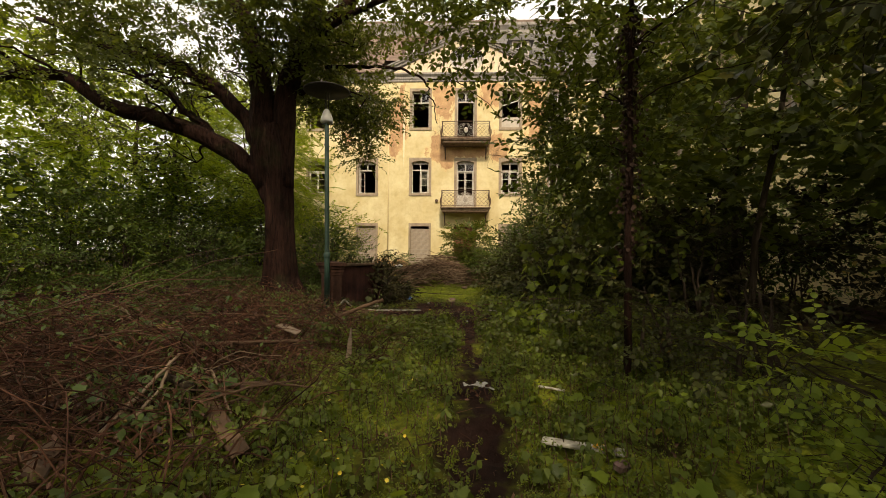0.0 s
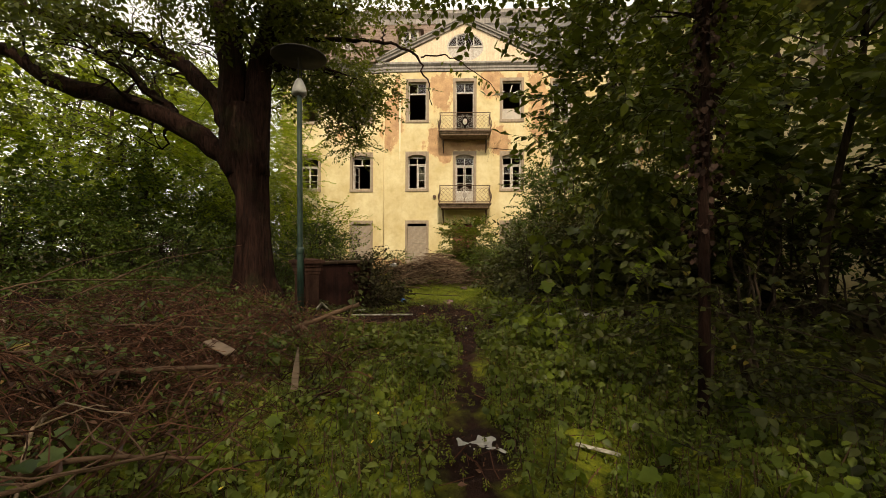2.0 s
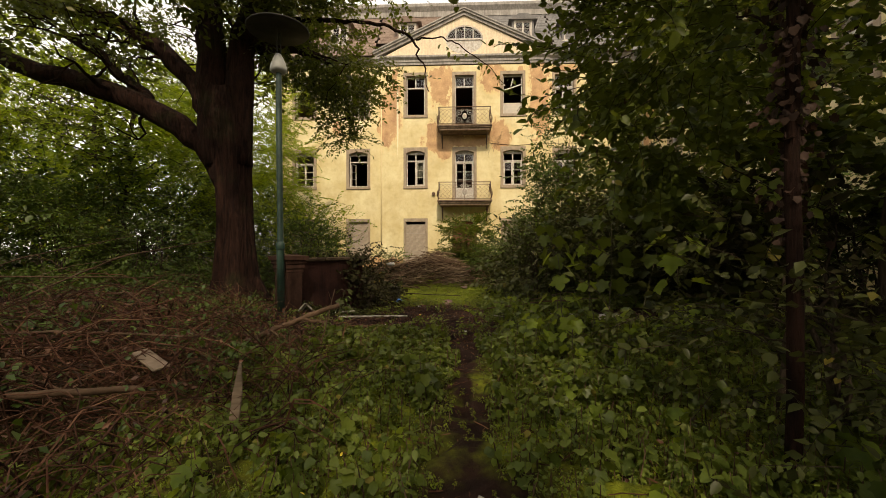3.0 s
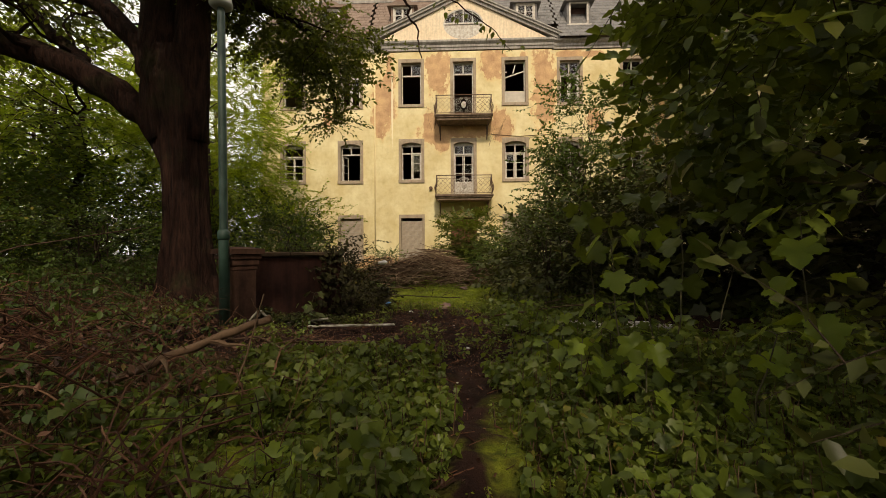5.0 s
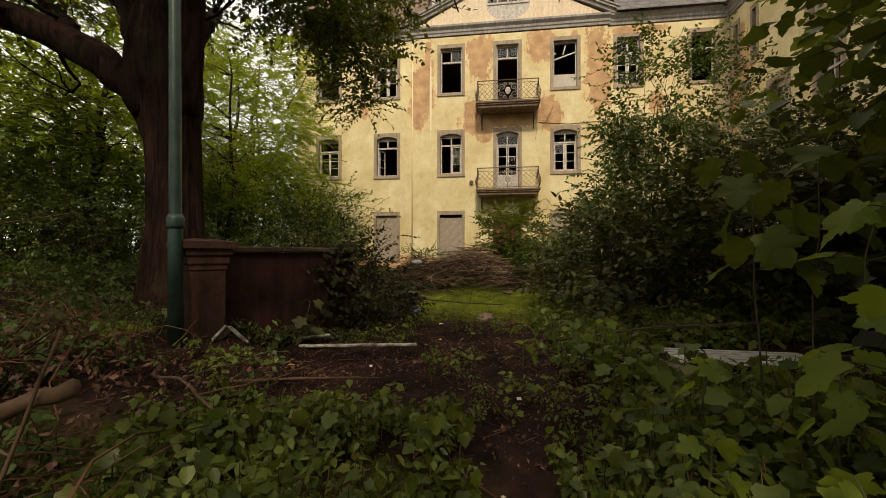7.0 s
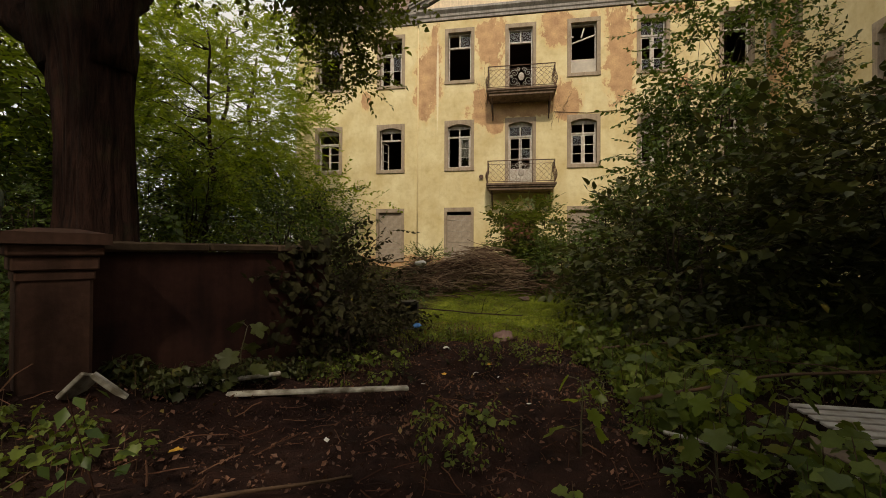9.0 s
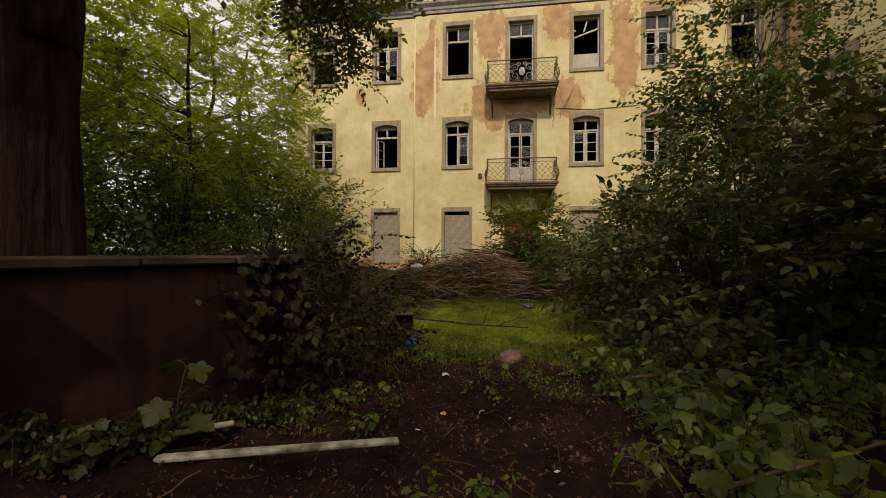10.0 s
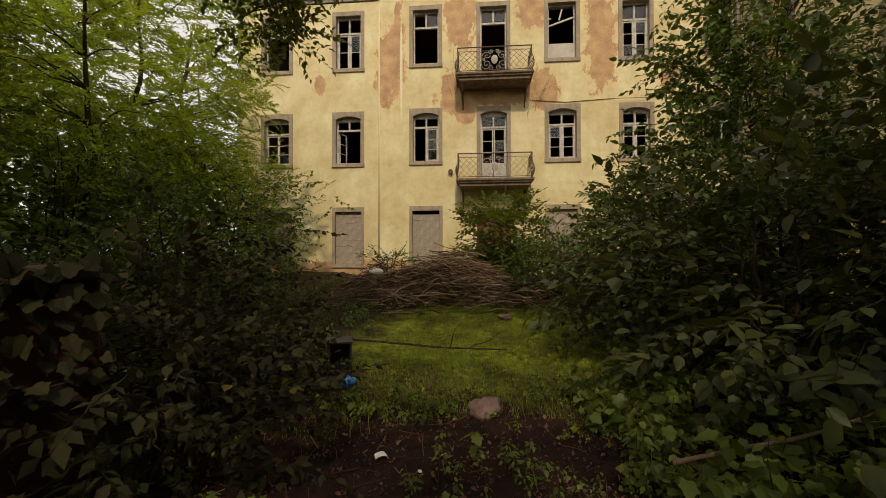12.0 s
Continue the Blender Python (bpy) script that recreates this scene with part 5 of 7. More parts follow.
    put(26, 12, (2.6, -0.6, 6.9), (2.4, 1.9, 0.9), 0.6)
    put(16, 10, (4.4, -1.8, 6.5), (1.6, 1.0, 0.45), 0.5)
    put(16, 10, (0.8, -1.4, 5.6), (1.2, 0.8, 0.35), 0.45)
    P, D = np.vstack(P), np.vstack(D)
    crown_of(ob, "crown", TREE_SPRAYS, P, D, 1.2, [LEAF_TREE, BARK_THIN], "dense small dark green leaves", 0.6)
    # a few leaves on the bare arching bough
    n = 40
    q = np.linspace(0, 1, n)
    pl = np.stack((3.3 + 2.0 * q, 1.28 + 0.35 * q, 5.25 - 0.85 * q ** 1.6), 1) + rng.normal(0, 0.05, (n, 3))
    g = Geo()
    g.scatter(*OVATE, pl[n // 4:], turns(n - n // 4, 0.7, None, -0.8), rng.uniform(0.08, 0.14, n - n // 4))
    g.make("bough_leaves", [LEAF_TREE], ob)


old_tree()


def leafy_tree(name, loc, height, trunk_r, crown, sprays, mats, label, size=1.0, n=(60, 14), clump=0.6, stems=1, lean=0.1, group="", keep=None, hollow=0.35, wild=0.025):
    """A tree or tall shrub: stems with forked boughs and a crown of leafy twigs. crown: list of (centre, radii, clumps)."""
    x, y = loc
    z = float(ground_z(x, y)) - 0.05
    ob = thing(name, (x, y, z), 0, label, "tree" if height > 4.5 else "shrub", group)
    P, D, C = [], [], []
    for c, r, k, *free in crown:
        def world_keep(q):
            return keep(q + np.array((x, y, z))) if keep and not free else np.ones(len(q), bool)
        a, b, cc = clumps(k, n[1], c, r, clump, hollow, world_keep)
        if keep and not free:
            ok = keep(a + np.array((x, y, z)))
            a, b = a[ok], b[ok]
        P.append(a)
        D.append(b)
        C.append(cc)
    C = np.vstack(C)
    for s in range(stems):
        g = Geo()
        off = rng.normal(0, 0.12 * (stems > 1), 2)
        top = np.array((rng.normal(0, lean * height) if stems > 1 else lean * height * 0.5, rng.normal(0, lean * height * 0.5), height * (rng.uniform(0.75, 0.95) if stems == 1 else rng.uniform(0.5, 0.75))))
        line = wander((off[0], off[1], -0.1), top, 12, wild=wild)
        g.tube(line, np.linspace(trunk_r, trunk_r * 0.25, 12), 9 if trunk_r > 0.06 else 6, lump=0.04)
        for c in C[s::stems][:26 if stems == 1 else 10]:
            j = int(np.clip(np.argmin(np.abs(line[:, 2] - (c[2] - 0.35 * np.linalg.norm(c[:2] - line[6, :2])))), 1, 11))
            w = wander(line[j], c, 8, 0.08, 0.05)
            g.tube(w, np.linspace(max(0.005, trunk_r * 0.22), 0.003, 8), 4)
        g.make("trunk" if stems == 1 else "stem", [mats[1]], ob, smooth=True)
    crown_of(ob, "crown", sprays, np.vstack(P), np.vstack(D), size, mats, "", 0.6)
    return ob


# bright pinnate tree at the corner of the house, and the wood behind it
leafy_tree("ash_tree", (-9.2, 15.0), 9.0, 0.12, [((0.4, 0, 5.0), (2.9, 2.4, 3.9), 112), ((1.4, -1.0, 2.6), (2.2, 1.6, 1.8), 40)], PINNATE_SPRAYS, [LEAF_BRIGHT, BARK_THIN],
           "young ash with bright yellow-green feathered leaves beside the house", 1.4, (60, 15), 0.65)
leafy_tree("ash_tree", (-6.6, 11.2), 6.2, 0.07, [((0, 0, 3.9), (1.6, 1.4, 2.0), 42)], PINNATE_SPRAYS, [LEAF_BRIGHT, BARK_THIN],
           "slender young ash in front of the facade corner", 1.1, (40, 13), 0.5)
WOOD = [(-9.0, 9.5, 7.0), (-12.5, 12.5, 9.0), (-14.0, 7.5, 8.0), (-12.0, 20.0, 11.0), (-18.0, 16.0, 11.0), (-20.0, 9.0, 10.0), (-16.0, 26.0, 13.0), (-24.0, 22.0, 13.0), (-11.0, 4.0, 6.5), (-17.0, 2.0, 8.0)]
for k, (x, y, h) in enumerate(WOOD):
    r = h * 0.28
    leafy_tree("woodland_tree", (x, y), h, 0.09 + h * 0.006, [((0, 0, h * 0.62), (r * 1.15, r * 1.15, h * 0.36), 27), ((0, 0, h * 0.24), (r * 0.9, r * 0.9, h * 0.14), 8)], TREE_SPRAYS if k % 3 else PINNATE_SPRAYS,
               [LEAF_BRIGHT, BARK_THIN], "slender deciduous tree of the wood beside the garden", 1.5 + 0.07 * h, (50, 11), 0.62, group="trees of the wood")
# trees and tall shrubs along the other side of the way
def right_keep(c):
    """The thicket leans back from the way: higher leaves stand farther off."""
    x, y, z = c[:, 0], c[:, 1], c[:, 2]
    ok = x > 1.0
    for ex, ey, ez, a, b, top, margin in ((0.36, 0.8, 0.56, 0.10, 0.75, 0.56, 0.12), (0.10, 3.43, 0.58, 0.14, 0.45, 0.7, 0.08), (0.08, 5.0, 0.64, 0.15, 0.5, 0.7, 0.05)):
        d = np.maximum(y - ey, 0.05)
        slope = a + b * np.clip((z - ez) / d, 0, top)
        ok &= (y < ey + 0.5) | (x > ex + slope * d + margin)
    # a dark hollow under the branches, where few leaves grow
    bare = (x > 2.0) & (x < 5.6) & (y > -1.4) & (y < 3.1) & (z > 0.3) & (z < 2.1)
    return ok & ~(bare & (np.modf(np.abs(np.sin(x * 12.7 + y * 31.1 + z * 7.5)) * 437.5)[0] > 0.1))


leafy_tree("elm_tree", (1.69, 0.82), 6.5, 0.034, [((0.75, 0.3, 3.6), (1.6, 1.5, 1.9), 34), ((1.2, 0.8, 1.8), (1.1, 1.2, 0.9), 9), ((0.15, 1.2, 2.5), (0.8, 0.9, 1.0), 36), ((-0.8, 0.3, 3.3), (0.55, 0.6, 0.45), 14, True)], HAZEL_SPRAYS, [LEAF_RIGHT, BARK],
           "young elm with broad toothed leaves and ivy on its stem", 0.8, (60, 16), 0.5, lean=0.01, keep=right_keep, wild=0.005)
# this elm takes the darkened leaf copy: deep shade by colour
leafy_tree("elm_tree", (3.6, 0.2), 7.5, 0.06, [((0.2, -0.4, 4.4), (2.2, 2.0, 2.3), 46), ((0, 0, 1.9), (1.4, 1.5, 0.8), 8)], HAZEL_SPRAYS, [LEAF_SHADED, BARK],
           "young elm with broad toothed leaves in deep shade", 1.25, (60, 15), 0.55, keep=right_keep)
leafy_tree("maple_tree", (4.3, 3.2), 8.0, 0.05, [((0, 0, 4.8), (2.4, 2.2, 2.4), 34), ((-0.6, 0, 2.2), (1.6, 1.4, 1.0), 24), ((-1.7, 0.7, 2.1), (1.2, 1.2, 0.9), 16)], MAPLE_SPRAYS, [LEAF_RIGHT, BARK_THIN],
           "young sycamore with lobed leaves shading the way", 0.9, (60, 11), 0.55, keep=right_keep)
leafy_tree("maple_tree", (6.2, 6.4), 8.5, 0.12, [((0, 0, 5.0), (2.2, 2.3, 2.6), 70), ((0, 0, 2.2), (1.8, 1.8, 1.1), 30)], MAPLE_SPRAYS, [LEAF_RIGHT, BARK_THIN],
           "sycamore with lobed leaves beside the wing", 0.95, (60, 11), 0.6, keep=right_keep)
leafy_tree("maple_tree", (7.3, 1.8), 9.0, 0.13, [((0, 0, 5.2), (2.6, 2.6, 3.0), 36), ((0.1, 0.4, 2.9), (1.8, 2.4, 1.3), 34), ((0, 0, 2.0), (2.0, 2.0, 1.2), 34)], MAPLE_SPRAYS, [LEAF_RIGHT, BARK_THIN],
           "sycamore with lobed leaves in deep shade", 1.0, (60, 11), 0.65, keep=right_keep)
# darkened leaf copy here too, for the gloom behind the bushes
leafy_tree("elm_tree", (7.4, -2.6), 8.5, 0.12, [((0, 0, 5.0), (2.8, 2.6, 2.8), 40), ((0, 0, 2.0), (2.0, 2.0, 1.2), 14)], FAR_SPRAYS, [LEAF_SHADED, BARK_THIN],
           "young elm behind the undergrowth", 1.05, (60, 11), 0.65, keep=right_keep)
# added out of view, large-leaved, only to shade the undergrowth
leafy_tree("elm_tree", (3.6, -3.6), 6.0, 0.07, [((0.5, 0.4, 3.9), (1.3, 1.3, 1.5), 18), ((0.9, 0.3, 2.3), (0.9, 0.9, 0.7), 8)], HAZEL_SPRAYS, [LEAF_RIGHT, BARK_THIN],
           "unseen young elm added to shade the undergrowth", 2.1, (60, 12), 0.6)
# unseen tall trees added behind, over the start of the way, to cast shade
for k, (x, y, h) in enumerate(((-2.0, -7.6, 11.5), (1.2, -8.0, 12.5))):
    leafy_tree("shading_beech", (x, y), h, 0.2, [((-1.2, 1.6, h * 0.68), (3.6, 4.8, h * 0.22), 10 if k else 20)] + ([((-2.6, 6.0, 8.6), (2.7, 2.4, 0.8), 11)] if k else []), TREE_SPRAYS, [LEAF_TREE, BARK_THIN], "unseen tall beech added so its canopy shades the way", 3.0, (50, 9), 1.3, group="beeches over the way")
# the wood behind and beside the way: unseen trees added to cut sky light
for k, (x, y, h) in enumerate(((-13.0, -6.0, 12.0), (-8.5, -13.0, 13.0), (-2.0, -15.0, 13.0), (5.0, -14.0, 13.0), (11.0, -9.0, 12.0), (-19.0, -1.0, 11.0))):
    leafy_tree("woodland_tree", (x, y), h, 0.16, [((0, 0, h * 0.5), (3.6, 3.6, h * 0.46), 50)], TREE_SPRAYS, [LEAF_TREE, BARK_THIN], "unseen tall dense tree added behind the garden to cut sky light", 3.6, (50, 7), 1.3, group="trees of the wood")
for k, (x, y, h) in enumerate(((-13.5, 6.0, 3.2), (-16.0, 10.0, 3.6), (-12.0, 9.0, 3.0), (-18.0, 5.0, 3.6), (-15.0, 14.0, 3.6), (-10.5, 12.5, 3.0), (-22.0, 12.0, 4.2), (-7.6, 13.4, 3.2), (-9.4, 11.2, 3.2), (-11.5, 16.0, 3.6), (-8.2, 17.0, 3.0), (-7.8, 9.2, 2.4), (-10.2, 7.4, 2.8))):
    leafy_tree("shrub", (x, y), h, 0.03, [((0, 0, h * 0.5), (2.2, 1.8, h * 0.55), 38)], FAR_SPRAYS, [LEAF_MID, BARK_THIN], "dark hazel under the trees of the wood", 1.6, (40, 7), 0.6, 3, 0.12, "shrubs of the wood")


def ivy_on(x, y, r, height, n, lean):
    """Half-withered ivy hanging on a stem, in ragged tufts."""
    t = rng.random(n) ** 0.8 * 0.7 + 0.3
    a = rng.uniform(0, 2 * np.pi, n)
    rr = r + rng.random(n) ** 1.6 * 0.13 * (0.55 + 0.45 * np.sin(t * 31 + 2 * np.sin(a)))
    z0 = float(ground_z(x, y))
    places = np.stack((x + lean * t + rr * np.cos(a), y + rr * np.sin(a), z0 + t * height), 1)
    g = Geo()
    g.scatter(*MAPLE_LOW, places, turns(n, 0.5, a - np.pi / 2, -1.1), rng.uniform(0.018, 0.04, n))
    tagged(g.make("ivy", [LEAF_WITHER], smooth=True), "half-withered brown ivy hanging on the stem of the elm", "ivy", kind="stuff")


def ivy_on_wall():
    """Ivy and bramble leaves hanging over the far half of the garden wall."""
    n = 170
    u = 0.85 + 0.65 * rng.random(n) ** 0.7
    h = rng.random(n) ** 0.8
    off = 0.115 + rng.random(n) ** 2 * 0.3 * np.clip(u - 0.3, 0.05, 1) * (1.2 - h)
    a = math.radians(WALL_TURN)
    x = -2.1 + u * math.cos(a) + off * math.sin(a)
    y = 5.12 + u * math.sin(a) - off * math.cos(a)
    z = -0.42 + h * (0.5 + 0.55 * np.clip(u, 0, 1.2) / 1.2)
    g = Geo()
    g.scatter(*MAPLE_LOW, np.stack((x, y, z), 1), turns(n, 0.5, np.full(n, a - np.pi) + rng.normal(0, 0.5, n), -0.9), rng.uniform(0.045, 0.08, n))
    tagged(g.make("ivy", [LEAF_IVY_SHADED]), "dark ivy hanging down the garden wall", "ivy", kind="stuff")


ivy_on_wall()
ivy_on(1.69, 0.82, 0.025, 3.2, 1200, 0.02)
# the thicket between the way and the wing
THICKET = [((3.12, 9.5), 4.9, [((0.1, 0, 3.6), (0.8, 0.7, 1.5), 36), ((-0.15, 0, 2.5), (1.15, 0.9, 0.9), 28), ((-0.05, 0, 1.2), (1.4, 1.0, 1.2), 52)], SHRUB_SPRAYS, "tall airy shrub with upright shoots against the facade"),
           ((2.2, 8.0), 1.9, [((0.1, 0, 0.95), (0.9, 1.0, 0.75), 30)], HAZEL_SPRAYS, "dense hazel shrub beside the lawn"),
           ((3.9, 7.3), 2.9, [((0, 0, 1.4), (1.4, 1.2, 1.05), 50), ((0, 0, 0.5), (1.3, 1.1, 0.5), 16)], HAZEL_SPRAYS, "tall hazel shrub in the thicket"),
           ((2.3, 11.0), 2.6, [((0.2, 0, 1.2), (0.95, 0.9, 1.2), 44)], SHRUB_SPRAYS, "dense shrub beside the lawn"),
           ((4.6, 10.8), 4.4, [((0, 0, 1.8), (1.5, 1.3, 1.5), 50), ((0.1, 0.2, 3.7), (0.6, 0.5, 1.2), 14), ((0, 0, 0.6), (1.5, 1.2, 0.6), 18)], SHRUB_SPRAYS, "tall shrub in front of the facade"),
           ((6.8, 13.4), 5.6, [((0, 0, 1.7), (1.7, 1.5, 1.6), 54), ((0.1, 0, 4.2), (0.75, 0.6, 2.0), 24)], SHRUB_SPRAYS, "tall shrub beside the wing"),
           ((3.4, 13.6), 2.8, [((0, 0, 1.4), (1.4, 1.2, 1.4), 52)], SHRUB_SPRAYS, "dense shrub in front of the facade"),
           ((4.3, 6.3), 1.9, [((0.1, 0, 0.95), (0.85, 0.8, 0.8), 24)], MAPLE_SPRAYS, "young sycamore bush with broad lobed leaves"),
           ((3.5, 2.9), 1.7, [((0.1, 0, 0.85), (1.0, 0.9, 0.7), 26)], HAZEL_SPRAYS, "hazel bush in deep shade"),
           ((4.4, -0.5), 1.5, [((0.1, 0, 0.7), (1.0, 0.9, 0.55), 24)], HAZEL_SPRAYS, "hazel bush at the edge of the way"),
           ((2.05, 1.2), 1.1, [((0, 0, 0.5), (0.45, 0.5, 0.45), 24)], SHRUB_SPRAYS, "low dark bush round the foot of the elm"),
           ((2.5, 0.5), 1.2, [((0, 0, 0.5), (0.7, 0.6, 0.5), 26)], SHRUB_SPRAYS, "low dark bush in the shade"),
           ((5.4, 4.6), 2.4, [((0, 0, 1.2), (1.4, 1.3, 1.0), 32)], FAR_SPRAYS, "hazel bush in deep shade"),
           ((5.2, 1.0), 2.4, [((0, 0, 1.2), (1.5, 1.4, 1.0), 32)], FAR_SPRAYS, "hazel bush in deep shade"),
           ((2.1, 14.8), 2.3, [((0, 0, 1.1), (0.95, 0.8, 1.0), 30)], SHRUB_SPRAYS, "dense shrub before the walled-up window"),
           ((3.0, 12.3), 3.2, [((0, 0, 1.6), (1.1, 0.9, 1.6), 54)], SHRUB_SPRAYS, "tall shrub beside the lawn"),
           ((1.9, 9.6), 1.7, [((0, 0, 0.8), (0.7, 0.8, 0.7), 22)], FAR_SPRAYS, "hazel bush at the edge of the lawn"),
           ((8.3, 4.2), 3.2, [((0, 0, 1.5), (1.4, 1.6, 1.4), 36)], FAR_SPRAYS, "dark hazel at the foot of the wing"),
           ((8.4, 7.4), 3.2, [((0, 0, 1.5), (1.3, 1.7, 1.4), 36)], FAR_SPRAYS, "dark hazel at the foot of the wing"),
           ((8.3, 10.8), 3.4, [((0, 0, 1.6), (1.3, 1.7, 1.5), 36)], FAR_SPRAYS, "dark hazel at the foot of the wing"),
           ((8.6, 0.8), 3.2, [((0, 0, 1.5), (1.4, 1.6, 1.4), 34)], FAR_SPRAYS, "dark hazel at the foot of the wing"),
           ((6.2, 9.2), 3.4, [((0, 0, 1.9), (1.6, 1.4, 1.8), 56)], FAR_SPRAYS, "hazel bush beside the wing")]
# leaf copies by place: shade is in the darker greens, lit shrubs stay mid-green
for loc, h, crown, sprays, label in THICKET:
    leafy_tree("shrub", loc, h, 0.028, crown, sprays, [LEAF_IVY_SHADED if loc[1] < 4.7 and h > 1.3 else LEAF_MID if h in (4.9, 2.6, 4.4, 3.2) else LEAF_SHADED, BARK_THIN], label, 1.0 if h == 4.9 else 0.7 if h < 1.3 else 1.25 if loc[1] < 10 else 1.2, (40, 9 if h < 4.9 else 11), 0.36, 4, 0.05 if h > 4 else 0.12, "shrubs of the thicket", keep=None if h == 4.9 else right_keep)
# shrubs in front of the facade and behind the garden wall
BEHIND = [((0.85, 15.4), 3.2, [((0, 0, 1.65), (1.05, 0.7, 1.0), 46), ((0.1, 0, 0.7), (1.3, 0.8, 0.6), 34)], ELDER_SPRAYS, LEAF_RIGHT, "elder bush with feathered leaves before the garden door"),
          ((1.7, 13.6), 1.7, [((0, 0, 0.8), (0.8, 0.6, 0.8), 34)], SHRUB_SPRAYS, LEAF_MID, "low bush beside the brush pile"),
          ((-2.4, 16.4), 1.6, [((0, 0, 0.8), (0.6, 0.6, 0.6), 14)], SHRUB_SPRAYS, LEAF_MID, "small bush at the foot of the facade"),
          # sunlight on these hazels is put into the bright leaf colour
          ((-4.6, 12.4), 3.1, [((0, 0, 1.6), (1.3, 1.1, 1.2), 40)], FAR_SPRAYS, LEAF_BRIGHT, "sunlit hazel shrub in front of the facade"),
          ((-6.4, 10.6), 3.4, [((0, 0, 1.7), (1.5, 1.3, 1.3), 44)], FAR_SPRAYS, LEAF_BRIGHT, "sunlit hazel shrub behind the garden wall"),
          ((-3.75, 9.6), 2.0, [((0, 0, 1.0), (1.2, 1.0, 0.8), 34)], SHRUB_SPRAYS, LEAF_MID, "dense shrub behind the garden wall"),
          ((-3.95, 11.4), 2.2, [((0, 0, 1.1), (0.9, 0.9, 0.9), 28)], SHRUB_SPRAYS, LEAF_MID, "dense shrub behind the garden wall"),
          ((-1.86, 7.35), 1.35, [((0, 0.05, 0.62), (0.36, 0.5, 0.56), 26)], SHRUB_SPRAYS, LEAF_IVY_SHADED, "dark ivy bush smothering the end of the garden wall"),
          ((-1.44, 6.75), 1.1, [((0, 0, 0.5), (0.3, 0.45, 0.45), 15)], SHRUB_SPRAYS, LEAF_IVY_SHADED, "dark bramble bush at the end of the garden wall"),
          ((-1.72, 7.95), 0.8, [((0, 0, 0.36), (0.24, 0.3, 0.34), 12)], SHRUB_SPRAYS, LEAF_IVY_SHADED, "dark ivy bush beside the metal box"),
          ((-8.4, 7.6), 2.4, [((0, 0, 1.2), (1.6, 1.3, 1.0), 40)], FAR_SPRAYS, LEAF_MID, "hazel shrub on the bank"),
          ((-6.2, 7.4), 1.7, [((0, 0, 0.8), (1.4, 1.0, 0.7), 34)], SHRUB_SPRAYS, LEAF_MID, "low dense shrub behind the old tree"),
          ((-10.5, 5.6), 2.6, [((0, 0, 1.3), (1.7, 1.4, 1.1), 40)], FAR_SPRAYS, LEAF_MID, "hazel shrub at the edge of the wood"),
          ((-8.0, 4.2), 1.5, [((0, 0, 0.7), (1.4, 1.2, 0.6), 30)], SHRUB_SPRAYS, LEAF_MID, "low green bush among the brush"),
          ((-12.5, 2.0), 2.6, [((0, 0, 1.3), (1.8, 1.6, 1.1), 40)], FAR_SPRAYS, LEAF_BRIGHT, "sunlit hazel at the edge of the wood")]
for loc, h, crown, sprays, leaf, label in BEHIND:
    leafy_tree("shrub", loc, h, 0.025, crown, sprays, [leaf, BARK_THIN], label, 0.85, (40, 12), 0.38, 4, 0.14, "shrubs by the wall and the facade")
leafy_tree("shrub", (1.7, -1.25), 0.75, 0.01, [((0.1, 0, 0.3), (0.24, 0.26, 0.3), 18), ((-0.05, 0.3, 0.62), (0.16, 0.12, 0.06), 3)], DOGWOOD_SPRAYS, [LEAF_LUSH, BARK_THIN], "bright green dogwood bush at the edge of the way", 0.6, (40, 8), 0.16, 4, 0.2, "shrubs of the thicket")


# ---- plants near the way ----
def herb(count, leaf, leaf_size, height):
    """One low plant: a few stems with leaves in tiers."""
    g = Geo()
    z = np.sort(rng.uniform(0.25, 1.0, count)) * height
    a = rng.uniform(0, 2 * np.pi) + np.arange(count) * 2.4
    r = rng.uniform(0.01, 0.07, count) * height * 2.5
    lean = rng.normal(0, 0.12, 2) * height
    places = np.stack((r * np.cos(a) + lean[0] * z / height, r * np.sin(a) + lean[1] * z / height, z), 1)
    g.scatter(*leaf, places, turns(count, 0.35, a - np.pi / 2, -0.5), leaf_size * rng.uniform(0.55, 1.2, count))
    g.tube([(0, 0, -0.02), (lean[0] * 0.5, lean[1] * 0.5, height * 0.5), (lean[0], lean[1], height * 0.98)], (0.003, 0.0025, 0.0012), 3, 1, caps=False)
    return np.vstack(g.v), np.vstack(g.f), np.concatenate(g.m)


def sow(name, plants, xy, size, mats, label, category):
    g = Geo()
    kind = rng.integers(0, len(plants), len(xy))
    places = np.column_stack((xy, ground_z(xy[:, 0], xy[:, 1])))
    tn = turns(len(xy), 0.12)
    sz = size * rng.uniform(0.55, 1.3, len(xy))
    for k, (v, f, m) in enumerate(plants):
        pick = kind == k
        g.scatter(v, f, places[pick], tn[pick], sz[pick], m)
    tagged(g.make(name, mats, smooth=True), label, category, kind="stuff")


def field(n, x0, x1, y0, y1, keep):
    xy = np.column_stack((rng.uniform(x0, x1, n), rng.uniform(y0, y1, n)))
    return xy[keep(xy[:, 0], xy[:, 1])]


def patchy(x, y, s=1.0, seed=0.0):
    return 0.5 + 0.25 * np.sin(2.1 * x * s + 1.7 * y * s + seed) + 0.25 * np.sin(-1.3 * x * s + 2.9 * y * s + 2 * seed)


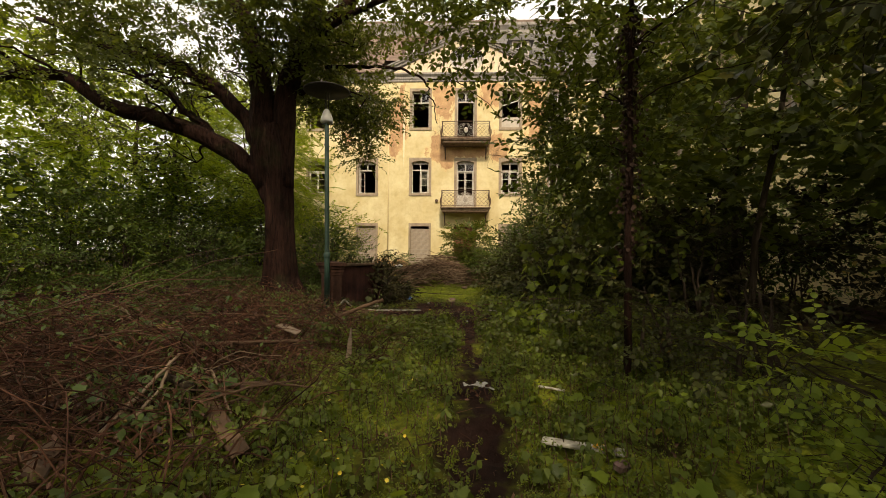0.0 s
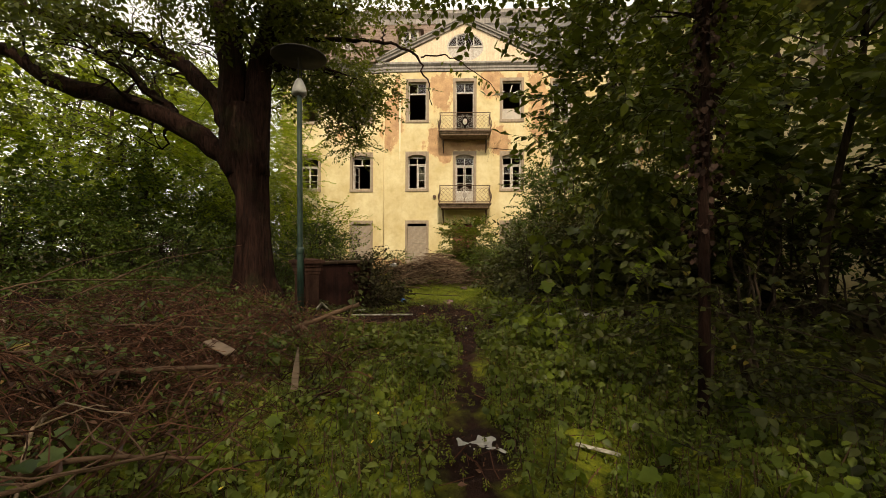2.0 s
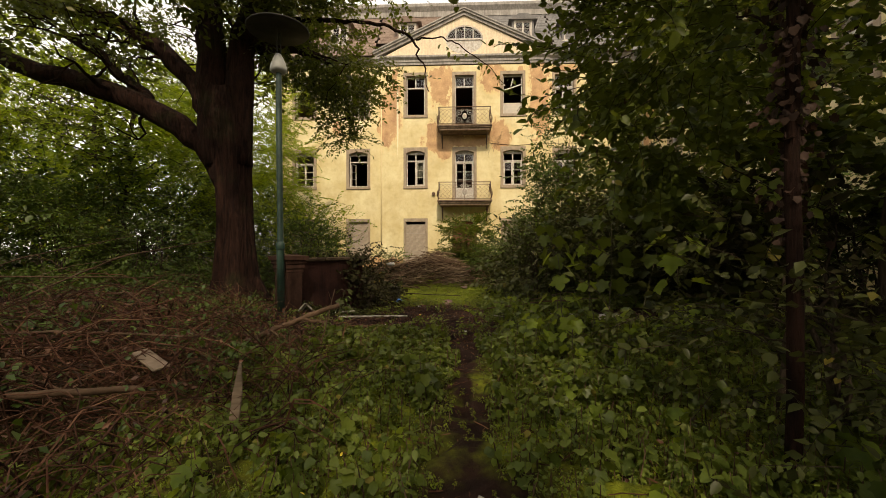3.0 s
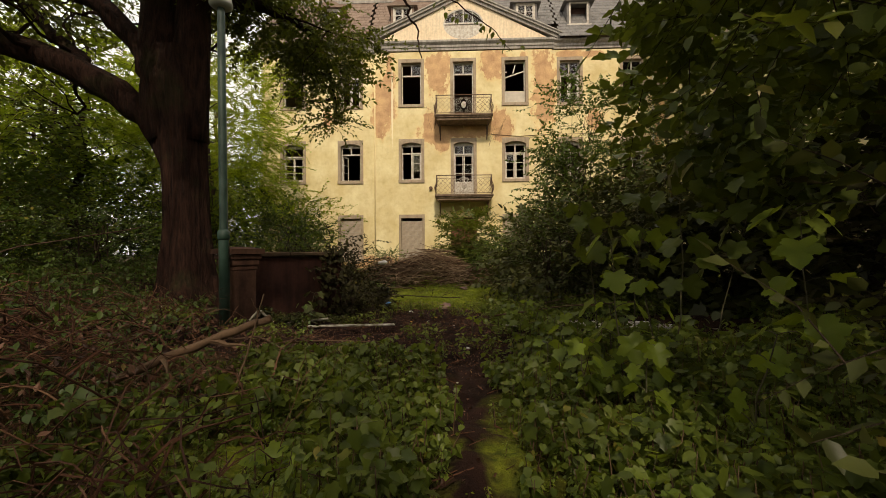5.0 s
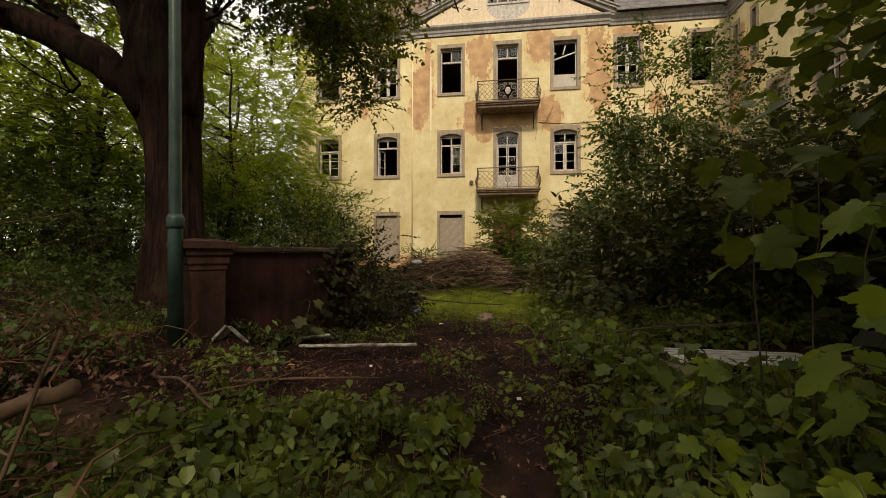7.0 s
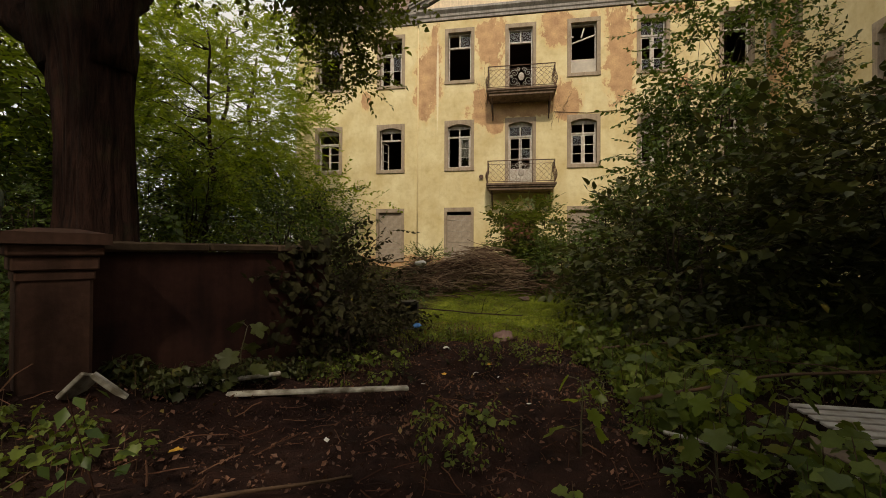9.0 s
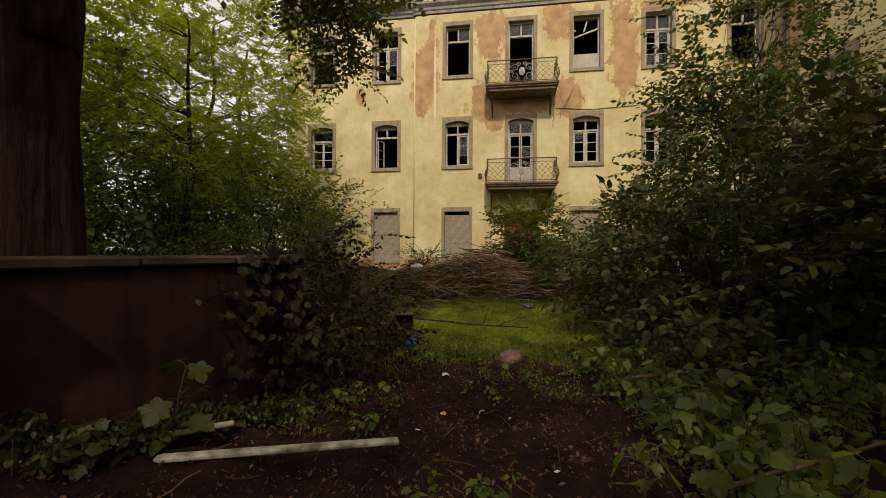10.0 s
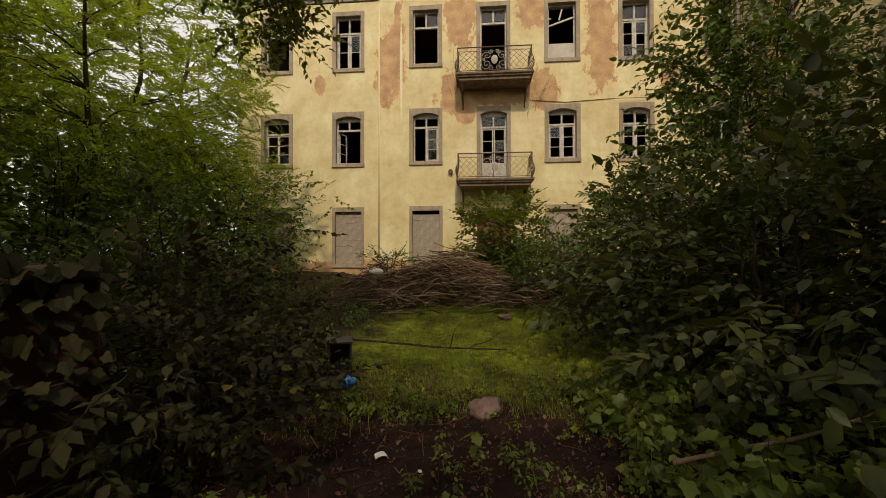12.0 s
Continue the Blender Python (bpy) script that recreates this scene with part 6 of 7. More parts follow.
def verge(x, y):
    """Herbs beside the rut: all but the rut, the bare soil by the wall and the lawn."""
    rut = np.abs(x - 0.42 + 0.06 * np.sin(2 * y)) < np.interp(y, (-3, -0.8, 0.2, 2.5, 3.8, 4.6), (0.02, 0.12, 0.16, 0.14, 0.2, 0.0))
    bare = (y > 3.9) & (x < 1.0 - 0.05 * (y - 4)) & (x > -1.9)
    way = (np.abs(x - 0.45) < 0.85) & (y < 0.6) & (rng.random(len(x)) < 0.6)
    lawn = (y > 8.2) & (np.abs(x) < 1.3)
    return ~rut & ~bare & ~lawn & ~way & ~((y > 4.2) & (y < 6.6) & (x < -1.2) & (x > -3.0))


HERBS = [herb(10, ROUND, 0.036, 0.14) for _ in range(4)] + [herb(12, OVATE, 0.038, 0.15) for _ in range(3)] + [herb(7, MAPLE_LOW, 0.05, 0.13) for _ in range(3)]
WEEDS = [herb(12, OVATE, 0.042, 0.2) for _ in range(5)] + [herb(6, MAPLE_LOW, 0.06, 0.18) for _ in range(3)]
FAR_WEEDS = [herb(10, SIMPLE, 0.05, 0.2) for _ in range(5)]
MAPLE_HERBS = [herb(9, MAPLE_LOW, 0.066, 0.26) for _ in range(5)]
sow("ground_cover", HERBS, field(6000, -1.3, 2.8, -2.4, 4.6, lambda x, y: verge(x, y) & (patchy(x, y, 1.8) + rng.normal(0, 0.15, len(x)) > 0.40)), 1.0, [LEAF_FRESH, TWIG], "low fresh green nettles and seedlings along the way", "undergrowth")
sow("ground_cover", WEEDS, field(4000, -5.5, -1.2, -2.4, 6.5, lambda x, y: verge(x, y) & (patchy(x, y, 1.4) > np.where(y > 1.6, 0.5, 0.62))), 1.0, [LEAF_MID, TWIG], "green weeds growing through dead stems", "undergrowth")
sow("ground_cover", MAPLE_HERBS + WEEDS, field(2300, 0.8, 4.2, 2.6, 9.0, lambda x, y: verge(x, y) & ~((x > 1.4) & (x < 3.8) & (y > 4.6) & (y < 5.9))), 1.0, [LEAF_FRESH, TWIG], "shaded sycamore seedlings and ivy on the ground", "undergrowth")
sow("ground_cover", FAR_WEEDS, field(1200, -4.5, 3.0, 9.0, 18.0, lambda x, y: (np.abs(x) > 1.4) | (y > 15)), 1.2, [LEAF_MID, TWIG], "weeds before the facade", "undergrowth")
sow("ground_cover", WEEDS, field(1300, -1.9, 1.1, 4.0, 8.6, lambda x, y: ((patchy(x, y, 1.6, 1.0) > 0.62) | (x > 0.75) | (x < -1.3)) & ~((x < -0.3) & (x > -1.9) & (y > 4.6) & (y < 5.9))), 0.7, [LEAF_FRESH, TWIG], "sparse seedlings on the bare soil", "undergrowth")
sow("ground_cover", FAR_WEEDS, field(1600, -9.5, -2.8, 5.0, 10.0, lambda x, y: np.hypot(x + 3.8, y - 6.5) > 0.7), 1.5, [LEAF_MID, TWIG], "green weeds on the bank round the old tree", "undergrowth")


BRAMBLE = [herb(9, MAPLE_LOW, 0.05, 0.2) for _ in range(4)] + [herb(10, OVATE, 0.046, 0.19) for _ in range(3)]
# brambles use the shade copy instead of the fresh herb green
sow("brambles", BRAMBLE, field(1500, -1.2, 2.2, 1.3, 3.9, lambda x, y: verge(x, y) & (patchy(x, y, 2.3, 0.7) > 0.3) & ((x > -0.2) | ((y > 2.3) & (x > -0.9)) | (patchy(x, y, 2.0) > 0.72))), 1.0, [LEAF_RIGHT, TWIG], "dense low brambles with lobed leaves in the way", "undergrowth")
u = rng.random(300) * 1.55 - 0.05
off = 0.13 + rng.random(300) ** 1.5 * 0.3
wa = radians(WALL_TURN)
sow("ground_cover", HERBS, np.column_stack((-2.1 + u * math.cos(wa) + off * math.sin(wa), 5.12 + u * math.sin(wa) - off * math.cos(wa))), 0.9, [LEAF_SHADED, TWIG], "shaded seedlings along the foot of the garden wall", "undergrowth")
FINE = [herb(18, SIMPLE, 0.022, 0.13) for _ in range(5)]
MOSSY = [herb(16, SIMPLE, 0.014, 0.045) for _ in range(5)]
sow("moss", MOSSY, field(3400, -1.0, 1.9, -2.2, 2.0, lambda x, y: (np.abs(x - 0.42) > 0.1) | (rng.random(len(x)) < 0.25)), 1.0, [GRASS, TWIG], "tiny-leaved moss and chickweed carpet beside the rut", "moss")
sow("fine_herbs", FINE, field(1500, -1.3, 2.6, -2.2, 3.0, lambda x, y: np.abs(x - 0.42) > 0.12), 1.0, [LEAF_FRESH, TWIG], "fine small-leaved herbs and moss beside the rut", "undergrowth")
PLANTAIN = [herb(6, ROUND, 0.06, 0.09) for _ in range(3)] + [herb(6, MAPLE_LOW, 0.07, 0.17) for _ in range(4)]
sow("seedlings", PLANTAIN, field(240, -1.2, 2.7, -2.0, 2.6, lambda x, y: (np.abs(x - 0.42) > 0.3) & (patchy(x, y, 2.6, 1.3) > 0.45)), 1.0, [LEAF_LUSH, GREEN_STEM], "broad-leaved seedlings and plantain in the moss", "undergrowth")
TALL = [herb(16, SIMPLE, 0.055, 0.42) for _ in range(4)]
sow("nettles", TALL, field(300, -5.0, -0.9, -1.5, 4.2, lambda x, y: patchy(x, y, 1.1, 2.0) > 0.5), 1.0, [LEAF_MID, DRY], "tall thin nettles standing in dead stems", "nettles")


def grass():
    g = Geo()
    xy = field(34000, -1.5, 2.0, 7.7, 14.5, lambda x, y: (np.abs(x - 0.15 - 0.04 * (y - 8)) < 1.25 + 0.2 * np.sin(2 * y)))
    g.scatter(*BLADE, np.column_stack((xy, ground_z(xy[:, 0], xy[:, 1]) - 0.01)), turns(len(xy), 0.3), rng.uniform(0.04, 0.13, len(xy)))
    tagged(g.make("lawn_grass", [GRASS]), "short mossy green grass on the small lawn", "grass", kind="stuff")
    g = Geo()
    spots = [(1.2, 0.0, 0.2, 260), (1.55, -0.15, 0.2, 220), (-2.4, 4.25, 0.22, 260), (-2.6, 4.6, 0.2, 260), (2.3, 0.6, 0.3, 140), (-0.3, -1.3, 0.3, 160), (-2.9, 4.5, 0.3, 220), (-0.9, 7.6, 0.35, 160)]
    for x, y, r, n in spots:
        xy = rng.normal((x, y), r * 0.6, (n, 2))
        g.scatter(*BLADE, np.column_stack((xy, ground_z(xy[:, 0], xy[:, 1]) - 0.01)), turns(n, 0.4), rng.uniform(0.06, 0.17, n))
    tagged(g.make("grass_tufts", [GRASS]), "tufts of long grass beside the way", "grass", kind="stuff")


grass()
sow("ground_cover", HERBS, field(1500, -1.3, 2.0, 7.4, 13.5, lambda x, y: (np.abs(x - 0.15 - 0.04 * (y - 8)) < 1.35) & (patchy(x, y, 1.9, 3.0) > 0.4)), 0.55, [GRASS, TWIG], "small clover and ground ivy in the lawn", "undergrowth")


def litter():
    g = Geo()
    xy = np.vstack((field(15000, -2.0, 1.3, 3.6, 9.0, lambda x, y: x > -2.5), field(3000, -2.5, 2.8, -3.2, 4.0, lambda x, y: x > -9), field(1400, 0.8, 4.0, 3.0, 9.0, lambda x, y: x > 0)))
    n = len(xy)
    g.scatter(*SIMPLE, np.column_stack((xy, ground_z(xy[:, 0], xy[:, 1]) + rng.uniform(0.005, 0.022, n))), turns(n, 0.7), 0.008 + 0.032 * rng.random(n) ** 2)
    tagged(g.make("leaf_litter", [BRASS_LEAF]), "brown fallen leaves strewn over the soil", "leaves", kind="stuff")
    g = Geo()
    for _ in range(1500):
        x, y = rng.uniform(-2.2, 1.2), rng.uniform(-1.5, 8.8)
        a, l = rng.uniform(0, np.pi), rng.uniform(0.03, 0.2)
        z = float(ground_z(x, y)) + 0.012
        g.tube(wander((x, y, z), (x + l * math.cos(a), y + l * math.sin(a), z + rng.uniform(0, 0.03)), 4, wild=0.05), rng.uniform(0.0015, 0.004), 3)
    tagged(g.make("twig_litter", [DRY]), "thin dead twigs scattered on the soil", "twigs", kind="stuff")


litter()


# ---- dead stems and cut branches ----
def dead_stems():
    g = Geo()
    n = 5200
    for _ in range(n):
        y = rng.uniform(-2.2, 5.0)
        x = (-0.3 if 0.7 < y < 2.6 else -0.75) - abs(rng.normal(0, 1.9))
        if x < -9 or (y > 3.0 and x > -2.0) or y > 4.5:
            continue
        if (x > -1.3 and rng.random() < 0.4) or (y > 1.8 and rng.random() < 0.5):
            continue
        z = float(ground_z(x, y))
        a = rng.uniform(0, 2 * np.pi)
        l = rng.uniform(0.15, 0.52)
        lift = rng.uniform(0.0, 0.85) ** 1.4
        mound = 0.28 * max(0.0, math.exp(-((x + 2.6) / 1.5) ** 2 - ((y - 2.9) / 1.2) ** 2))
        zz = z + mound * rng.random()
        g.tube(wander((x, y, zz), (x + l * math.cos(a), y + l * math.sin(a), zz + l * lift), 6, 0.2, 0.09), np.linspace(1.0, 0.45, 6) * rng.uniform(0.002, 0.0065), 3)
    tagged(g.make("dead_stems", [DRY]), "tangle of dry red-brown bramble and goldenrod stems", "dead stems", kind="stuff")
    g = Geo()
    for _ in range(420):
        x, y = -1.0 - abs(rng.normal(0, 1.7)), rng.uniform(-1.6, 4.3)
        if x < -8 or (y > 3.2 and x > -2.0):
            continue
        a, l = rng.normal(0.0, 0.8) + (np.pi if rng.random() < 0.5 else 0), rng.uniform(0.6, 1.5)
        z = float(ground_z(x, y)) + rng.uniform(0.0, 0.12)
        x1, y1 = x + l * math.cos(a), y + l * math.sin(a)
        if x1 > -0.7 or (y1 > 3.4 and x1 > -2.1):
            continue
        g.tube(wander((x, y, z), (x1, y1, float(ground_z(x1, y1)) + rng.uniform(0.0, 0.3)), 9, rng.uniform(0.1, 0.32), 0.045), np.linspace(1.0, 0.5, 9) * rng.uniform(0.002, 0.0052), 4)
    tagged(g.make("bramble_canes", [DRY], smooth=True), "long arching dead bramble canes over the heap", "dead stems", kind="stuff")
    g = Geo()
    m = 7000
    x = -1.0 - np.abs(rng.normal(0, 2.2, m))
    y = rng.uniform(-2.2, 4.0, m)
    z = ground_z(x, y) + rng.random(m) * 0.28 * np.exp(-((x + 2.6) / 1.8) ** 2 - ((y - 2.7) / 1.6) ** 2) + rng.random(m) ** 2 * 0.2
    g.scatter(*SIMPLE, np.column_stack((x, y, z)), turns(m, 0.9), rng.uniform(0.02, 0.05, m))
    tagged(g.make("withered_leaves", [BRASS_LEAF]), "withered brown leaves clinging to dead stems", "dead leaves", kind="stuff")


dead_stems()


def branch(points, r0, r1, label, material=None, forks=0, level=False):
    """A dead branch; heights are over the ground, or true heights where level is set."""
    p = np.array(points, float)
    if not level:
        p[:, 2] += ground_z(p[:, 0], p[:, 1])
    ob = thing("branch", tuple(p[0]), 0, label, "branch", "cut branches on the ground")
    k = np.linspace(0, len(p) - 1, 14)
    line = np.stack([np.interp(k, np.arange(len(p)), p[:, a]) for a in range(3)], 1) - p[0]
    line[1:-1] += rng.normal(0, min(r0 * 0.3, 0.0025), (12, 3))
    g = Geo()
    g.tube(line, np.linspace(r0, r1, 14), 8, lump=0.08)
    stem = g.make("stem", [material or TWIG], ob, smooth=True)
    for _ in range(forks):
        j = rng.integers(4, 13)
        d = rng.normal(size=3) * np.array((1, 1, 0.4)) + np.array((0, 0, 0.25))
        g = Geo()
        g.tube(wander(line[j], line[j] + d * rng.uniform(0.15, 0.4), 6, wild=0.07), np.linspace(r1 * 0.8, 0.002, 6), 5)
        g.make("twig", [material or TWIG], stem)


branch([(-1.40, -0.78, -0.05), (-1.5, -0.35, 0.04), (-1.6, 0.08, 0.13)], 0.013, 0.009, "pale dead branch leaning on the brush", DEADWOOD, level=True)
branch([(-1.34, -0.72, -0.06), (-1.44, -0.3, 0.03), (-1.62, 0.02, 0.10)], 0.011, 0.008, "pale dead branch leaning on the brush", DEADWOOD, level=True)
branch([(-2.2, 0.3, 0.0), (-1.75, 0.05, 0.02), (-1.32, -0.18, -0.01)], 0.026, 0.024, "short sawn log among dead stems", BARK_THIN, level=True)
branch([(-1.53, -0.86, -0.08), (-1.75, -0.4, -0.02), (-2.05, 0.05, -0.04)], 0.014, 0.008, "crooked dead branch on the brush", forks=3, level=True)
branch([(-1.2, -0.35, -0.03), (-0.95, -0.2, 0.02), (-0.72, 0.0, 0.0)], 0.010, 0.005, "thin dead branch on the herbs", forks=3, level=True)
branch([(-2.6, 0.9, 0.02), (-1.83, 0.8, 0.03), (-1.15, 1.02, 0.02)], 0.024, 0.014, "dead branch lying in the brush", forks=3, level=True)
branch([(-2.9, 1.9, 0.1), (-2.2, 1.7, 0.15), (-1.5, 1.9, 0.08)], 0.012, 0.007, "bowed dead branch in the brush", forks=3, level=True)
branch([(-3.2, 0.1, 0.0), (-2.5, 0.6, 0.16), (-1.9, 1.3, 0.1)], 0.011, 0.006, "bowed dead branch in the brush", forks=3, level=True)
branch([(-2.2, -0.9, -0.05), (-1.9, -0.5, 0.1), (-1.75, 0.1, 0.16)], 0.009, 0.005, "thin dead shoot over the brush", forks=3, level=True)
branch([(-0.70, 2.70, 0.2), (-0.9, 2.68, 0.13), (-1.25, 2.65, 0.0), (-1.7, 2.6, -0.2)], 0.021, 0.024, "thick bare branch with a blunt sawn end propped on the brush", TWIG, 2, level=True)
branch([(-0.86, 2.52, -0.27), (-0.80, 2.62, 0.0), (-0.74, 2.7, 0.34)], 0.006, 0.004, "thin upright dead shoot beside the sawn branch", TWIG, 2, level=True)
branch([(-4.6, 3.4, 0.1), (-3.6, 3.7, 0.3), (-2.6, 3.9, 0.15)], 0.02, 0.01, "bowed dead branch above the brush", forks=2)
branch([(-5.0, 3.6, 0.15), (-4.0, 4.2, 0.75), (-3.0, 4.6, 1.0)], 0.012, 0.005, "long thin dead shoot sticking up from the brush", forks=2)
branch([(-4.6, 2.4, 0.2), (-4.3, 3.2, 0.7), (-3.6, 3.9, 1.0)], 0.010, 0.004, "long thin dead shoot sticking up from the brush", forks=2)
branch([(-3.8, 0.6, 0.1), (-3.0, 1.6, 0.5), (-2.3, 2.6, 0.6)], 0.009, 0.004, "long thin dead shoot sticking up from the brush", forks=2)
for k in range(16):          # loose cut branches in the brush
    x, y, a, l = rng.uniform(-3.6, -1.0), rng.uniform(-0.3, 3.9), rng.uniform(-0.9, 0.9), rng.uniform(0.5, 1.1)
    lift = rng.uniform(0.02, 0.2)
    branch([(x - l / 2 * math.cos(a), y - l / 2 * math.sin(a), 0.04), (x, y, 0.08 + lift * 0.6), (x + l / 2 * math.cos(a), y + l / 2 * math.sin(a), lift)], rng.uniform(0.008, 0.017), 0.006,
           "dead branch tangled in the brush", (DRY, TWIG, DEADWOOD)[k % 3], 3)
branch([(-1.2, 2.4, 0.02), (-0.85, 2.9, 0.05), (-0.6, 3.3, 0.04)], 0.018, 0.010, "dark crooked branch among the herbs", BARK_THIN, 2)
branch([(-1.4, 4.0, 0.03), (-0.9, 4.25, 0.05), (-0.45, 4.7, 0.03)], 0.010, 0.006, "thin dead branch on bare soil", forks=2)
branch([(0.75, 5.2, 0.2), (1.6, 5.6, 0.26), (2.6, 5.7, 0.34)], 0.010, 0.006, "long thin stick lying over the herbs", forks=1)
branch([(0.95, 6.9, 0.16), (1.85, 7.2, 0.22), (2.53, 7.46, 0.24), (3.0, 7.46, 0.2)], 0.011, 0.008, "long thin pale stick lying over the herbs", DEADWOOD, 1)
branch([(-1.4, 9.6, 0.12), (-0.3, 9.5, 0.1), (0.4, 9.6, 0.08)], 0.013, 0.008, "thin dark branch lying on the lawn", BARK_THIN, 2)


def stick_object(name, loc, dims, turn, material, label, category, bevel=0.006):
    """A board or bar: dims along x, y, z, turned by degrees (x, y, z) about its middle."""
    ob = part(name, boxes((-dims[0] / 2, dims[0] / 2, -dims[1] / 2, dims[1] / 2, -dims[2] / 2, dims[2] / 2)), material, bevel=bevel)
    x, y, dz = loc
    ob.matrix_basis = pose(x, y, float(ground_z(x, y)) + dz, *turn)
    return tagged(ob, label, category)


stick_object("plank", (-1.0, 5.575, 0.085), (1.12, 0.055, 0.024), (0, 3, 25.2), WOOD_WHITE, "mouldy white painted board lying on bare soil", "plank")
stick_object("plank", (-1.57, 5.46, 0.05), (0.6, 0.04, 0.022), (0, 0, 39), WOOD_WHITE, "thin white painted lath beside the wall", "plank")
corner = thing("broken_frame", (-1.81, 4.79, float(ground_z(-1.81, 4.79))), 0, "broken corner of a white wooden frame standing on its edge", "plank")
for s, ln in ((-1, 0.14), (1, 0.19)):
    p = part("rail", boxes((0, ln, -0.055 if s < 0 else -0.025, 0.055 if s < 0 else 0.025, -0.012, 0.012)), WOOD_WHITE, corner, bevel=0.004)
    p.matrix_basis = pose(0.005, 0, 0.12, 0, 46, 38) if s == 1 else pose(0, 0, 0.12, 35, 132, 38)
stick_object("plank", (-1.42, 1.42, 0.26), (0.36, 0.085, 0.02), (10, 6, -35), WOOD_GREY, "weathered grey board lying on the brush", "plank")
stake = part("stake", prism(bmesh.new(), [(-0.027, -0.24), (0.024, -0.24), (0.022, 0.08), (0.016, 0.1), (0.004, 0.22), (-0.006, 0.22), (-0.02, 0.08)], -0.012, 0.012), WOOD_GREY, bevel=0.003)
stake.matrix_basis = pose(-0.7, 1.04, float(ground_z(-0.7, 1.04)) + 0.15, -6, 5, 20)
tagged(stake, "weathered pointed stake leaning in the herbs", "stake")
stick_object("bark_slab", (-1.0, -0.42, 0.1), (0.66, 0.09, 0.015), (16, 6, -45), BARK_SHEET, "curved slab of fallen brown bark", "bark")
stick_object("log", (-1.44, -0.98, 0.06), (0.35, 0.09, 0.08), (0, 0, -55), BARK_SHEET, "end of a mossy split log", "log", 0.03)
stick_object("board", (0.90, -0.57, 0.035), (0.39, 0.055, 0.02), (6, -3, -24), WOOD_WHITE, "mouldy pale board lying in the herbs", "plank")
stick_object("board", (0.98, 0.42, 0.05), (0.2, 0.03, 0.012), (0, 0, -30), WOOD_WHITE, "small pale splinter of board", "plank")
stick_object("brick_piece", (1.02, -0.76, 0.03), (0.075, 0.05, 0.045), (8, 5, 30), ROCK, "pale broken piece of brick", "stone", 0.012)


def rag():
    bm = bmesh.new()
    n = 14
    grid = []
    for i in range(n):
        row = []
        for j in range(n):
            a, b = i / (n - 1) - 0.5, j / (n - 1) - 0.5
            w = 0.24 + 0.05 * math.sin(b * 9)
            x, y = a * w + 0.02 * math.sin(b * 7), b * (0.20 - 0.07 * math.cos(a * 6))
            row.append(bm.verts.new((x, y, 0.022 + 0.010 * math.sin(a * 17 + b * 5) + 0.007 * math.sin(b * 21 - a * 8))))
        grid.append(row)
    for i in range(n - 1):
        for j in range(n - 1):
            bm.faces.new((grid[i][j], grid[i + 1][j], grid[i + 1][j + 1], grid[i][j + 1]))
    bmesh.ops.solidify(bm, geom=bm.faces[:], thickness=0.004)
    ob = part("rag", bm, PAPER, smooth=True)
    ob.matrix_basis = pose(0.43, 0.42, float(ground_z(0.43, 0.42)) + 0.0, 0, 0, 25) @ Matrix.Scale(0.7, 4)
    tagged(ob, "crumpled wet white rag lying on the rut", "rag")


rag()


def rock(x, y, size, material, label, seed, flat=0.6):
    bm = bmesh.new()
    bmesh.ops.create_icosphere(bm, subdivisions=3, radius=1.0)
    for v in bm.verts:
        d = 1 + 0.55 * noise.noise(v.co * 1.2 + Vector((seed, 0, 0))) + 0.22 * noise.noise(v.co * 3.3 + Vector((0, seed, 0)))
        v.co = Vector((v.co.x * size * d, v.co.y * size * 0.75 * d, v.co.z * size * flat * d))
    ob = part("stone", bm, material, smooth=True)
    ob.matrix_basis = pose(x, y, float(ground_z(x, y)) + size * flat * 0.55, 0, 0, seed * 40)
    tagged(ob, label, "stone")


rock(0.12, 7.71, 0.115, ROCK, "rounded pale pink stone at the edge of the lawn", 1.0)
rock(0.52, 11.9, 0.14, ROCK, "grey stone in the lawn", 2.2, 0.4)
rock(-0.15, -1.05, 0.04, ROCK, "small pale pebble on the ground", 3.1)
rock(0.35, 3.35, 0.009, WOOD_WHITE, "small white pebble on the rut", 4.1)
for k, (x, y) in enumerate(((-0.45, 6.1), (0.3, 5.6), (-0.2, 6.9), (-0.41, 7.38), (-0.1, 7.06), (0.1, 6.35), (-0.7, 5.0), (0.45, 4.3))):
    ob = part("litter_scrap", boxes((-0.016, 0.014, -0.009, 0.008, -0.001, 0.001)), PAPER)
    ob.matrix_basis = pose(x, y, float(ground_z(x, y)) + 0.014, 8 * k - 10, 6, 55 * k)
    tagged(ob, "small scrap of white rubbish on the soil", "rubbish", "scraps of rubbish")


for x, y, sz, turn in ((0.02, 6.62, 0.036, 20), (-0.32, 6.35, 0.03, 80), (-1.2, 4.6, 0.04, 300), (0.75, 4.55, 0.04, 250), (1.0, -0.6, 0.045, 90)):
    g = Geo()
    g.add(MAPLE[0], MAPLE[1])
    ob = g.make("fallen_leaf", [ORANGE_LEAF], smooth=True)
    ob.matrix_basis = pose(x, y, float(ground_z(x, y)) + 0.03, 12, -8, turn) @ Matrix.Scale(sz * 1.3, 4)
    tagged(ob, "bright orange-yellow fallen leaf on dark soil", "leaf", "fallen leaves on the soil")


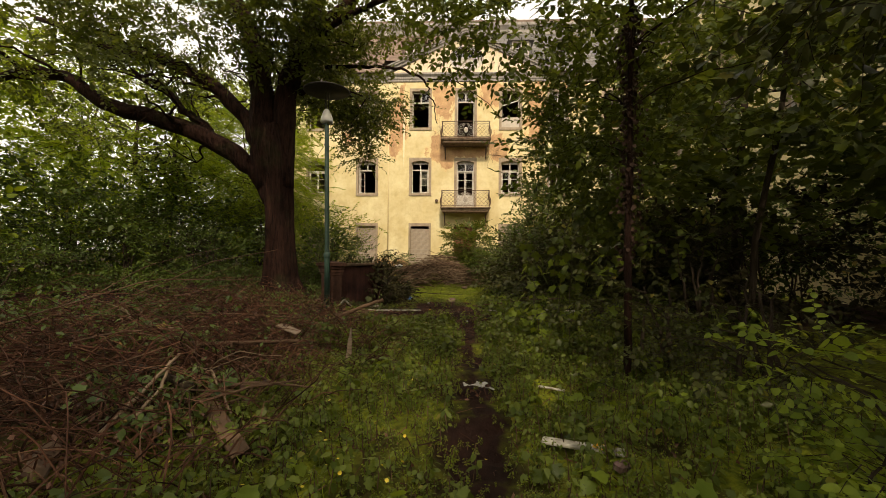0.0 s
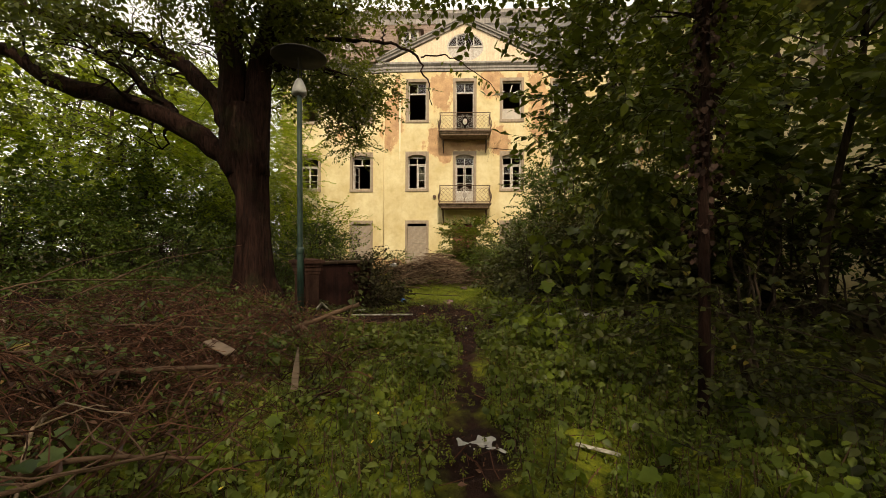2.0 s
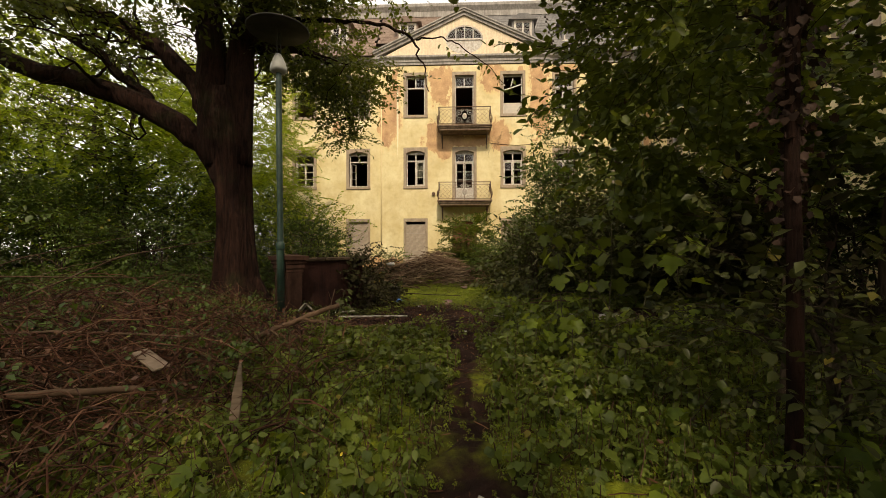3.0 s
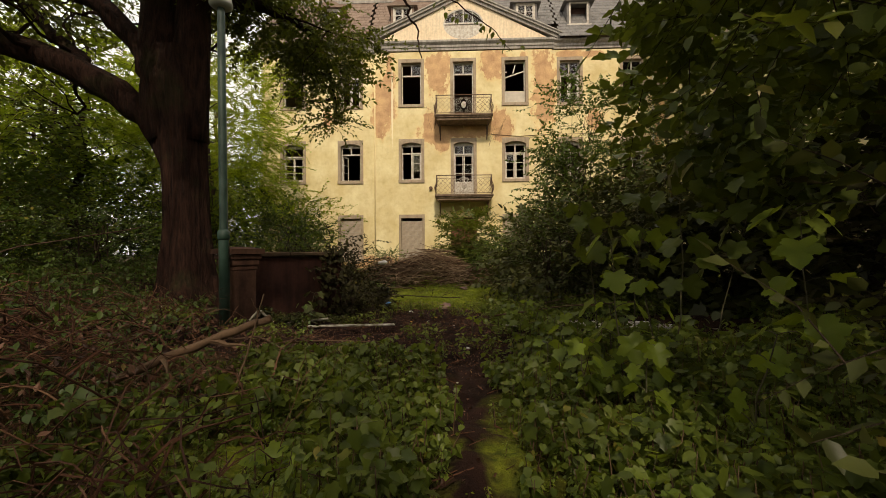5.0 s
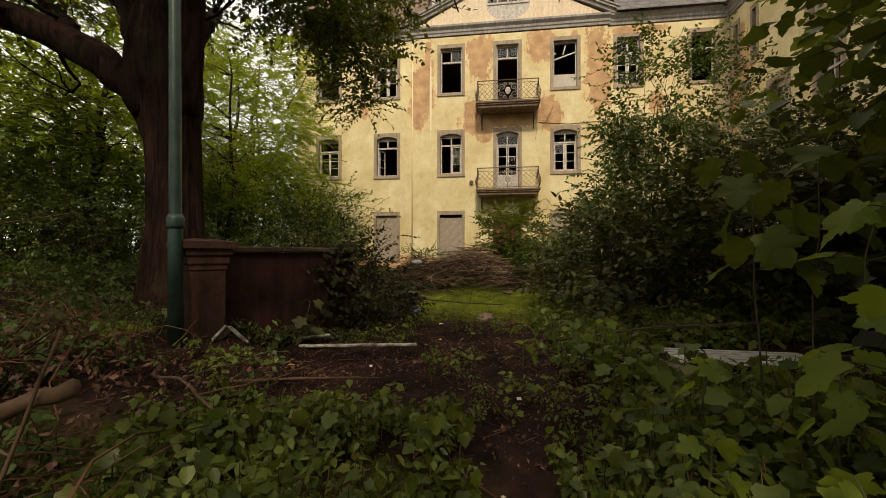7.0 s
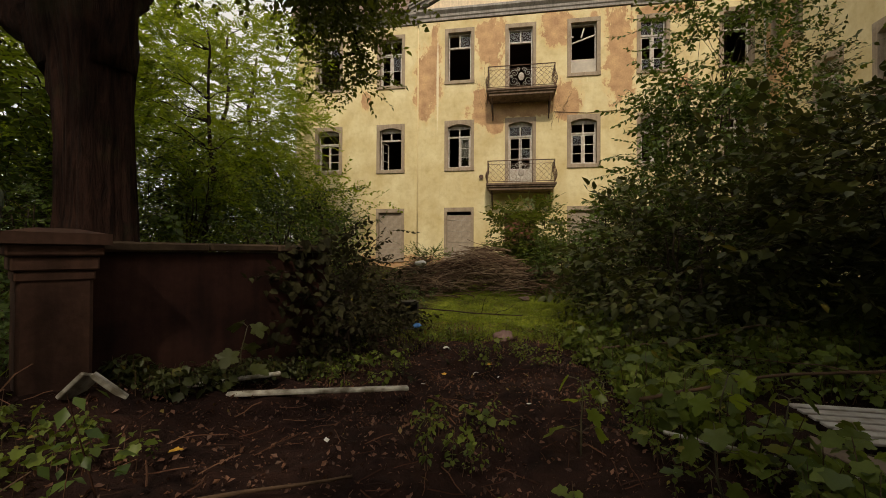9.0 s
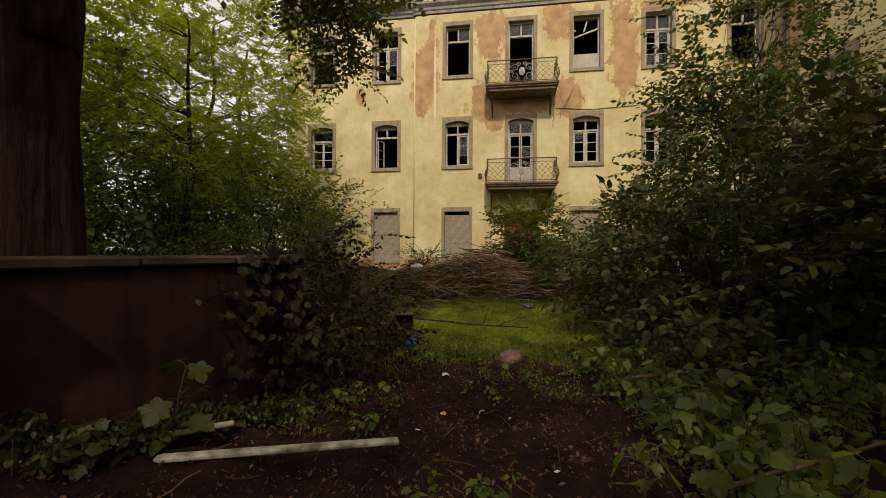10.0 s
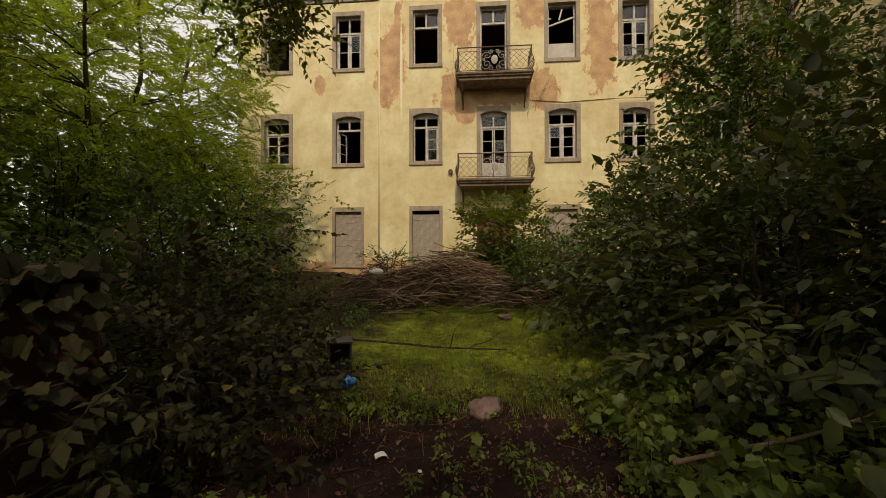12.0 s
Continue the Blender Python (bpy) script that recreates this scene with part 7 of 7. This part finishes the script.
def paper_curl(x, y, size, turn):
    """A curled strip of white packaging."""
    g = Geo()
    a = np.linspace(-0.4, 2.4, 12)
    edge = np.stack((np.cos(a) * 0.5, 0 * a, np.sin(a) * 0.35), 1)
    v = np.vstack((edge + (0, -0.22, 0), edge * 0.85 + (0.05, 0.22, 0), edge * 0.94 + (0, -0.22, 0), edge * 0.80 + (0.05, 0.22, 0)))
    i = np.arange(11)
    f = np.vstack([np.vstack((np.stack((i + o, i + o + 1, i + o + 13), 1), np.stack((i + o, i + o + 13, i + o + 12), 1))) for o in (0, 24)])
    g.add(v, f)
    ob = g.make("paper_scrap", [PAPER], smooth=True)
    ob.matrix_basis = pose(x, y, float(ground_z(x, y)) + 0.02, 15, 0, turn) @ Matrix.Scale(size, 4)
    tagged(ob, "curled scrap of white packaging on dark soil", "rubbish", "scraps of rubbish")


paper_curl(-0.42, 7.0, 0.085, 35)
paper_curl(-0.08, 6.45, 0.05, 200)
paper_curl(0.9, 6.55, 0.06, 120)


def shutter():
    """White louvred panel lying in the undergrowth."""
    z = float(ground_z(2.55, 5.5))
    ob = thing("louvred_panel", (2.72, 5.5, z + 0.05), -2, "white slatted panel lying flat in the undergrowth", "shutter")
    for y in np.linspace(-0.22, 0.22, 6):
        part("slat", boxes((-0.95, 0.95, y - 0.03, y + 0.03, 0.0, 0.014)), WHITE, ob, bevel=0.003)
    for x in (-0.75, 0.0, 0.75):
        part("batten", boxes((x - 0.03, x + 0.03, -0.26, 0.26, -0.025, -0.002)), WHITE, ob)


shutter()
stick_object("lath", (1.04, 4.99, 0.07), (0.4, 0.022, 0.012), (3, 4, -16), WOOD_WHITE, "thin white lath beside the slatted panel", "plank", 0.003)
stick_object("lath", (1.42, 4.86, 0.06), (0.34, 0.025, 0.012), (0, -5, -28), WOOD_WHITE, "thin white lath beside the slatted panel", "plank", 0.003)
stick_object("board", (1.62, 4.98, 0.09), (0.42, 0.13, 0.018), (6, 10, -30), WOOD_GREY, "weathered brown board beside the slatted panel", "plank", 0.004)
stick_object("board", (-3.78, 6.12, 0.12), (0.34, 0.09, 0.02), (6, -4, 62), WOOD_WHITE, "mouldy white board lying below the old tree", "plank", 0.004)


def flowers():
    """Small yellow flowers in the moss."""
    g = Geo()
    n = 46
    xy = np.column_stack((rng.normal(-0.35, 0.4, n), rng.normal(-0.9, 0.6, n)))
    petal = (np.array([(0, 0, 0), (0.5, 0.2, 0.15), (0.15, 0.55, 0.15), (-0.4, 0.4, 0.15), (-0.5, -0.25, 0.15), (0.05, -0.55, 0.15), (0.45, -0.3, 0.15)]), np.array([(0, i, i % 6 + 1) for i in range(1, 7)]))
    g.scatter(*petal, np.column_stack((xy, ground_z(xy[:, 0], xy[:, 1]) + rng.uniform(0.08, 0.16, n))), turns(n, 0.5), rng.uniform(0.010, 0.018, n))
    tagged(g.make("flowers", [FLOWER]), "tiny yellow flowers in the mossy herbs", "flowers", kind="stuff")


flowers()


def cabinet():
    """Discarded open metal box with a blue bag inside."""
    z = float(ground_z(-1.09, 8.45))
    ob = thing("metal_box", (-1.09, 8.45, z), 20, "discarded open dark rusty metal box standing on the lawn edge", "box")
    part("side_panel", boxes((-0.15, -0.13, -0.12, 0.12, 0, 0.36)), IRON, ob)
    part("side_panel", boxes((0.04, 0.055, -0.12, 0.12, 0, 0.36)), LAMP_HAT, ob)
    part("back_panel", boxes((-0.13, 0.04, 0.108, 0.12, 0, 0.36)), LAMP_HAT, ob)
    part("top_panel", boxes((-0.16, 0.06, -0.13, 0.13, 0.361, 0.375)), LAMP_HAT, ob)
    part("bottom_panel", boxes((-0.13, 0.04, -0.12, 0.108, 0, 0.02)), LAMP_HAT, ob)
    bm = bmesh.new()
    bmesh.ops.create_icosphere(bm, subdivisions=3, radius=1.0)
    for v in bm.verts:
        d = 1 + 0.3 * noise.noise(v.co * 2.1)
        v.co = Vector((v.co.x * 0.06 * d, v.co.y * 0.07 * d, v.co.z * 0.05 * d))
    bag = part("plastic_bag", bm, BLUE, smooth=True)
    bag.matrix_basis = pose(-1.0, 8.27, z + 0.06)
    tagged(bag, "crumpled blue plastic bag by the metal box", "bag")


cabinet()
bm = bmesh.new()
bmesh.ops.create_icosphere(bm, subdivisions=2, radius=1.0)
for v in bm.verts:
    v.co = Vector((v.co.x * 0.16, v.co.y * 0.1, v.co.z * 0.07 * (1 + 0.5 * noise.noise(v.co * 2))))
ob = part("plastic_sack", bm, PAPER, smooth=True)
ob.matrix_basis = pose(-2.03, 13.15, 0.27)
tagged(ob, "white plastic sack on top of the brush pile", "bag")


def brush_pile():
    ob = thing("brush_pile", (-0.7, 14.0, -0.55), 0, "large heap of cut grey-brown branches before the facade", "brush pile")
    g = Geo()
    for k in range(1500):
        t = rng.normal(0, 0.5)
        x = np.clip(t, -1, 1) * 2.4
        y = rng.normal(0, 0.55)
        top = (1.0 + 0.22 * math.sin(x * 3.1 + 1) + 0.12 * math.sin(x * 7.3 + y * 5)) * max(0.0, 1 - (abs(x) / 2.6) ** 3) * max(0.1, 1 - (y / 1.5) ** 2)
        z = top * math.sqrt(rng.random())
        a = rng.normal(0.15, 1.0) + (np.pi if rng.random() < 0.5 else 0)
        l = rng.uniform(0.4, 1.3)
        dz = -0.25 * l * np.sign(x) * math.cos(a) * abs(x) / 2 + rng.normal(0, 0.22) * l
        c = np.array((x, y, max(0.03, z)))
        d = np.array((l * math.cos(a), l * math.sin(a) * 0.6, dz)) / 2
        lo, hi = c - d, c + d
        lo[2], hi[2] = max(0.01, lo[2]), max(0.01, hi[2])
        if k % 25 == 0:
            b = Geo()
            b.tube(wander(lo, hi, 8, 0.05, 0.04), np.linspace(1, 0.6, 8) * rng.uniform(0.016, 0.026), 6)
            b.make("branch", [DEADWOOD if k % 2 else TWIG], ob, smooth=True)
            continue
        g.tube(wander(lo, hi, 6, 0.06, 0.07), np.linspace(1, 0.5, 6) * rng.uniform(0.004, 0.016), 4, int(rng.random() < 0.35))
    g.make("brushwood", [TWIG, DEADWOOD], ob)


brush_pile()


def big_leaved_sapling(x, y, height, tiers, size, label, material, turn=0.0, bare=0.0):
    """A seedling whose leaves can be told apart one by one."""
    z = float(ground_z(x, y))
    ob = thing("sycamore_seedling", (x, y, z), 0, label, "seedling", "sycamore seedlings by the way")
    g = Geo()
    stem = wander((0, 0, -0.02), (rng.normal(0, 0.12) * height, rng.normal(0, 0.08) * height, height), 7, wild=0.04)
    g.tube(stem, np.linspace(0.0055, 0.0025, 7), 6)
    g.make("stem", [GREEN_STEM], ob, smooth=True)
    shapes = []
    for _ in range(3):
        gg = Geo()
        v = MAPLE[0].copy()
        v[:, 2] += 0.03 * np.sin(v[:, 0] * 9 + rng.uniform(0, 6)) + 0.02 * np.sin(v[:, 1] * 8)
        gg.add(v, MAPLE[1])
        o = gg.make("leaf", [material], ob, smooth=True)
        shapes.append(o.data)
        bpy.data.objects.remove(o)
    for k in range(tiers):
        s = bare + (1 - bare) * (k + 1) / tiers
        p = np.array([np.interp(s * 6, np.arange(7), stem[:, a]) for a in range(3)])
        for side in (0, np.pi):
            a = turn + k * 1.35 + side + rng.normal(0, 0.2)
            reach = size * rng.uniform(0.5, 1.0) * (1.25 - 0.5 * s)
            q = p + np.array((math.cos(a) * reach, math.sin(a) * reach, 0.25 * reach))
            gg = Geo()
            gg.tube(wander(p, q, 4, 0.1, 0.02), 0.002, 4)
            stalk = gg.make("leaf_stalk", [GREEN_STEM], ob)
            leaf = new("leaf", shapes[rng.integers(0, 3)])
            leaf.parent = stalk
            leaf.matrix_basis = pose(*q, rng.normal(-42, 14), rng.normal(0, 16), math.degrees(a) - 90) @ Matrix.Scale(size * rng.uniform(0.75, 1.15), 4)


big_leaved_sapling(0.52, 5.15, 0.34, 3, 0.10, "bright seedling with large leaves on the bare soil", LEAF_LUSH, 0.3)
for x, y, h, s in ((0.85, 5.25, 0.3, 0.11), (0.95, 4.75, 0.32, 0.12), (1.25, 5.0, 0.36, 0.11), (0.7, 5.6, 0.25, 0.09), (1.5, 4.6, 0.4, 0.12), (1.3, 5.8, 0.35, 0.10), (1.5, 4.85, 0.3, 0.11), (2.0, 4.6, 0.4, 0.12), (1.2, 6.4, 0.3, 0.10), (1.35, 5.35, 0.36, 0.11), (1.7, 4.95, 0.28, 0.11), (2.1, 5.0, 0.26, 0.11), (1.35, 5.75, 0.34, 0.10), (2.5, 4.95, 0.26, 0.10)):
    big_leaved_sapling(x, y, h * 0.8, 3, s * 0.72, "low sycamore seedling with lobed leaves on the bare soil", LEAF_RIGHT, x * 5)
big_leaved_sapling(1.36, 2.95, 0.95, 5, 0.16, "sycamore seedling with large fresh lobed leaves beside the rut", LEAF_LUSH, 0.4)
big_leaved_sapling(1.85, 3.5, 0.98, 5, 0.15, "tall sycamore seedling with large lobed leaves", LEAF_LUSH, 1.3)
big_leaved_sapling(2.3, 2.7, 1.0, 5, 0.18, "sycamore seedling in the shade", LEAF_LUSH, 0.1)
big_leaved_sapling(0.95, 3.9, 0.35, 3, 0.08, "small sycamore seedling at the edge of bare soil", LEAF_FRESH, 0.9)
big_leaved_sapling(1.05, 5.1, 0.34, 3, 0.09, "small sycamore seedling at the edge of bare soil", LEAF_LUSH, 2.4)
big_leaved_sapling(-1.55, 5.45, 0.4, 3, 0.13, "sycamore seedling against the garden wall", LEAF_SHADED, 0.2)
# shade on these saplings comes from the darker leaf copy
for x, y, h, s in ((1.55, 3.9, 1.25, 0.18), (2.0, 4.25, 1.35, 0.19), (1.8, 3.2, 1.25, 0.18), (2.3, 3.6, 1.4, 0.19)):
    big_leaved_sapling(x, y, h, 5, s, "tall sycamore sapling with large shaded lobed leaves", LEAF_RIGHT, x * 4, 0.45)
for x, y, h, s in ((1.08, 2.72, 0.36, 0.09), (1.3, 2.5, 0.42, 0.10), (0.95, 3.15, 0.3, 0.085), (1.45, 3.3, 0.5, 0.10), (1.15, 3.7, 0.4, 0.10), (1.6, 2.2, 0.5, 0.10)):
    big_leaved_sapling(x, y, h, 4, s, "low seedling with broad fresh leaves beside the rut", LEAF_LUSH, x * 3)
